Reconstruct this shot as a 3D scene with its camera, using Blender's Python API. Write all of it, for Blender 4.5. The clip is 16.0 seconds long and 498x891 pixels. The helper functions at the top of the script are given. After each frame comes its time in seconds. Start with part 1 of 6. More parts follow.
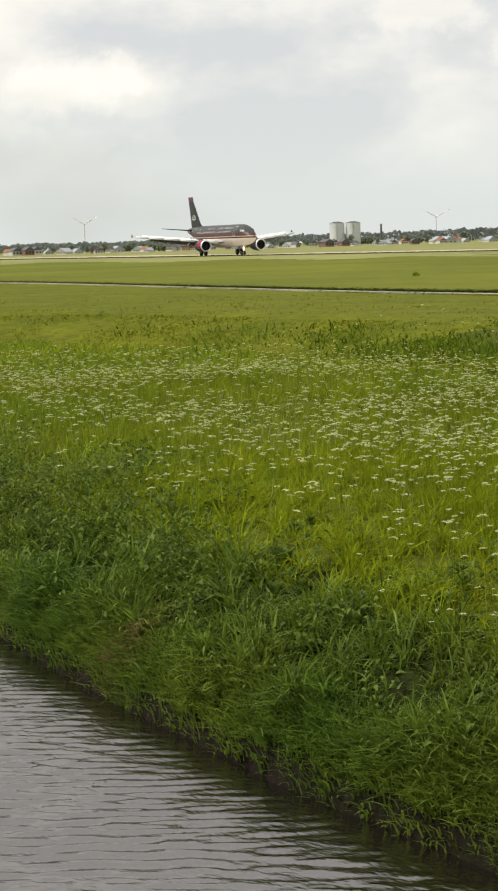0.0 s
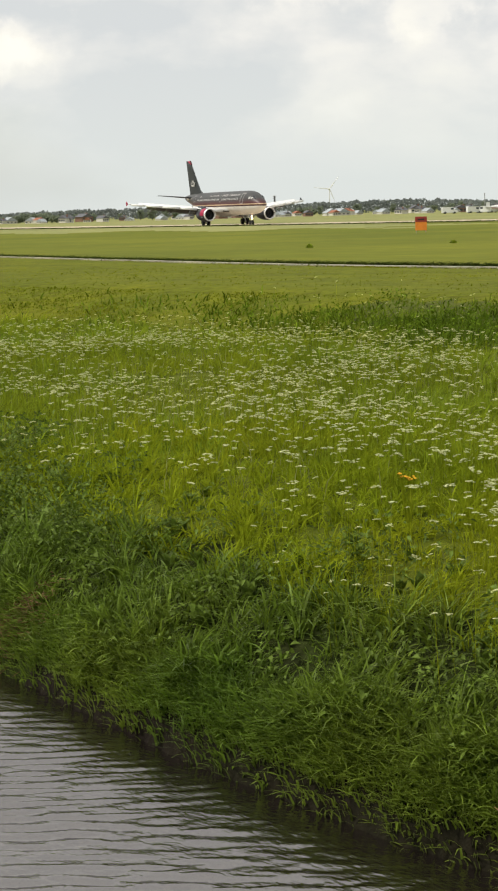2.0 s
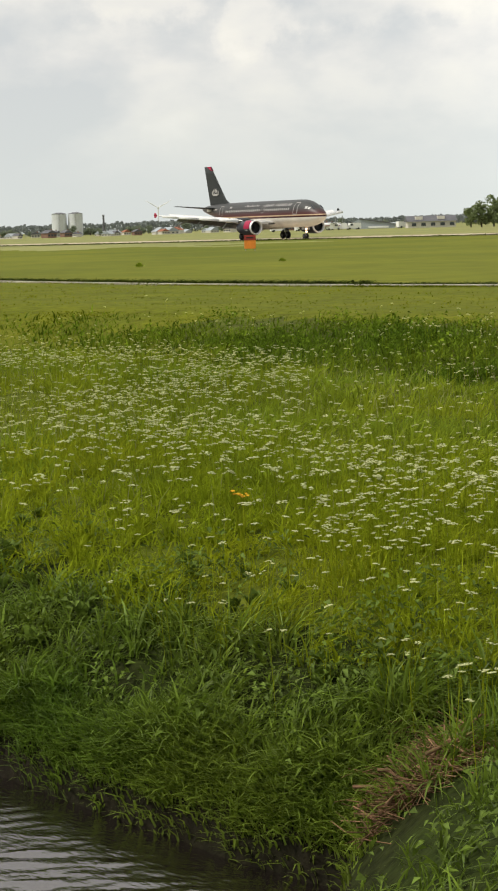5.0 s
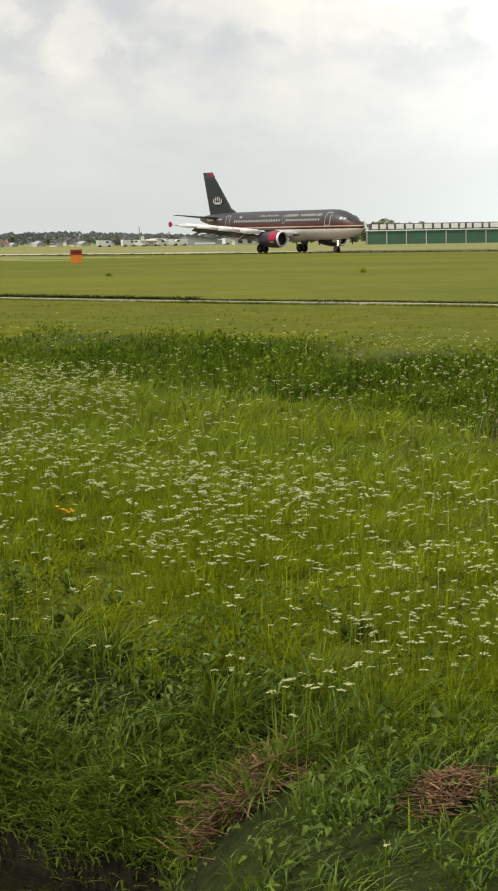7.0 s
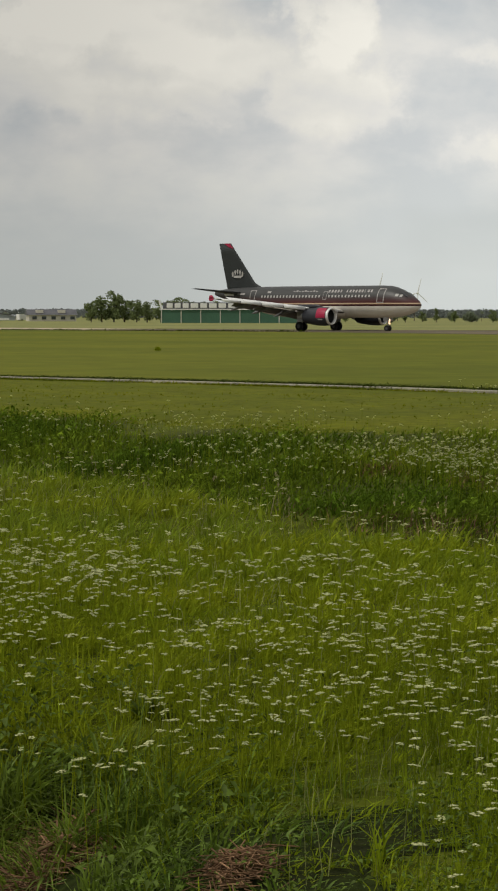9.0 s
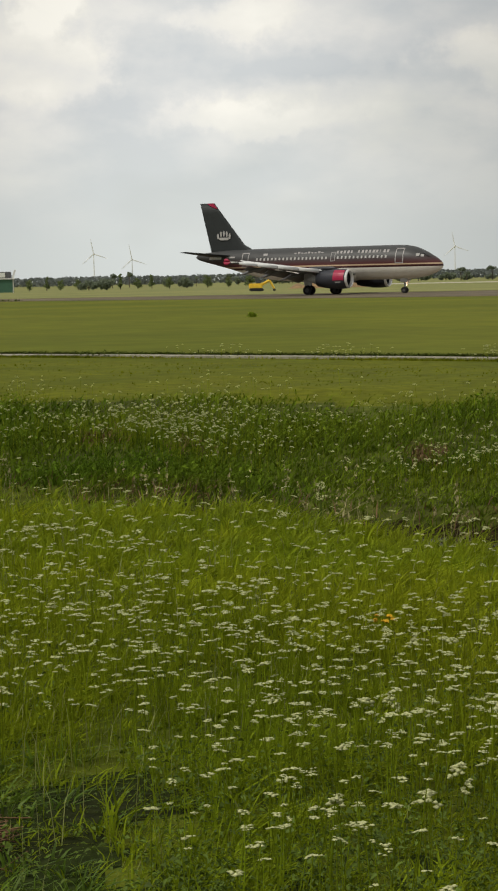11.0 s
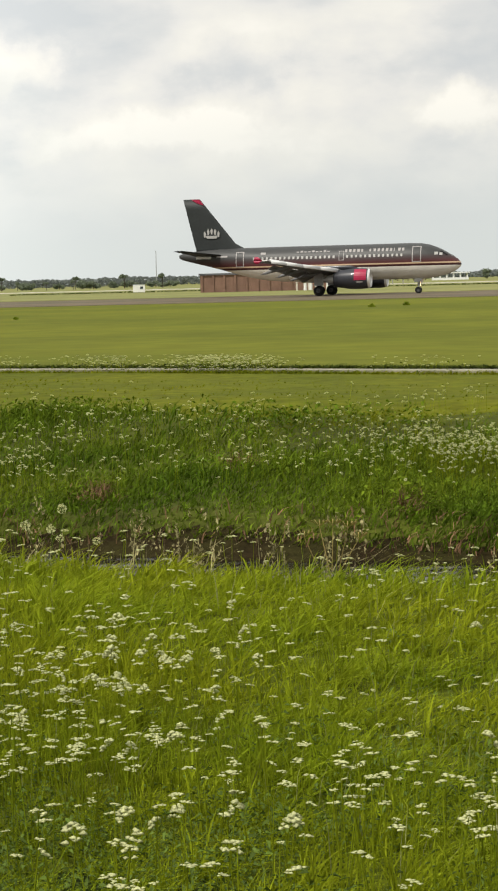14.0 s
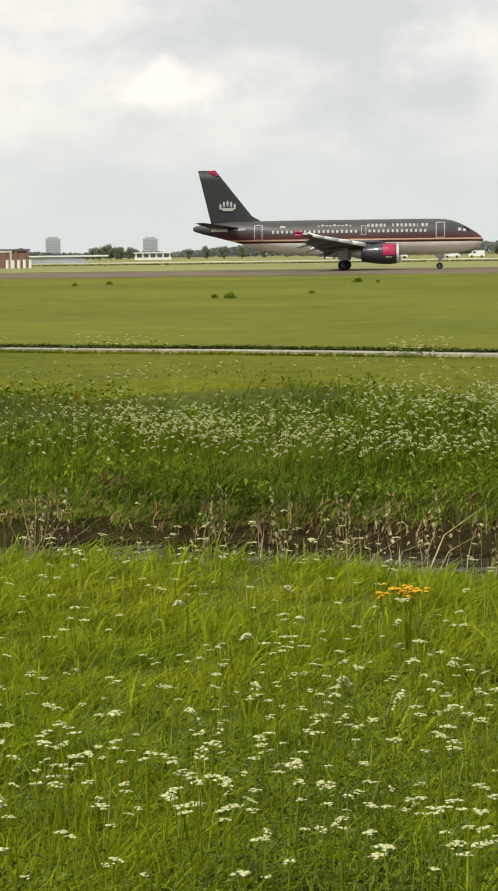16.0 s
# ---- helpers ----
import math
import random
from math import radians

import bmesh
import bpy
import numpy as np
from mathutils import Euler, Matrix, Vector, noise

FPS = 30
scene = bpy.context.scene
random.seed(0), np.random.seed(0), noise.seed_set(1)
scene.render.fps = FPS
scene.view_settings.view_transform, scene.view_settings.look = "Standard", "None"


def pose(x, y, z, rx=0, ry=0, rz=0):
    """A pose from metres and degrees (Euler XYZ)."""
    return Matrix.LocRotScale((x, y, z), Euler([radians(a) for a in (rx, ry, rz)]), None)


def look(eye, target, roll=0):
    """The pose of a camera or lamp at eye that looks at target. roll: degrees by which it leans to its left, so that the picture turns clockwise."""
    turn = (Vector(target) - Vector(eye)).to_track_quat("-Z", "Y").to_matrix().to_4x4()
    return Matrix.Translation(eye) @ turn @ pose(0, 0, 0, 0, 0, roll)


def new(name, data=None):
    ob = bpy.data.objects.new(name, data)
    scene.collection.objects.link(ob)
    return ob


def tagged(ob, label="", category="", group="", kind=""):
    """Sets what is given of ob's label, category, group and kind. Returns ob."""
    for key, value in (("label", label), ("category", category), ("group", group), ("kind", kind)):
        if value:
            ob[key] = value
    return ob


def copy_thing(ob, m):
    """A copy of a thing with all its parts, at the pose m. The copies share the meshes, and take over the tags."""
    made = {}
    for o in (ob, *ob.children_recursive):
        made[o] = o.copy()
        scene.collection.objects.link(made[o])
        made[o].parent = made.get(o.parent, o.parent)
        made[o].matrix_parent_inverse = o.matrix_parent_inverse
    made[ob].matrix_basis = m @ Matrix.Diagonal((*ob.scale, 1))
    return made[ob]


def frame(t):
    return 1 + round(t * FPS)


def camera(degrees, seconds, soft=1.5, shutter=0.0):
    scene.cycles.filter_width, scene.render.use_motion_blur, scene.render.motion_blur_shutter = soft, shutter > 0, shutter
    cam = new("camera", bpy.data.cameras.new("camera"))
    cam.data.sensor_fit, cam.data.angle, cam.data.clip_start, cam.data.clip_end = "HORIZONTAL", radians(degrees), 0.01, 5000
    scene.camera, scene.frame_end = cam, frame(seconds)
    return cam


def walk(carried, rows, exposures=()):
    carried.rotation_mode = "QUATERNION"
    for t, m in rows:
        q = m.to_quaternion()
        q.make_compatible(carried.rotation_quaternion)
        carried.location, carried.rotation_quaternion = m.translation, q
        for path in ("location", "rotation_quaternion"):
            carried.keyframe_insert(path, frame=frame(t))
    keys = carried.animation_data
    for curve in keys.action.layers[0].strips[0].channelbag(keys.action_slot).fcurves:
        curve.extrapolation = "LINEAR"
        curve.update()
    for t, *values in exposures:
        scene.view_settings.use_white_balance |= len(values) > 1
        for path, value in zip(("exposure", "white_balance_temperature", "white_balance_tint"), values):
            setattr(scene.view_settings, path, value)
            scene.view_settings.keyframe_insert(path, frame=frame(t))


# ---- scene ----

EYE = 2.15            # eye height above the taxiway
cam = camera(14.26, 16.0, soft=2.1)


def aim(yaw, pitch, roll):
    """Camera pose from a heading (clockwise from +y), a tilt and a lean, in degrees."""
    return pose(0, 0, EYE, 90 + pitch, 0, -yaw) @ pose(0, 0, 0, 0, 0, roll)


# seconds, heading, tilt, lean
CAMERA_ROWS = [
    (0, -49.523, -5.793, -1.668),
    (0.5, -49.308, -5.493, -1.851),
    (1, -48.215, -5.795, -1.891),
    (1.5, -47.761, -5.989, -1.765),
    (2, -46.488, -6.679, -1.533),
    (2.5, -47.163, -6.135, -1.374),
    (3, -46.044, -5.477, -1.299),
    (3.5, -45.081, -5.557, -1.493),
    (4, -43.660, -6.271, -1.651),
    (4.2, -43.329, -6.435, -1.758),
    (6.3, -39.074, -5.914, -1.317),
    (6.5, -38.861, -6.130, -1.299),
    (7, -36.562, -5.954, -0.944),
    (7.5, -34.381, -5.104, -0.571),
    (8, -32.795, -2.140, -0.706),
    (8.2, -32.642, -2.944, -0.668),
    (10.3, -24.996, -4.095, -0.605),
    (10.5, -24.098, -5.040, -1.232),
    (11, -22.514, -4.784, -1.210),
    (11.5, -20.372, -4.688, -1.133),
    (12, -17.464, -4.754, -0.894),
    (12.5, -14.817, -4.296, -1.143),
    (13, -13.123, -5.435, -0.725),
    (13.5, -9.781, -5.412, -0.957),
    (14, -8.522, -4.772, -1.449),
    (14.5, -2.796, -6.227, -0.480),
    (15, -1.930, -6.262, -0.652),
    (15.5, -1.070, -5.462, -0.607),
    (16, 0.035, -5.521, -0.690),
]
walk(cam, [(t, aim(a, b, c)) for t, a, b, c in CAMERA_ROWS], exposures=[(0, 0.12), (2.5, 0.12), (4, 0.05), (6.5, 0.02), (7.3, -0.1), (8.0, -0.54), (8.2, -0.62), (10.3, -0.76), (10.5, -0.75), (11, -0.62), (11.5, -0.52), (12, -0.38), (12.5, -0.42), (13, -0.1), (14, 0.0), (14.5, 0.01), (15, 0.07), (16, 0.10)])

# ---- light ----
SUN_AZ, SUN_EL = -150.0, 54.0
world = bpy.data.worlds.new("sky")
scene.world = world
world.use_nodes = True


CLOUDS = [(-36.8, 7.9, 1.6, 0.9, 0.2), (-28.0, 8.2, 1.3, 1.0, 0.26), (-31.5, 7.4, 2.2, 0.7, 0.16), (-33.0, 9.9, 4.0, 0.45, -0.16), (-35.0, 10.9, 3.0, 0.6, 0.18), (-31.0, 6.0, 4.0, 0.6, -0.08),
          (-54.2, 4.5, 2.4, 0.8, 0.182), (-57.0, 3.3, 2.0, 0.5, 0.112), (-49.5, 5.6, 3.0, 0.7, -0.084), (-44.3, 6.3, 1.6, 0.8, 0.14), (-40.6, 5.8, 1.5, 1.0, 0.168), (-44.0, 2.7, 1.2, 0.4, 0.098), (-48.5, 3.2, 2.6, 0.5, -0.07),
          (-37.0, 6.2, 2.2, 0.9, 0.14), (-32.5, 6.0, 2.2, 0.8, 0.154), (-34.5, 8.6, 3.0, 1.0, 0.168), (-31.0, 3.6, 3.0, 0.7, -0.07), (-28.3, 6.4, 2.0, 1.1, 0.224), (-30.5, 9.4, 2.0, 0.8, 0.126), (-22.6, 7.4, 1.8, 0.6, 0.14),
          (-22.0, 4.7, 3.4, 0.55, 0.14), (-20.5, 6.1, 3.0, 0.5, -0.126), (-15.5, 6.2, 1.6, 0.8, 0.14), (-14.5, 4.6, 2.4, 0.5, 0.07), (-8.6, 6.0, 1.9, 0.7, -0.182), (-10.5, 4.2, 3.6, 0.6, 0.14), (-6.0, 3.7, 1.2, 0.4, 0.098),
          (-2.2, 4.8, 1.5, 0.8, 0.182), (0.6, 3.2, 2.2, 0.6, 0.07), (5.0, 4.2, 3.0, 1.1, -0.224), (4.6, 6.8, 3.4, 0.7, -0.182), (3.0, 2.4, 5.0, 0.8, -0.07), (-3.5, 7.0, 2.5, 0.7, 0.056)]


def build_sky():
    nt = world.node_tree
    nt.nodes.clear()
    N, L = nt.nodes.new, nt.links.new
    out = N("ShaderNodeOutputWorld")
    sky = N("ShaderNodeTexSky")
    sky.sky_type = "NISHITA"
    sky.sun_disc = False
    sky.sun_elevation = radians(SUN_EL)
    sky.sun_rotation = radians(SUN_AZ)
    clear = N("ShaderNodeBackground")
    clear.inputs[1].default_value = 0.10
    L(sky.outputs[0], clear.inputs[0])
    co = N("ShaderNodeTexCoord")
    mp = N("ShaderNodeMapping")
    mp.inputs["Scale"].default_value = (1.0, 1.0, 2.0)
    L(co.outputs["Generated"], mp.inputs[0])
    big = N("ShaderNodeTexNoise")
    big.inputs["Scale"].default_value = 8.5
    big.inputs["Detail"].default_value = 7.0
    big.inputs["Roughness"].default_value = 0.52
    big.inputs["Distortion"].default_value = 0.08
    L(mp.outputs[0], big.inputs[0])
    tone = N("ShaderNodeValToRGB")
    cr = tone.color_ramp
    cr.elements[0].position, cr.elements[0].color = 0.37, (0.64, 0.665, 0.67, 1)
    cr.elements[1].position, cr.elements[1].color = 0.61, (0.89, 0.87, 0.80, 1)
    peak = cr.elements.new(0.74)
    peak.color = (1.0, 0.97, 0.88, 1)
    mid = cr.elements.new(0.47)
    mid.color = (0.74, 0.745, 0.725, 1)
    rim = cr.elements.new(0.53)
    rim.color = (0.82, 0.81, 0.77, 1)
    puffs = N("ShaderNodeTexNoise")
    puffs.inputs["Scale"].default_value = 26.0
    puffs.inputs["Detail"].default_value = 4.0
    L(mp.outputs[0], puffs.inputs[0])
    heap = N("ShaderNodeMix")
    heap.inputs[0].default_value = 0.24
    L(big.outputs[0], heap.inputs[2])
    L(puffs.outputs[0], heap.inputs[3])
    # heaped clouds and grey gaps over the airfield: bearing, elevation, half width, half height, how bright
    warp = []
    for off, amount in ((0.0, 0.10), (7.0, 0.05)):
        shift = N("ShaderNodeMapping")
        shift.inputs["Location"].default_value = (off, off, off)
        L(co.outputs["Generated"], shift.inputs[0])
        wn = N("ShaderNodeTexNoise")
        wn.inputs["Scale"].default_value = 22.0
        wn.inputs["Detail"].default_value = 6.0
        wn.inputs["Roughness"].default_value = 0.6
        L(shift.outputs[0], wn.inputs[0])
        wm = N("ShaderNodeMath")
        wm.operation = "MULTIPLY_ADD"
        wm.inputs[1].default_value, wm.inputs[2].default_value = amount, -amount / 2
        L(wn.outputs[0], wm.inputs[0])
        warp.append(wm.outputs[0])
    sep = N("ShaderNodeSeparateXYZ")
    L(co.outputs["Generated"], sep.inputs[0])

    def calc(kind, a, b=0.0, c=0.0):
        m = N("ShaderNodeMath")
        m.operation = kind
        for i, v in enumerate((a, b, c)):
            if isinstance(v, (int, float)):
                m.inputs[i].default_value = v
            else:
                L(v, m.inputs[i])
        return m.outputs[0]

    def hump(u, v, az, el, half_az, half_el):
        p = calc("MULTIPLY_ADD", u, 1 / radians(half_az), -az / half_az)
        q = calc("MULTIPLY_ADD", v, 1 / radians(half_el), -el / half_el)
        return calc("EXPONENT", calc("MULTIPLY_ADD", p, calc("MULTIPLY", p, -1.0), calc("MULTIPLY", calc("MULTIPLY", q, q), -1.0)))

    bearing, height = calc("ARCTAN2", sep.outputs["X"], sep.outputs["Y"]), calc("ARCSINE", sep.outputs["Z"])
    u, v = calc("ADD", bearing, warp[0]), calc("ADD", height, warp[1])
    total = calc("MULTIPLY_ADD", heap.outputs[0], 1.15, -0.085)
    for az, el, ha, he, k in CLOUDS:
        puff = hump(u, v, az, el, ha, he)
        if k > 0.1:
            edge = N("ShaderNodeMapRange")
            edge.interpolation_type = "SMOOTHSTEP"
            edge.inputs["From Min"].default_value, edge.inputs["From Max"].default_value = 0.12, 0.74
            L(puff, edge.inputs["Value"])
            puff = edge.outputs[0]
        total = calc("MULTIPLY_ADD", puff, k, total)
    L(total, tone.inputs[0])
    gain = calc("MULTIPLY_ADD", hump(bearing, height, -24.0, 4.0, 8.0, 14.0), 0.56, 1.0)
    # grey veil low over the land, bright cloud higher up
    low = N("ShaderNodeMapRange")
    low.inputs["From Min"].default_value, low.inputs["From Max"].default_value = 0.015, 0.085
    L(sep.outputs["Z"], low.inputs["Value"])
    veil = N("ShaderNodeMix")
    veil.data_type = "RGBA"
    veil.inputs[6].default_value = (0.68, 0.715, 0.69, 1)
    L(low.outputs[0], veil.inputs[0])
    L(tone.outputs[0], veil.inputs[7])
    cloud = N("ShaderNodeBackground")
    L(gain, cloud.inputs[1])
    L(veil.outputs[2], cloud.inputs[0])
    gaps = N("ShaderNodeTexNoise")
    gaps.inputs["Scale"].default_value = 3.1
    gaps.inputs["Detail"].default_value = 4.0
    L(mp.outputs[0], gaps.inputs[0])
    gr = N("ShaderNodeValToRGB")
    gr.color_ramp.elements[0].position, gr.color_ramp.elements[1].position = 0.62, 0.74
    L(gaps.outputs[0], gr.inputs[0])
    half = N("ShaderNodeMath")
    half.operation = "MULTIPLY"
    half.inputs[1].default_value = 0.3
    L(gr.outputs[0], half.inputs[0])
    mix = N("ShaderNodeMixShader")
    blue = hump(u, v, -24.6, 10.6, 2.6, 1.5)
    L(calc("MINIMUM", calc("MULTIPLY_ADD", blue, 0.9, half.outputs[0]), 1.0), mix.inputs[0])
    L(cloud.outputs[0], mix.inputs[1])
    L(clear.outputs[0], mix.inputs[2])
    L(mix.outputs[0], out.inputs[0])


build_sky()
sun = new("sun", bpy.data.lights.new("sun", "SUN"))
sun.data.energy, sun.data.angle, sun.data.color = 3.4, radians(8), (1.0, 0.95, 0.86)
sun.matrix_world = look((0, 0, 60), (-math.sin(radians(SUN_AZ)) * math.cos(radians(SUN_EL)), -math.cos(radians(SUN_AZ)) * math.cos(radians(SUN_EL)), 60 - math.sin(radians(SUN_EL))))


# ---- materials ----
def mat(name, color, rough=0.7, metal=0.0, vary=0.18, scale=3.0, bump=0.0, island=0.0, spec=0.3, coat=0.0, second=None, emit=0.0, through_light=0.0):
    """Procedural surface: colour with coarse and fine variation, and fine relief. second: a colour it drifts to in patches."""
    m = bpy.data.materials.new(name)
    m.use_nodes = True
    nt = m.node_tree
    N, L = nt.nodes.new, nt.links.new
    p = nt.nodes["Principled BSDF"]
    p.inputs["Roughness"].default_value = rough
    p.inputs["Metallic"].default_value = metal
    p.inputs["Specular IOR Level"].default_value = spec
    p.inputs["Coat Weight"].default_value = coat
    co = N("ShaderNodeTexCoord")
    coarse = N("ShaderNodeTexNoise")
    coarse.inputs["Scale"].default_value = scale
    coarse.inputs["Detail"].default_value = 5.0
    L(co.outputs["Object"], coarse.inputs[0])
    fine = N("ShaderNodeTexNoise")
    fine.inputs["Scale"].default_value = scale * 11
    fine.inputs["Detail"].default_value = 3.0
    L(co.outputs["Object"], fine.inputs[0])
    base = N("ShaderNodeMix")
    base.data_type = "RGBA"
    base.inputs[6].default_value = (*color, 1)
    base.inputs[7].default_value = (*(second or [c * (1 - vary) for c in color]), 1)
    ramp = N("ShaderNodeMapRange")
    ramp.inputs["From Min"].default_value, ramp.inputs["From Max"].default_value = 0.38, 0.62
    L(coarse.outputs[0], ramp.inputs["Value"])
    L(ramp.outputs[0], base.inputs[0])
    hsv = N("ShaderNodeHueSaturation")
    L(base.outputs[2], hsv.inputs["Color"])
    grain = N("ShaderNodeMapRange")
    grain.inputs["From Min"].default_value, grain.inputs["From Max"].default_value = 0.3, 0.7
    grain.inputs["To Min"].default_value, grain.inputs["To Max"].default_value = 1 - vary, 1 + vary
    L(fine.outputs[0], grain.inputs["Value"])
    last = grain.outputs[0]
    if island:
        geo = N("ShaderNodeNewGeometry")
        spread = N("ShaderNodeMapRange")
        spread.inputs["To Min"].default_value, spread.inputs["To Max"].default_value = 1 - island, 1 + island
        L(geo.outputs["Random Per Island"], spread.inputs["Value"])
        mul = N("ShaderNodeMath")
        mul.operation = "MULTIPLY"
        L(last, mul.inputs[0])
        L(spread.outputs[0], mul.inputs[1])
        last = mul.outputs[0]
    L(last, hsv.inputs["Value"])
    L(hsv.outputs[0], p.inputs["Base Color"])
    if emit:
        L(hsv.outputs[0], p.inputs["Emission Color"])
        p.inputs["Emission Strength"].default_value = emit
    if bump:
        b = N("ShaderNodeBump")
        b.inputs["Strength"].default_value = bump
        b.inputs["Distance"].default_value = 0.05
        L(fine.outputs[0], b.inputs["Height"])
        L(b.outputs[0], p.inputs["Normal"])
    if through_light:
        tr = N("ShaderNodeBsdfTranslucent")
        L(hsv.outputs[0], tr.inputs["Color"])
        mx = N("ShaderNodeMixShader")
        mx.inputs[0].default_value = through_light
        L(p.outputs[0], mx.inputs[1])
        L(tr.outputs[0], mx.inputs[2])
        L(mx.outputs[0], nt.nodes["Material Output"].inputs[0])
    return m


M_MEADOW = mat("meadow_soil", (0.086, 0.1, 0.011), 0.95, vary=0.3, scale=0.25, bump=0.6, spec=0.02, second=(0.066, 0.084, 0.01))
M_MOWN = mat("mown_grass", (0.136, 0.144, 0.015), 0.95, vary=0.13, scale=0.05, bump=0.12, spec=0.06, second=(0.098, 0.114, 0.012))
M_ROUGH = mat("rough_grass_soil", (0.112, 0.12, 0.007), 0.95, vary=0.3, scale=0.3, bump=0.5, spec=0.06, second=(0.086, 0.1, 0.007))
M_BANKSOIL = mat("bank_soil", (0.078, 0.094, 0.012), 0.95, vary=0.4, scale=0.5, bump=0.6, spec=0.08, second=(0.052, 0.06, 0.012))
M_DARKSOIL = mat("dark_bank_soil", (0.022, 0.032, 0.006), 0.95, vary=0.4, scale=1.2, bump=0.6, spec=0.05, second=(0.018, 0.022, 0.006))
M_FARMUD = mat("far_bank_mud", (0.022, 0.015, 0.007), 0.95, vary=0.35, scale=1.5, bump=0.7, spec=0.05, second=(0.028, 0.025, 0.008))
# mud blackened to carry the shade below the overhanging grass
M_SHADEMUD = mat("shaded_bank_mud", (0.009, 0.006, 0.004), 0.9, vary=0.35, scale=1.5, bump=0.7, spec=0.1, second=(0.01, 0.009, 0.004))
# far grass yellowed and paled so its colour carries the sunlight
M_VERGE = mat("sunlit_verge", (0.215, 0.212, 0.062), 0.95, vary=0.2, scale=0.03, bump=0.3, second=(0.165, 0.175, 0.048))
M_ASPHALT = mat("taxiway_asphalt", (0.150, 0.118, 0.078), 0.85, vary=0.2, scale=0.08, bump=0.2, spec=0.12, second=(0.105, 0.088, 0.060))
M_CONCRETE = mat("path_concrete", (0.31, 0.29, 0.21), 0.9, vary=0.3, scale=0.4, bump=0.2)
M_BLADE = mat("grass_blade", (0.276, 0.312, 0.013), 0.8, vary=0.25, scale=0.45, island=0.28, spec=0.06, second=(0.202, 0.266, 0.012), through_light=0.42)
M_FIELDBLADE = mat("field_grass_blade", (0.244, 0.288, 0.018), 0.8, vary=0.25, scale=0.3, island=0.35, spec=0.06, second=(0.184, 0.256, 0.024), through_light=0.45)
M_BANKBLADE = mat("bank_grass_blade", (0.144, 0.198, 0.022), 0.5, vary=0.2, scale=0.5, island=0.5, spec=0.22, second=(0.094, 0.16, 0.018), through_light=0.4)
# dark green of weeds, also used to draw edge shadows as grass
M_DARKBLADE = mat("edge_shade_and_weeds", (0.060, 0.078, 0.014), 0.85, vary=0.25, scale=0.5, island=0.4, spec=0.05, second=(0.044, 0.062, 0.010), through_light=0.2)
M_FARBLADE = mat("far_grass_blade", (0.176, 0.19, 0.009), 0.9, vary=0.3, scale=0.2, island=0.22, spec=0.05, second=(0.122, 0.15, 0.009), through_light=0.5)
# darker than the other blades: the far bank's shade sits in this colour
M_FARBANK = mat("shaded_far_bank_blade", (0.138, 0.192, 0.014), 0.9, vary=0.3, scale=0.35, island=0.5, spec=0.05, second=(0.08, 0.134, 0.01), through_light=0.3)
M_DRY = mat("dry_stalk", (0.225, 0.132, 0.072), 0.85, vary=0.3, scale=3, island=0.5, spec=0.1)
M_DRYWEED = mat("dry_hogweed", (0.27, 0.21, 0.075), 0.85, vary=0.3, scale=3, island=0.4, spec=0.1)
M_SEED = mat("seed_head", (0.35, 0.31, 0.15), 0.85, vary=0.3, scale=3, island=0.4, spec=0.1)
M_UMBEL = mat("white_umbel", (0.63, 0.64, 0.33), 0.9, vary=0.1, scale=6, island=0.15, spec=0.05, through_light=0.3)
M_YELLOW = mat("yellow_flower", (0.65, 0.36, 0.02), 0.8, vary=0.15, scale=6, island=0.3, spec=0.1)
M_PANICLE = mat("grass_panicle", (0.33, 0.345, 0.12), 0.85, vary=0.2, scale=1.0, island=0.3, spec=0.05, through_light=0.4)
M_LEAF = mat("broad_leaf", (0.11, 0.162, 0.022), 0.6, vary=0.25, scale=4, island=0.4, spec=0.15, through_light=0.3)
# distant leaves are paled and greyed: air haze put into the base colour
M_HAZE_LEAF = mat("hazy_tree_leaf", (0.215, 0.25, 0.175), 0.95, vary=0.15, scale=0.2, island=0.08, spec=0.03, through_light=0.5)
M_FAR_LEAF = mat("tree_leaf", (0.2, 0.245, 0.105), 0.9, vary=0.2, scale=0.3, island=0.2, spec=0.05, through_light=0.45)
# woodland belt greyed further, haze again mixed into its leaf colour
M_FAR_WOOD = mat("hazy_wood_leaf", (0.205, 0.228, 0.215), 0.95, vary=0.2, scale=0.02, island=0.08, spec=0.05, through_light=0.5)
M_BARK = mat("bark", (0.10, 0.08, 0.06), 0.9, vary=0.3, scale=2, bump=0.3)


def mat_water():
    m = bpy.data.materials.new("ditch_water")
    m.use_nodes = True
    nt = m.node_tree
    N, L = nt.nodes.new, nt.links.new
    p = nt.nodes["Principled BSDF"]
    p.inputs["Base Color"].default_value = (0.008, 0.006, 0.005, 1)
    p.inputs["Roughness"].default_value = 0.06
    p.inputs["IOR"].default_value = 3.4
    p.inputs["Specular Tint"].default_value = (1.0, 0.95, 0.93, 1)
    co = N("ShaderNodeTexCoord")
    turn = N("ShaderNodeMapping")
    turn.inputs["Rotation"].default_value = (0, 0, radians(-50))
    turn.inputs["Scale"].default_value = (6.0, 14.0, 1.0)
    L(co.outputs["Object"], turn.inputs[0])
    n = N("ShaderNodeTexNoise")
    n.inputs["Scale"].default_value = 2.4
    n.inputs["Detail"].default_value = 3.0
    L(turn.outputs[0], n.inputs[0])
    b = N("ShaderNodeBump")
    b.inputs["Strength"].default_value = 0.5
    b.inputs["Distance"].default_value = 0.012
    L(n.outputs[0], b.inputs["Height"])
    L(b.outputs[0], p.inputs["Normal"])
    return m


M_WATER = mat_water()

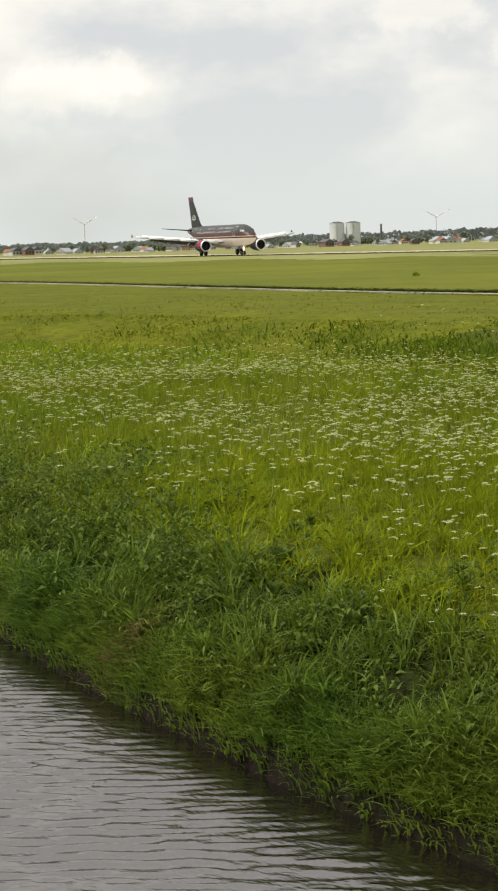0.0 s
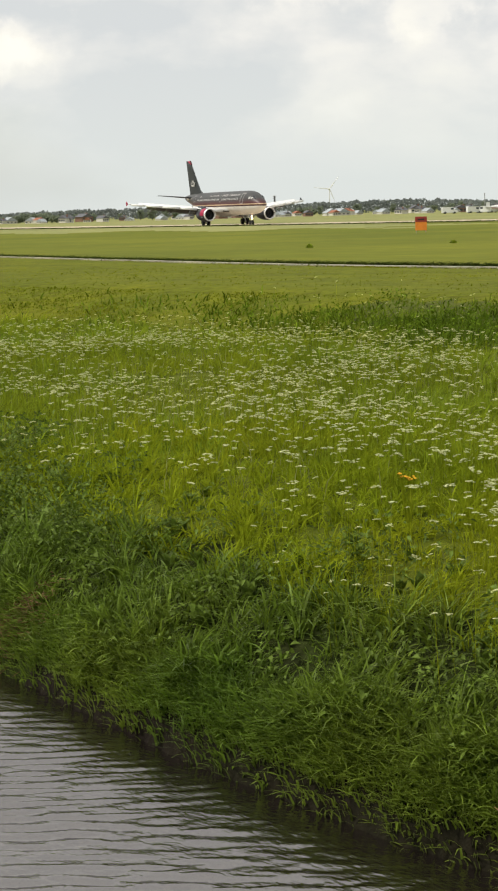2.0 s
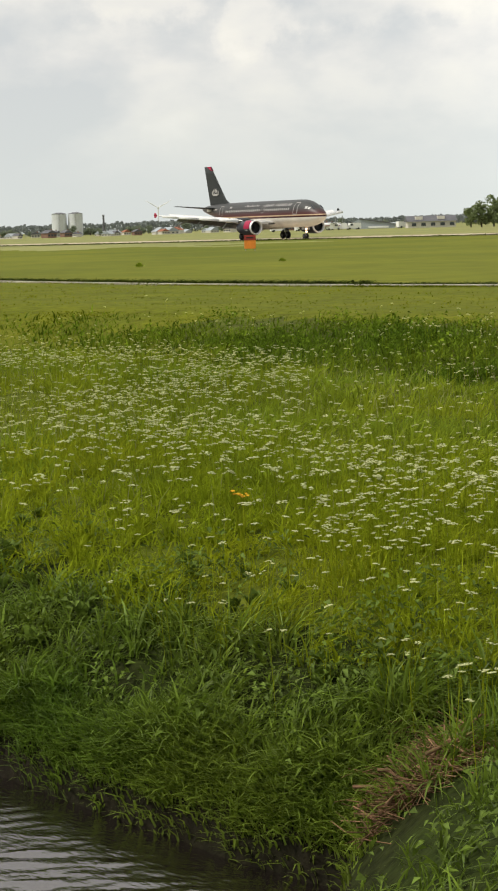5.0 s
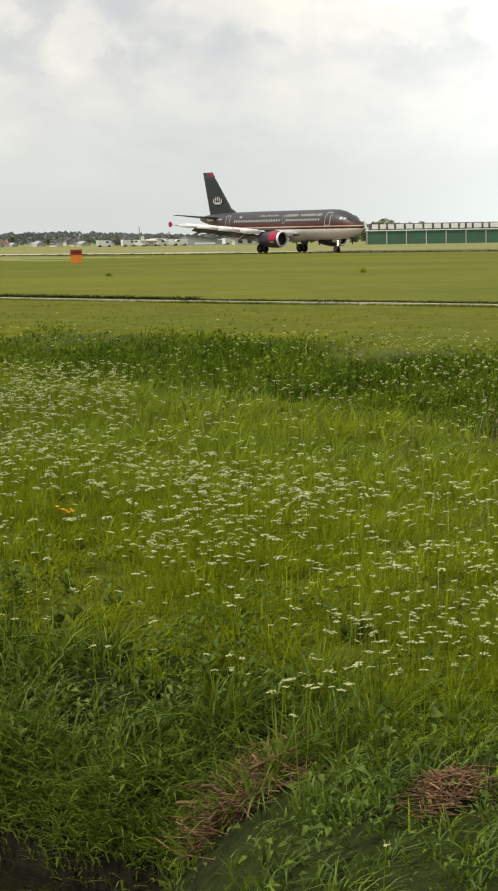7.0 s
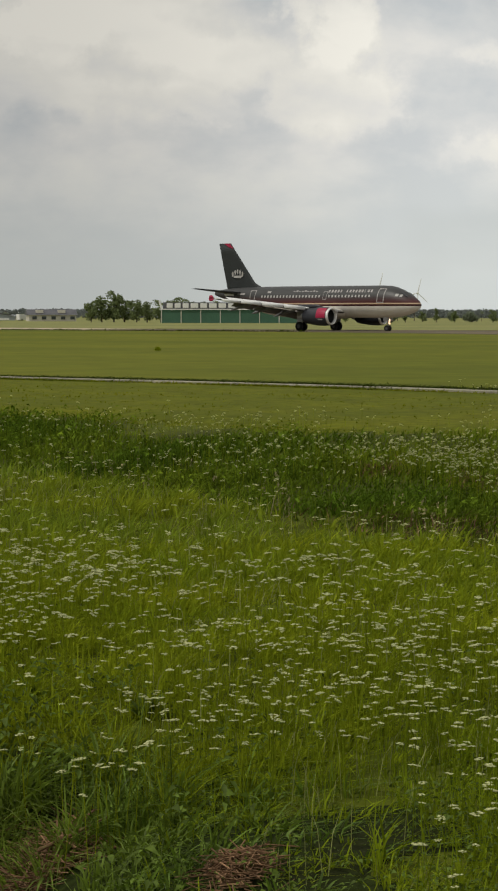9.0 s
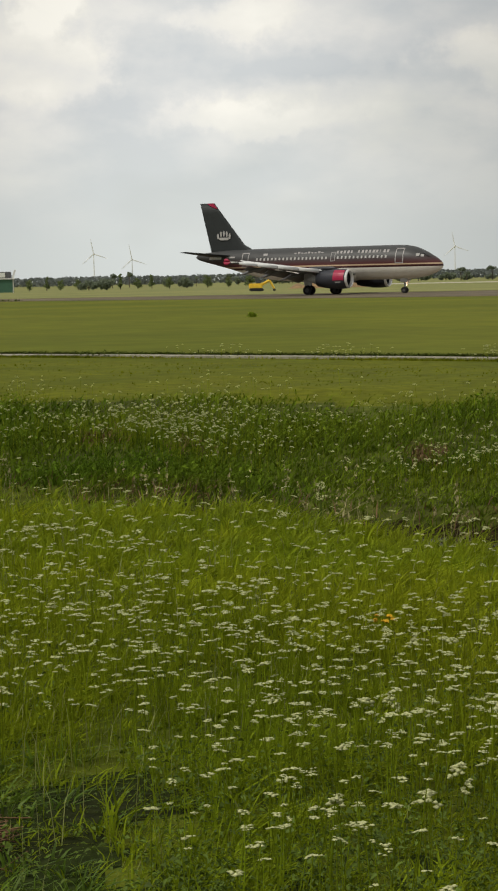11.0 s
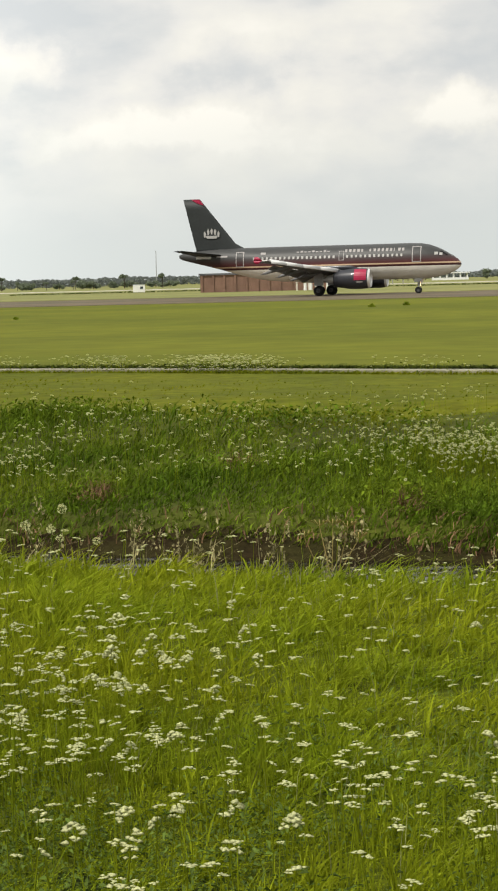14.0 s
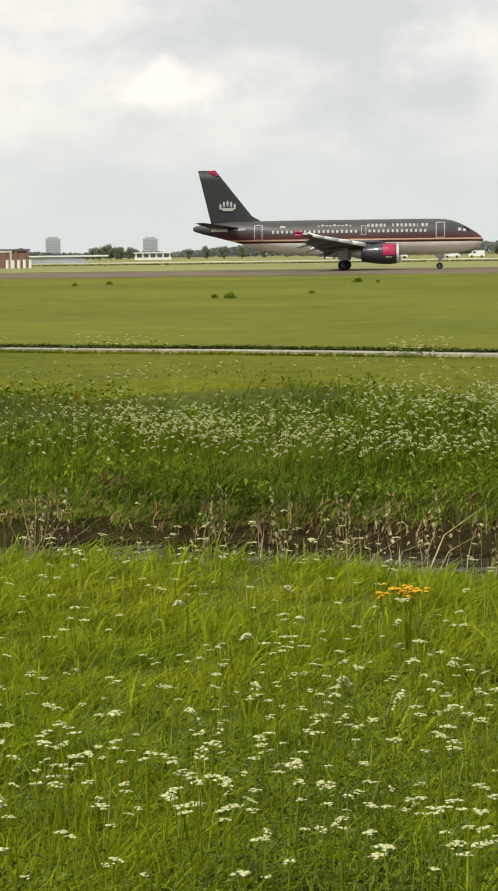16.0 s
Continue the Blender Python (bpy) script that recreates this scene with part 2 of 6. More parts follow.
# ---- helpers of this scene ----
rng = np.random.default_rng(7)


def part(name, bm, material, parent=None, label=""):
    """Links a bmesh as one mesh object under a thing or a part."""
    me = bpy.data.meshes.new(name)
    bm.to_mesh(me)
    bm.free()
    me.materials.append(material)
    ob = new(name, me)
    ob.parent = parent
    if label:
        ob["label"] = label
    return ob


def sheet(name, verts, faces, material, parent=None, smooth=False):
    """Links arrays of corners and equal-sided faces as one mesh object."""
    verts = np.asarray(verts, dtype=np.float32).reshape(-1, 3)
    faces = np.asarray(faces, dtype=np.int32)
    me = bpy.data.meshes.new(name)
    me.vertices.add(len(verts))
    me.vertices.foreach_set("co", verts.ravel())
    n, k = faces.shape
    me.loops.add(n * k)
    me.loops.foreach_set("vertex_index", faces.ravel())
    me.polygons.add(n)
    me.polygons.foreach_set("loop_start", np.arange(0, n * k, k, dtype=np.int32))
    if smooth:
        me.polygons.foreach_set("use_smooth", np.ones(n, dtype=bool))
    me.update()
    for m in (material if isinstance(material, (list, tuple)) else [material]):
        me.materials.append(m)
    ob = new(name, me)
    ob.parent = parent
    return ob


def thing(name, m, label, category, group="", kind=""):
    ob = new(name)
    ob.matrix_world = m
    return tagged(ob, label, category, group, kind)


def box(bm, x0, x1, y0, y1, z0, z1, bevel=0.0):
    v = [bm.verts.new((x, y, z)) for x in (x0, x1) for y in (y0, y1) for z in (z0, z1)]
    f = [bm.faces.new([v[i] for i in q]) for q in ((0, 1, 3, 2), (4, 6, 7, 5), (0, 4, 5, 1), (2, 3, 7, 6), (0, 2, 6, 4), (1, 5, 7, 3))]
    if bevel:
        es = list({e for q in f for e in q.edges})
        bmesh.ops.bevel(bm, geom=es, offset=bevel, segments=2, affect="EDGES")
    return v


def rod(bm, a, b, r0, r1, seg=8):
    """A tapered round bar from a to b."""
    a, b = Vector(a), Vector(b)
    q = (b - a).to_track_quat("Z", "Y")
    ring = []
    for c, r in ((a, r0), (b, r1)):
        ring.append([bm.verts.new(c + q @ Vector((r * math.cos(2 * math.pi * i / seg), r * math.sin(2 * math.pi * i / seg), 0))) for i in range(seg)])
    for i in range(seg):
        j = (i + 1) % seg
        bm.faces.new((ring[0][i], ring[0][j], ring[1][j], ring[1][i]))
    bm.faces.new(ring[0][::-1])
    bm.faces.new(ring[1])


def loft(bm, rings, close=True, smooth=True):
    """Joins rings of points (lists of equal length) into a skin, with end caps."""
    vs = [[bm.verts.new(p) for p in r] for r in rings]
    n = len(vs[0])
    for a, b in zip(vs, vs[1:]):
        for i in range(n):
            j = (i + 1) % n
            f = bm.faces.new((a[i], a[j], b[j], b[i]))
            f.smooth = smooth
    if close:
        bm.faces.new(vs[0][::-1])
        bm.faces.new(vs[-1])
    return vs


def at(az, r):
    """Plan position from a bearing (degrees, clockwise from +y) and a distance."""
    return r * np.sin(np.radians(az)), r * np.cos(np.radians(az))


# ---- the ground ----
AZ_T = [-110, -75, -57, -49.4, -43.6, -36.4, -31.5, -25.5, -17, -8, 0, 8, 25, 60]
CREST_T = [70, 62, 50, 40.6, 33.5, 28, 22.6, 20, 16.8, 15.3, 14.3, 13.6, 13, 13]
WIDTH_T = [14, 14, 13, 12.5, 12, 11.5, 12.5, 13, 14, 14, 14.5, 14.5, 14.5, 14.5]
PATH_AZ = [-110, -75, -56.5, -52, -47.9, -45, -42.9, -37.5, -29.5, -22.5, -15.5, -4.4, -1.3, 7, 25, 60]
PATH_R = [300, 220, 131, 101, 85, 77, 72.5, 65, 58.3, 52.9, 48.9, 43.3, 42.4, 39.5, 38, 50]
FOOT_T = [9, 9, 9, 9, 8.8, 8.8, 8.8, 8.6, 8.0, 8.1, 8.2, 8.2, 8.2, 8.2]


def softened(az, values, sigma):
    """The same table as a smooth curve, in half degrees."""
    fine = np.arange(-110, 60.01, 0.5)
    v = np.interp(fine, az, values)
    k = np.exp(-0.5 * (np.arange(-30, 31) * 0.5 / sigma) ** 2)
    pad = np.pad(v, 30, mode="reflect", reflect_type="odd")
    return fine, np.convolve(pad, k / k.sum(), mode="valid")


PATH_AZ, PATH_R = softened(PATH_AZ, PATH_R, 1.5)
CREST_T = softened(AZ_T, CREST_T, 2.0)[1]
FOOT_T = softened(AZ_T, FOOT_T, 2.0)[1]
AZ_T, WIDTH_T = softened(AZ_T, WIDTH_T, 2.0)
HAY = [(-36.6, 9.15, 0.26, 1300, 0.28, 12), (-30.9, 7.65, 0.15, 330, 0.17, 0), (-53.2, 13.9, 0.22, 320, 0.14, 0)]
WATER_Z, POOL_Z = -0.85, -1.0
POOL_X = [-80, -40, -20, -13.3, -10.9, -8.5, -6.5, -5]
POOL_Y = [24, 16, 10.4, 8.75, 8.05, 7.45, 7.12, 7.05]
END_Y, END_X = [1.0, 2.6, 7.1], [-1.6, -2.7, -5.8]   # where the near ditch ends


def land(x, y):
    """Height of the bare ground."""
    x, y = np.asarray(x, float), np.asarray(y, float)
    r, az = np.hypot(x, y), np.degrees(np.arctan2(x, y))
    rc, w, rp = np.interp(az, AZ_T, CREST_T), np.interp(az, AZ_T, WIDTH_T), np.interp(az, PATH_AZ, PATH_R)
    on = np.clip((az + 110) / 30, 0, 1) * np.clip((60 - az) / 30, 0, 1)
    rf, ft = rc + w, np.interp(az, AZ_T, FOOT_T)
    bump = 0.05 * np.sin(x * 0.9 + 1.3 * np.sin(y * 0.5)) + 0.05 * np.sin(y * 0.7 + 0.9 * np.sin(x * 0.6))
    knots = [0.0 * r, 6 + 0 * r, rc, rc + 1.8, rc + 2.6, rf - ft - 0.7, rf - ft + 0.5, rf - 1.2, rf + 1.5, np.maximum(rp - 4, rf + 3), np.maximum(rp + 8, rf + 15)]
    level = [0.15, 0.15, -0.14, -0.75, -1.25, -1.25, -0.5, 0.12, 0.28, 0.08, 0.0]
    z = np.zeros_like(r)
    for (ra, za), (rb, zb) in zip(zip(knots, level), zip(knots[1:], level[1:])):
        k = np.clip((r - ra) / np.maximum(rb - ra, 1e-6), 0, 1)
        z = np.where((r >= ra) & (r < rb), za + (zb - za) * k, z)
    z = z * on + (1 - on) * 0.1 * (r < 120)
    z = z + bump * np.clip((40 - r) / 14, 0, 1) * np.clip(r / 4, 0, 1)
    yw = np.interp(x, POOL_X, POOL_Y)
    xe = np.interp(y, END_Y, END_X)
    out = np.maximum(np.maximum(y - yw, 1.0 - y), x - xe)
    d = np.hypot(np.maximum(y - yw, 0), np.maximum(x - xe, 0))
    d = np.where(y < 1.0, np.hypot(1.0 - y, np.maximum(x - xe, 0)), d)
    bank = POOL_Z + 0.17 * np.clip(d / 0.05, -0.1, 1) + (z - POOL_Z - 0.17) * (1 - np.exp(-np.maximum(d - 0.05, 0) / 0.85))
    return np.where(out < 0, POOL_Z - 0.1 + np.maximum(out, -1.2) * 0.4, np.where(x < 2, bank, z))


def pool_gap(x, y):
    """Distance from the open water of the near ditch."""
    yw = np.interp(x, POOL_X, POOL_Y)
    return np.hypot(np.maximum(y - yw, 0), np.maximum(x - np.interp(y, END_Y, END_X), 0))


def hay_patch(x, y, ha, hr, sp):
    """Whether points lie within a patch of cut stalks."""
    hx, hy = at(ha, hr)
    dx, dy = x - hx, y - hy
    out = dx * math.sin(radians(ha)) + dy * math.cos(radians(ha))
    across = dx * math.cos(radians(ha)) - dy * math.sin(radians(ha))
    return (across / sp) ** 2 + ((out + 0.2) / (sp * 2.0)) ** 2 < 1


def build_ground():
    az = np.concatenate([np.arange(-62, 14.01, 0.5), np.arange(18, 298, 5.0)])
    rr = np.concatenate([[0.01, 0.6], np.geomspace(1.2, 5.5, 40), np.geomspace(5.6, 26, 240), np.geomspace(26.5, 60, 40), np.geomspace(64, 330, 60), np.geomspace(345, 4800, 44)])
    A, R = np.meshgrid(az, rr, indexing="ij")
    x, y = at(A, R)
    x, y = np.where(R < 0.02, 0.3, x), np.where(R < 0.02, -0.2, y)
    z = land(x, y)
    n, k = A.shape
    idx = np.arange(n * k).reshape(n, k)
    nxt = np.roll(idx, -1, axis=0)
    q = np.stack([idx[:, :-1], idx[:, 1:], nxt[:, 1:], nxt[:, :-1]], -1).reshape(-1, 4)[:, ::-1]
    V = np.stack([x, y, z], -1).reshape(-1, 3)
    V = np.vstack([V, [[0, 0, 0.1]]])
    ob = sheet("ground", V, q, [M_MEADOW, M_MOWN, M_SHADEMUD, M_ROUGH, M_BANKSOIL, M_DARKSOIL, M_VERGE, M_FARMUD], smooth=True)
    c = V[q].mean(axis=1)
    raz, rad = np.degrees(np.arctan2(c[:, 0], c[:, 1])), np.hypot(c[:, 0], c[:, 1])
    which = (rad > np.interp(raz, PATH_AZ, PATH_R)).astype(np.int32)
    rf = np.interp(raz, AZ_T, CREST_T) + np.interp(raz, AZ_T, WIDTH_T)
    which[(which == 0) & (rad > rf - 0.6) & (rad > 20)] = 3
    which[(which == 0) & (rad > np.interp(raz, AZ_T, CREST_T) + 0.8)] = 4
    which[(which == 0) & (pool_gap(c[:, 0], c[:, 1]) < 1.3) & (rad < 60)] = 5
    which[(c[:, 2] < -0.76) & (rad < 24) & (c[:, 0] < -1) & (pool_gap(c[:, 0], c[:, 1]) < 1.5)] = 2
    which[(which == 0) & (raz > -38.5) & (raz < -25.5 + 1.6 * np.sin(rad * 4.1) + np.sin(rad * 9.7)) & (rad > 5.5) & (rad < 8.6)] = 5
    which[(which == 0) & (rad < 6.7 + 0.5 * np.sin(raz * 1.7))] = 5
    which[(which == 4) & (raz < -43 + np.sin(rad))] = 3
    foot = rf - np.interp(raz, AZ_T, FOOT_T)
    which[(rad > np.interp(raz, AZ_T, CREST_T) + 1.0) & (rad < foot + 0.2) & (rad > 13) & (rad < 80)] = 7
    which[rad > 330] = 6
    # pale grass before the taxiway's far bend, the sun on it put in colour
    gap = np.interp(c[:, 0], [-900, -500, -301, -222, -174, -126], [420, 310, 251, 236, 231, 231]) - c[:, 1]
    which[(raz < -41 + 2 * np.sin(gap * 0.2)) & (gap > -5) & (gap < 62 + 8 * np.sin(raz * 1.3))] = 6
    for ha, hr, sp, *_ in HAY:
        which[hay_patch(c[:, 0], c[:, 1], ha, hr, sp * 0.9)] = 5
    ob.data.polygons.foreach_set("material_index", which)
    return tagged(ob, "uneven green meadow cut by two ditches and mown airfield grass", "ground", kind="structure")


build_ground()


def strip(name, line, half, z, material, label, category):
    """A flat band with real thickness along a line of plan points."""
    line = np.array(line, float)
    d = np.gradient(line, axis=0)
    d /= np.linalg.norm(d, axis=1)[:, None]
    nrm = np.stack([-d[:, 1], d[:, 0]], 1)
    if isinstance(half, tuple):
        a, b = line + nrm * half[0], line - nrm * np.interp(line[:, 0], half[2], half[1])[:, None]
    else:
        a, b = line + nrm * half, line - nrm * half
    zz = z(line[:, 0], line[:, 1]) if callable(z) else np.full(len(line), z)
    rings = [[(*p, t), (*q, t), (*q, t - 0.3), (*p, t - 0.3)] for p, q, t in zip(a, b, zz)]
    bm = bmesh.new()
    loft(bm, rings, smooth=False)
    bmesh.ops.recalc_face_normals(bm, faces=bm.faces)
    return tagged(part(name, bm, material), label, category, kind="structure")


def path_line():
    az = np.linspace(-75, 30, 160)
    return np.stack(at(az, np.interp(az, PATH_AZ, PATH_R)), 1)


strip("path", path_line(), 0.34, lambda x, y: land(x, y) + 0.06, M_CONCRETE, "narrow pale concrete service path across the grass", "path")
# near edge of the taxiway lies well this side of the wheels
TAXI_AZ_X = [-900, -500, -301, -222, -174, -126, -65, 0, 60, 300, 900]
TAXI_AZ_Y = [420, 310, 251, 236, 231, 231, 233, 234, 232, 228, 225]


def taxi_line():
    x = np.linspace(-900, 900, 120)
    return np.stack([x, np.interp(x, TAXI_AZ_X, TAXI_AZ_Y)], 1)


strip("taxiway", taxi_line(), (16, (14, 14, 14, 16, 46, 46), (-900, -300, -200, -120, -60, 900)), 0.03, M_ASPHALT, "worn grey-brown asphalt taxiway between mown verges", "taxiway")


def wavelets(x, y, count, short, long, heading, fan, steep):
    """Height of small wind waves that run along a heading, crossing one another."""
    g = np.random.default_rng(17)
    z = np.zeros_like(x)
    wx, wy = x + 0.10 * np.sin(1.7 * y + 0.9 * x), y + 0.10 * np.sin(1.9 * x - 0.8 * y)
    for _ in range(count):
        lam = short * (long / short) ** g.uniform()
        a = radians(heading + g.normal(0, fan))
        ph = 2 * np.pi * (wx * math.sin(a) + wy * math.cos(a)) / lam + g.uniform(0, 6.28)
        swell = 0.55 + 0.45 * np.sin(x * g.uniform(0.8, 2.2) + y * g.uniform(-2.0, 2.0) + g.uniform(0, 6.28))
        z += steep * lam * swell * (np.sin(ph) + 0.25 * np.sin(2 * ph + 0.6))
    return z


def pool_water():
    az, r = np.meshgrid(np.arange(-64, -32, 0.2), np.geomspace(7.0, 21.0, 620), indexing="ij")
    x, y = at(az, r)
    calm = np.clip((np.interp(x, POOL_X, POOL_Y) - y) / 1.1, 0, 1)
    z = wavelets(x, y, 20, 0.085, 0.22, -50, 19, 0.019) * (0.12 + 0.88 * calm)
    n, k = az.shape
    idx = np.arange(n * k).reshape(n, k)
    q = np.stack([idx[:-1, :-1], idx[:-1, 1:], idx[1:, 1:], idx[1:, :-1]], -1).reshape(-1, 4)[:, ::-1]
    rest = np.array([(-60, 0.0, -0.05), (-0.8, 0.0, -0.05), (-1.6, 2.6, -0.05), (-4.6, 7.4, -0.05), (-14, 9.9, -0.05), (-60, 22, -0.05)])
    V = np.vstack([np.stack([x, y, z], -1).reshape(-1, 3), rest])
    b = n * k
    q = np.vstack([q, [[b, b + 1, b + 2, b + 3], [b, b + 3, b + 4, b + 5]]])
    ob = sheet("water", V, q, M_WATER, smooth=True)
    ob.location = (0, 0, POOL_Z)
    return tagged(ob, "rippled grey-brown ditch water reflecting the clouds", "water", kind="structure")


pool = pool_water()


def ditch_water():
    az, u = np.meshgrid(np.arange(-72, 28.01, 0.2), np.linspace(0, 1, 80), indexing="ij")
    rc, w = np.interp(az, AZ_T, CREST_T), np.interp(az, AZ_T, WIDTH_T)
    near, far = rc + 1.6, rc + w - np.interp(az, AZ_T, FOOT_T) + 0.9
    x, y = at(az, near + (far - near) * u)
    z = wavelets(x, y, 12, 0.18, 0.5, -15, 18, 0.014)
    n, k = az.shape
    idx = np.arange(n * k).reshape(n, k)
    q = np.stack([idx[:-1, :-1], idx[:-1, 1:], idx[1:, 1:], idx[1:, :-1]], -1).reshape(-1, 4)[:, ::-1]
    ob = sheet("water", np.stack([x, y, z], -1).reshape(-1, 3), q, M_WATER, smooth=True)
    ob.location = (0, 0, WATER_Z)
    return tagged(ob, "narrow rippled water in the far grassy ditch", "water", kind="structure")


canal = ditch_water()


# ---- grass ----
def blades(name, x, y, height, width, lean, material, label, wind=(0.6, -0.2), toward=None, segments=2):
    n = len(x)
    z = land(x, y)
    turn = rng.uniform(0, 2 * np.pi, n)
    side = np.stack([np.cos(turn), np.sin(turn), 0 * turn], 1) * width[:, None]
    bend_dir = rng.uniform(0, 2 * np.pi, n) if toward is None else toward + rng.normal(0, 0.5, n)
    bend = np.stack([np.cos(bend_dir) + wind[0], np.sin(bend_dir) + wind[1], 0 * turn], 1) * (lean * height)[:, None]
    root = np.stack([x, y, z - 0.03], 1)
    up = np.array([0, 0, 1.0]) * height[:, None]

    def along(u):
        return root + up * (u - 0.45 * np.minimum(lean, 1.3)[:, None] * u * u) + bend * u * u

    if segments == 2:
        V = np.stack([root - side, root + side, along(0.55) - side * 0.75, along(0.55) + side * 0.75, along(1.0)], 1)
        T = np.array([[0, 1, 3], [0, 3, 2], [2, 3, 4]])
    else:
        V = np.stack([root - side, root + side, along(0.4) - side * 0.9, along(0.4) + side * 0.9, along(0.75) - side * 0.6, along(0.75) + side * 0.6, along(1.0)], 1)
        T = np.array([[0, 1, 3], [0, 3, 2], [2, 3, 5], [2, 5, 4], [4, 5, 6]])
    T = T[None] + (np.arange(n) * V.shape[1])[:, None, None]
    ob = sheet(name, V, T.reshape(-1, 3), material)
    return tagged(ob, label, "grass", kind="stuff")


def polar(n, az0, az1, r0, r1, power):
    """Random plan points in a sector; power 0 is even by area, 1 even by bearing and distance, more crowds the near part."""
    az = rng.uniform(az0, az1, n)
    u = rng.uniform(0, 1, n)
    e = 2 - power
    r = (r0 ** e + u * (r1 ** e - r0 ** e)) ** (1 / e) if abs(e) > 1e-6 else r0 * (r1 / r0) ** u
    return at(az, r)


def dry_land(x, y):
    yw = np.interp(x, POOL_X, POOL_Y)
    wet = (x < np.interp(y, END_Y, END_X) + 0.05) & (y < yw + 0.05) & (y > 0.9)
    r, az = np.hypot(x, y), np.degrees(np.arctan2(x, y))
    rc, w = np.interp(az, AZ_T, CREST_T), np.interp(az, AZ_T, WIDTH_T)
    wet |= (r > rc + 2.0) & (r < rc + w - np.interp(az, AZ_T, FOOT_T) + 0.05)
    return ~wet


def patchy(x, y, s):
    return 0.5 + 0.5 * np.sin(x * s + 2.1 * np.sin(y * s * 0.7)) * np.sin(y * s * 1.1 + 1.7 * np.sin(x * s * 0.6))


def tufts(x, y, blades_each, spread):
    """Blades that rise in tufts from the given plan points: places, outward directions and a size for each tuft."""
    n = len(x)
    size = np.repeat(rng.uniform(0.65, 1.35, n), blades_each)
    a = rng.uniform(0, 2 * np.pi, n * blades_each)
    q = np.abs(rng.normal(0, spread, n * blades_each))
    return np.repeat(x, blades_each) + np.cos(a) * q, np.repeat(y, blades_each) + np.sin(a) * q, a, size


def crest_trim(x, y):
    """Grass stays shorter towards the edge of the far ditch."""
    r, az = np.hypot(x, y), np.degrees(np.arctan2(x, y))
    return np.clip((np.interp(az, AZ_T, CREST_T) + 1.2 - r) / 4, 0.88, 1)


def build_grass():
    x, y = polar(16500, -60, 12, 4.2, 19, 1.3)
    ok = dry_land(x, y) & (pool_gap(x, y) > 1.0) & (np.hypot(x, y) < np.interp(np.degrees(np.arctan2(x, y)), AZ_T, CREST_T) + 0.3) & (rng.uniform(0, 1, len(x)) < (0.45 + 0.55 * patchy(x, y, 0.8)) * np.clip((np.hypot(x, y) - 4.4) / 4.0, 0.24, 1))
    az = np.degrees(np.arctan2(x, y))
    ok &= ~((az > -38.5) & (az + rng.normal(0, 1.3, len(az)) < -28.5) & (np.hypot(x, y) < 9.0)) | (rng.uniform(0, 1, len(x)) < 0.2)
    for ha, hr, sp, *_ in HAY:
        ok &= ~hay_patch(x, y, ha, hr, sp) | (rng.uniform(0, 1, len(x)) < 0.12)
    x, y, a, size = tufts(x[ok], y[ok], 17, 0.055)
    r = np.hypot(x, y)
    n = len(x)
    az = np.degrees(np.arctan2(x, y))
    sparse = (az > -38.5) & (az < -27) & (r < 8.8)
    tall = np.where(sparse, 0.5, 1.0) * rng.uniform(0.10, 0.31, n) * size * (0.5 + 0.85 * patchy(x, y, 3.1)) * crest_trim(x, y)
    blades("meadow_grass", x, y, tall, 0.0014 * (1 + r / 4.2) * rng.uniform(0.6, 1.5, n), rng.uniform(0.25, 1.25, n), M_BLADE, "tall fresh green meadow grass", toward=a, segments=3)
    x, y = polar(8000, -60, -24, 5.5, 24, 1.0)
    az = np.degrees(np.arctan2(x, y))
    ok = dry_land(x, y) & ((pool_gap(x, y) <= 1.15) | ((az > -38.5) & (az + rng.normal(0, 1.3, len(az)) < -28.5) & (np.hypot(x, y) < 9.0))) & (pool_gap(x, y) > 0.02) & (np.hypot(x, y) > 5.5)
    for ha, hr, sp, *_ in HAY:
        ok &= ~hay_patch(x, y, ha, hr, sp) | (rng.uniform(0, 1, len(x)) < 0.12)
    ok &= ~((az > -38.5) & (np.hypot(x, y) < 8.8)) | (rng.uniform(0, 1, len(x)) < 0.5)
    ex = rng.uniform(-14.5, -5.3, 1300)
    x, y = np.append(x[ok], ex), np.append(y[ok], np.interp(ex, POOL_X, POOL_Y) + rng.uniform(0.10, 0.42, len(ex)))
    x, y, a, size = tufts(x, y, 20, 0.08)
    r = np.hypot(x, y)
    n = len(x)
    az = np.degrees(np.arctan2(x, y))
    sparse = (az > -38.5) & (az < -27) & (r < 8.8)
    tall = np.where(sparse, 0.5, 1.0) * rng.uniform(0.12, 0.40, n) * size * (0.35 + 0.95 * patchy(x, y, 2.9)) * np.clip(0.35 + pool_gap(x, y) * 1.1, 0.35, 1)
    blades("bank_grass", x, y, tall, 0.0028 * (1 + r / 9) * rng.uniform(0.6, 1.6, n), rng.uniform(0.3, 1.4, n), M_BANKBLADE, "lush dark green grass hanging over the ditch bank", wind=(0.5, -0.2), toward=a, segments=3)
    # grass that droops over the water's edge
    ex = rng.uniform(-14.5, -6.0, 1500)
    ex = ex[rng.uniform(0, 1, len(ex)) < 0.35 + 0.65 * patchy(ex, 0 * ex, 2.3)]
    x, y, a, size = tufts(ex, np.interp(ex, POOL_X, POOL_Y) + rng.uniform(0.05, 0.32, len(ex)), 14, 0.07)
    n = len(x)
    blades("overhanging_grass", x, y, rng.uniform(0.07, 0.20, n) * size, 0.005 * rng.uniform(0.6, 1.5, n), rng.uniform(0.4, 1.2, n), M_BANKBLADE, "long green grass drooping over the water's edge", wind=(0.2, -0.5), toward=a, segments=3)
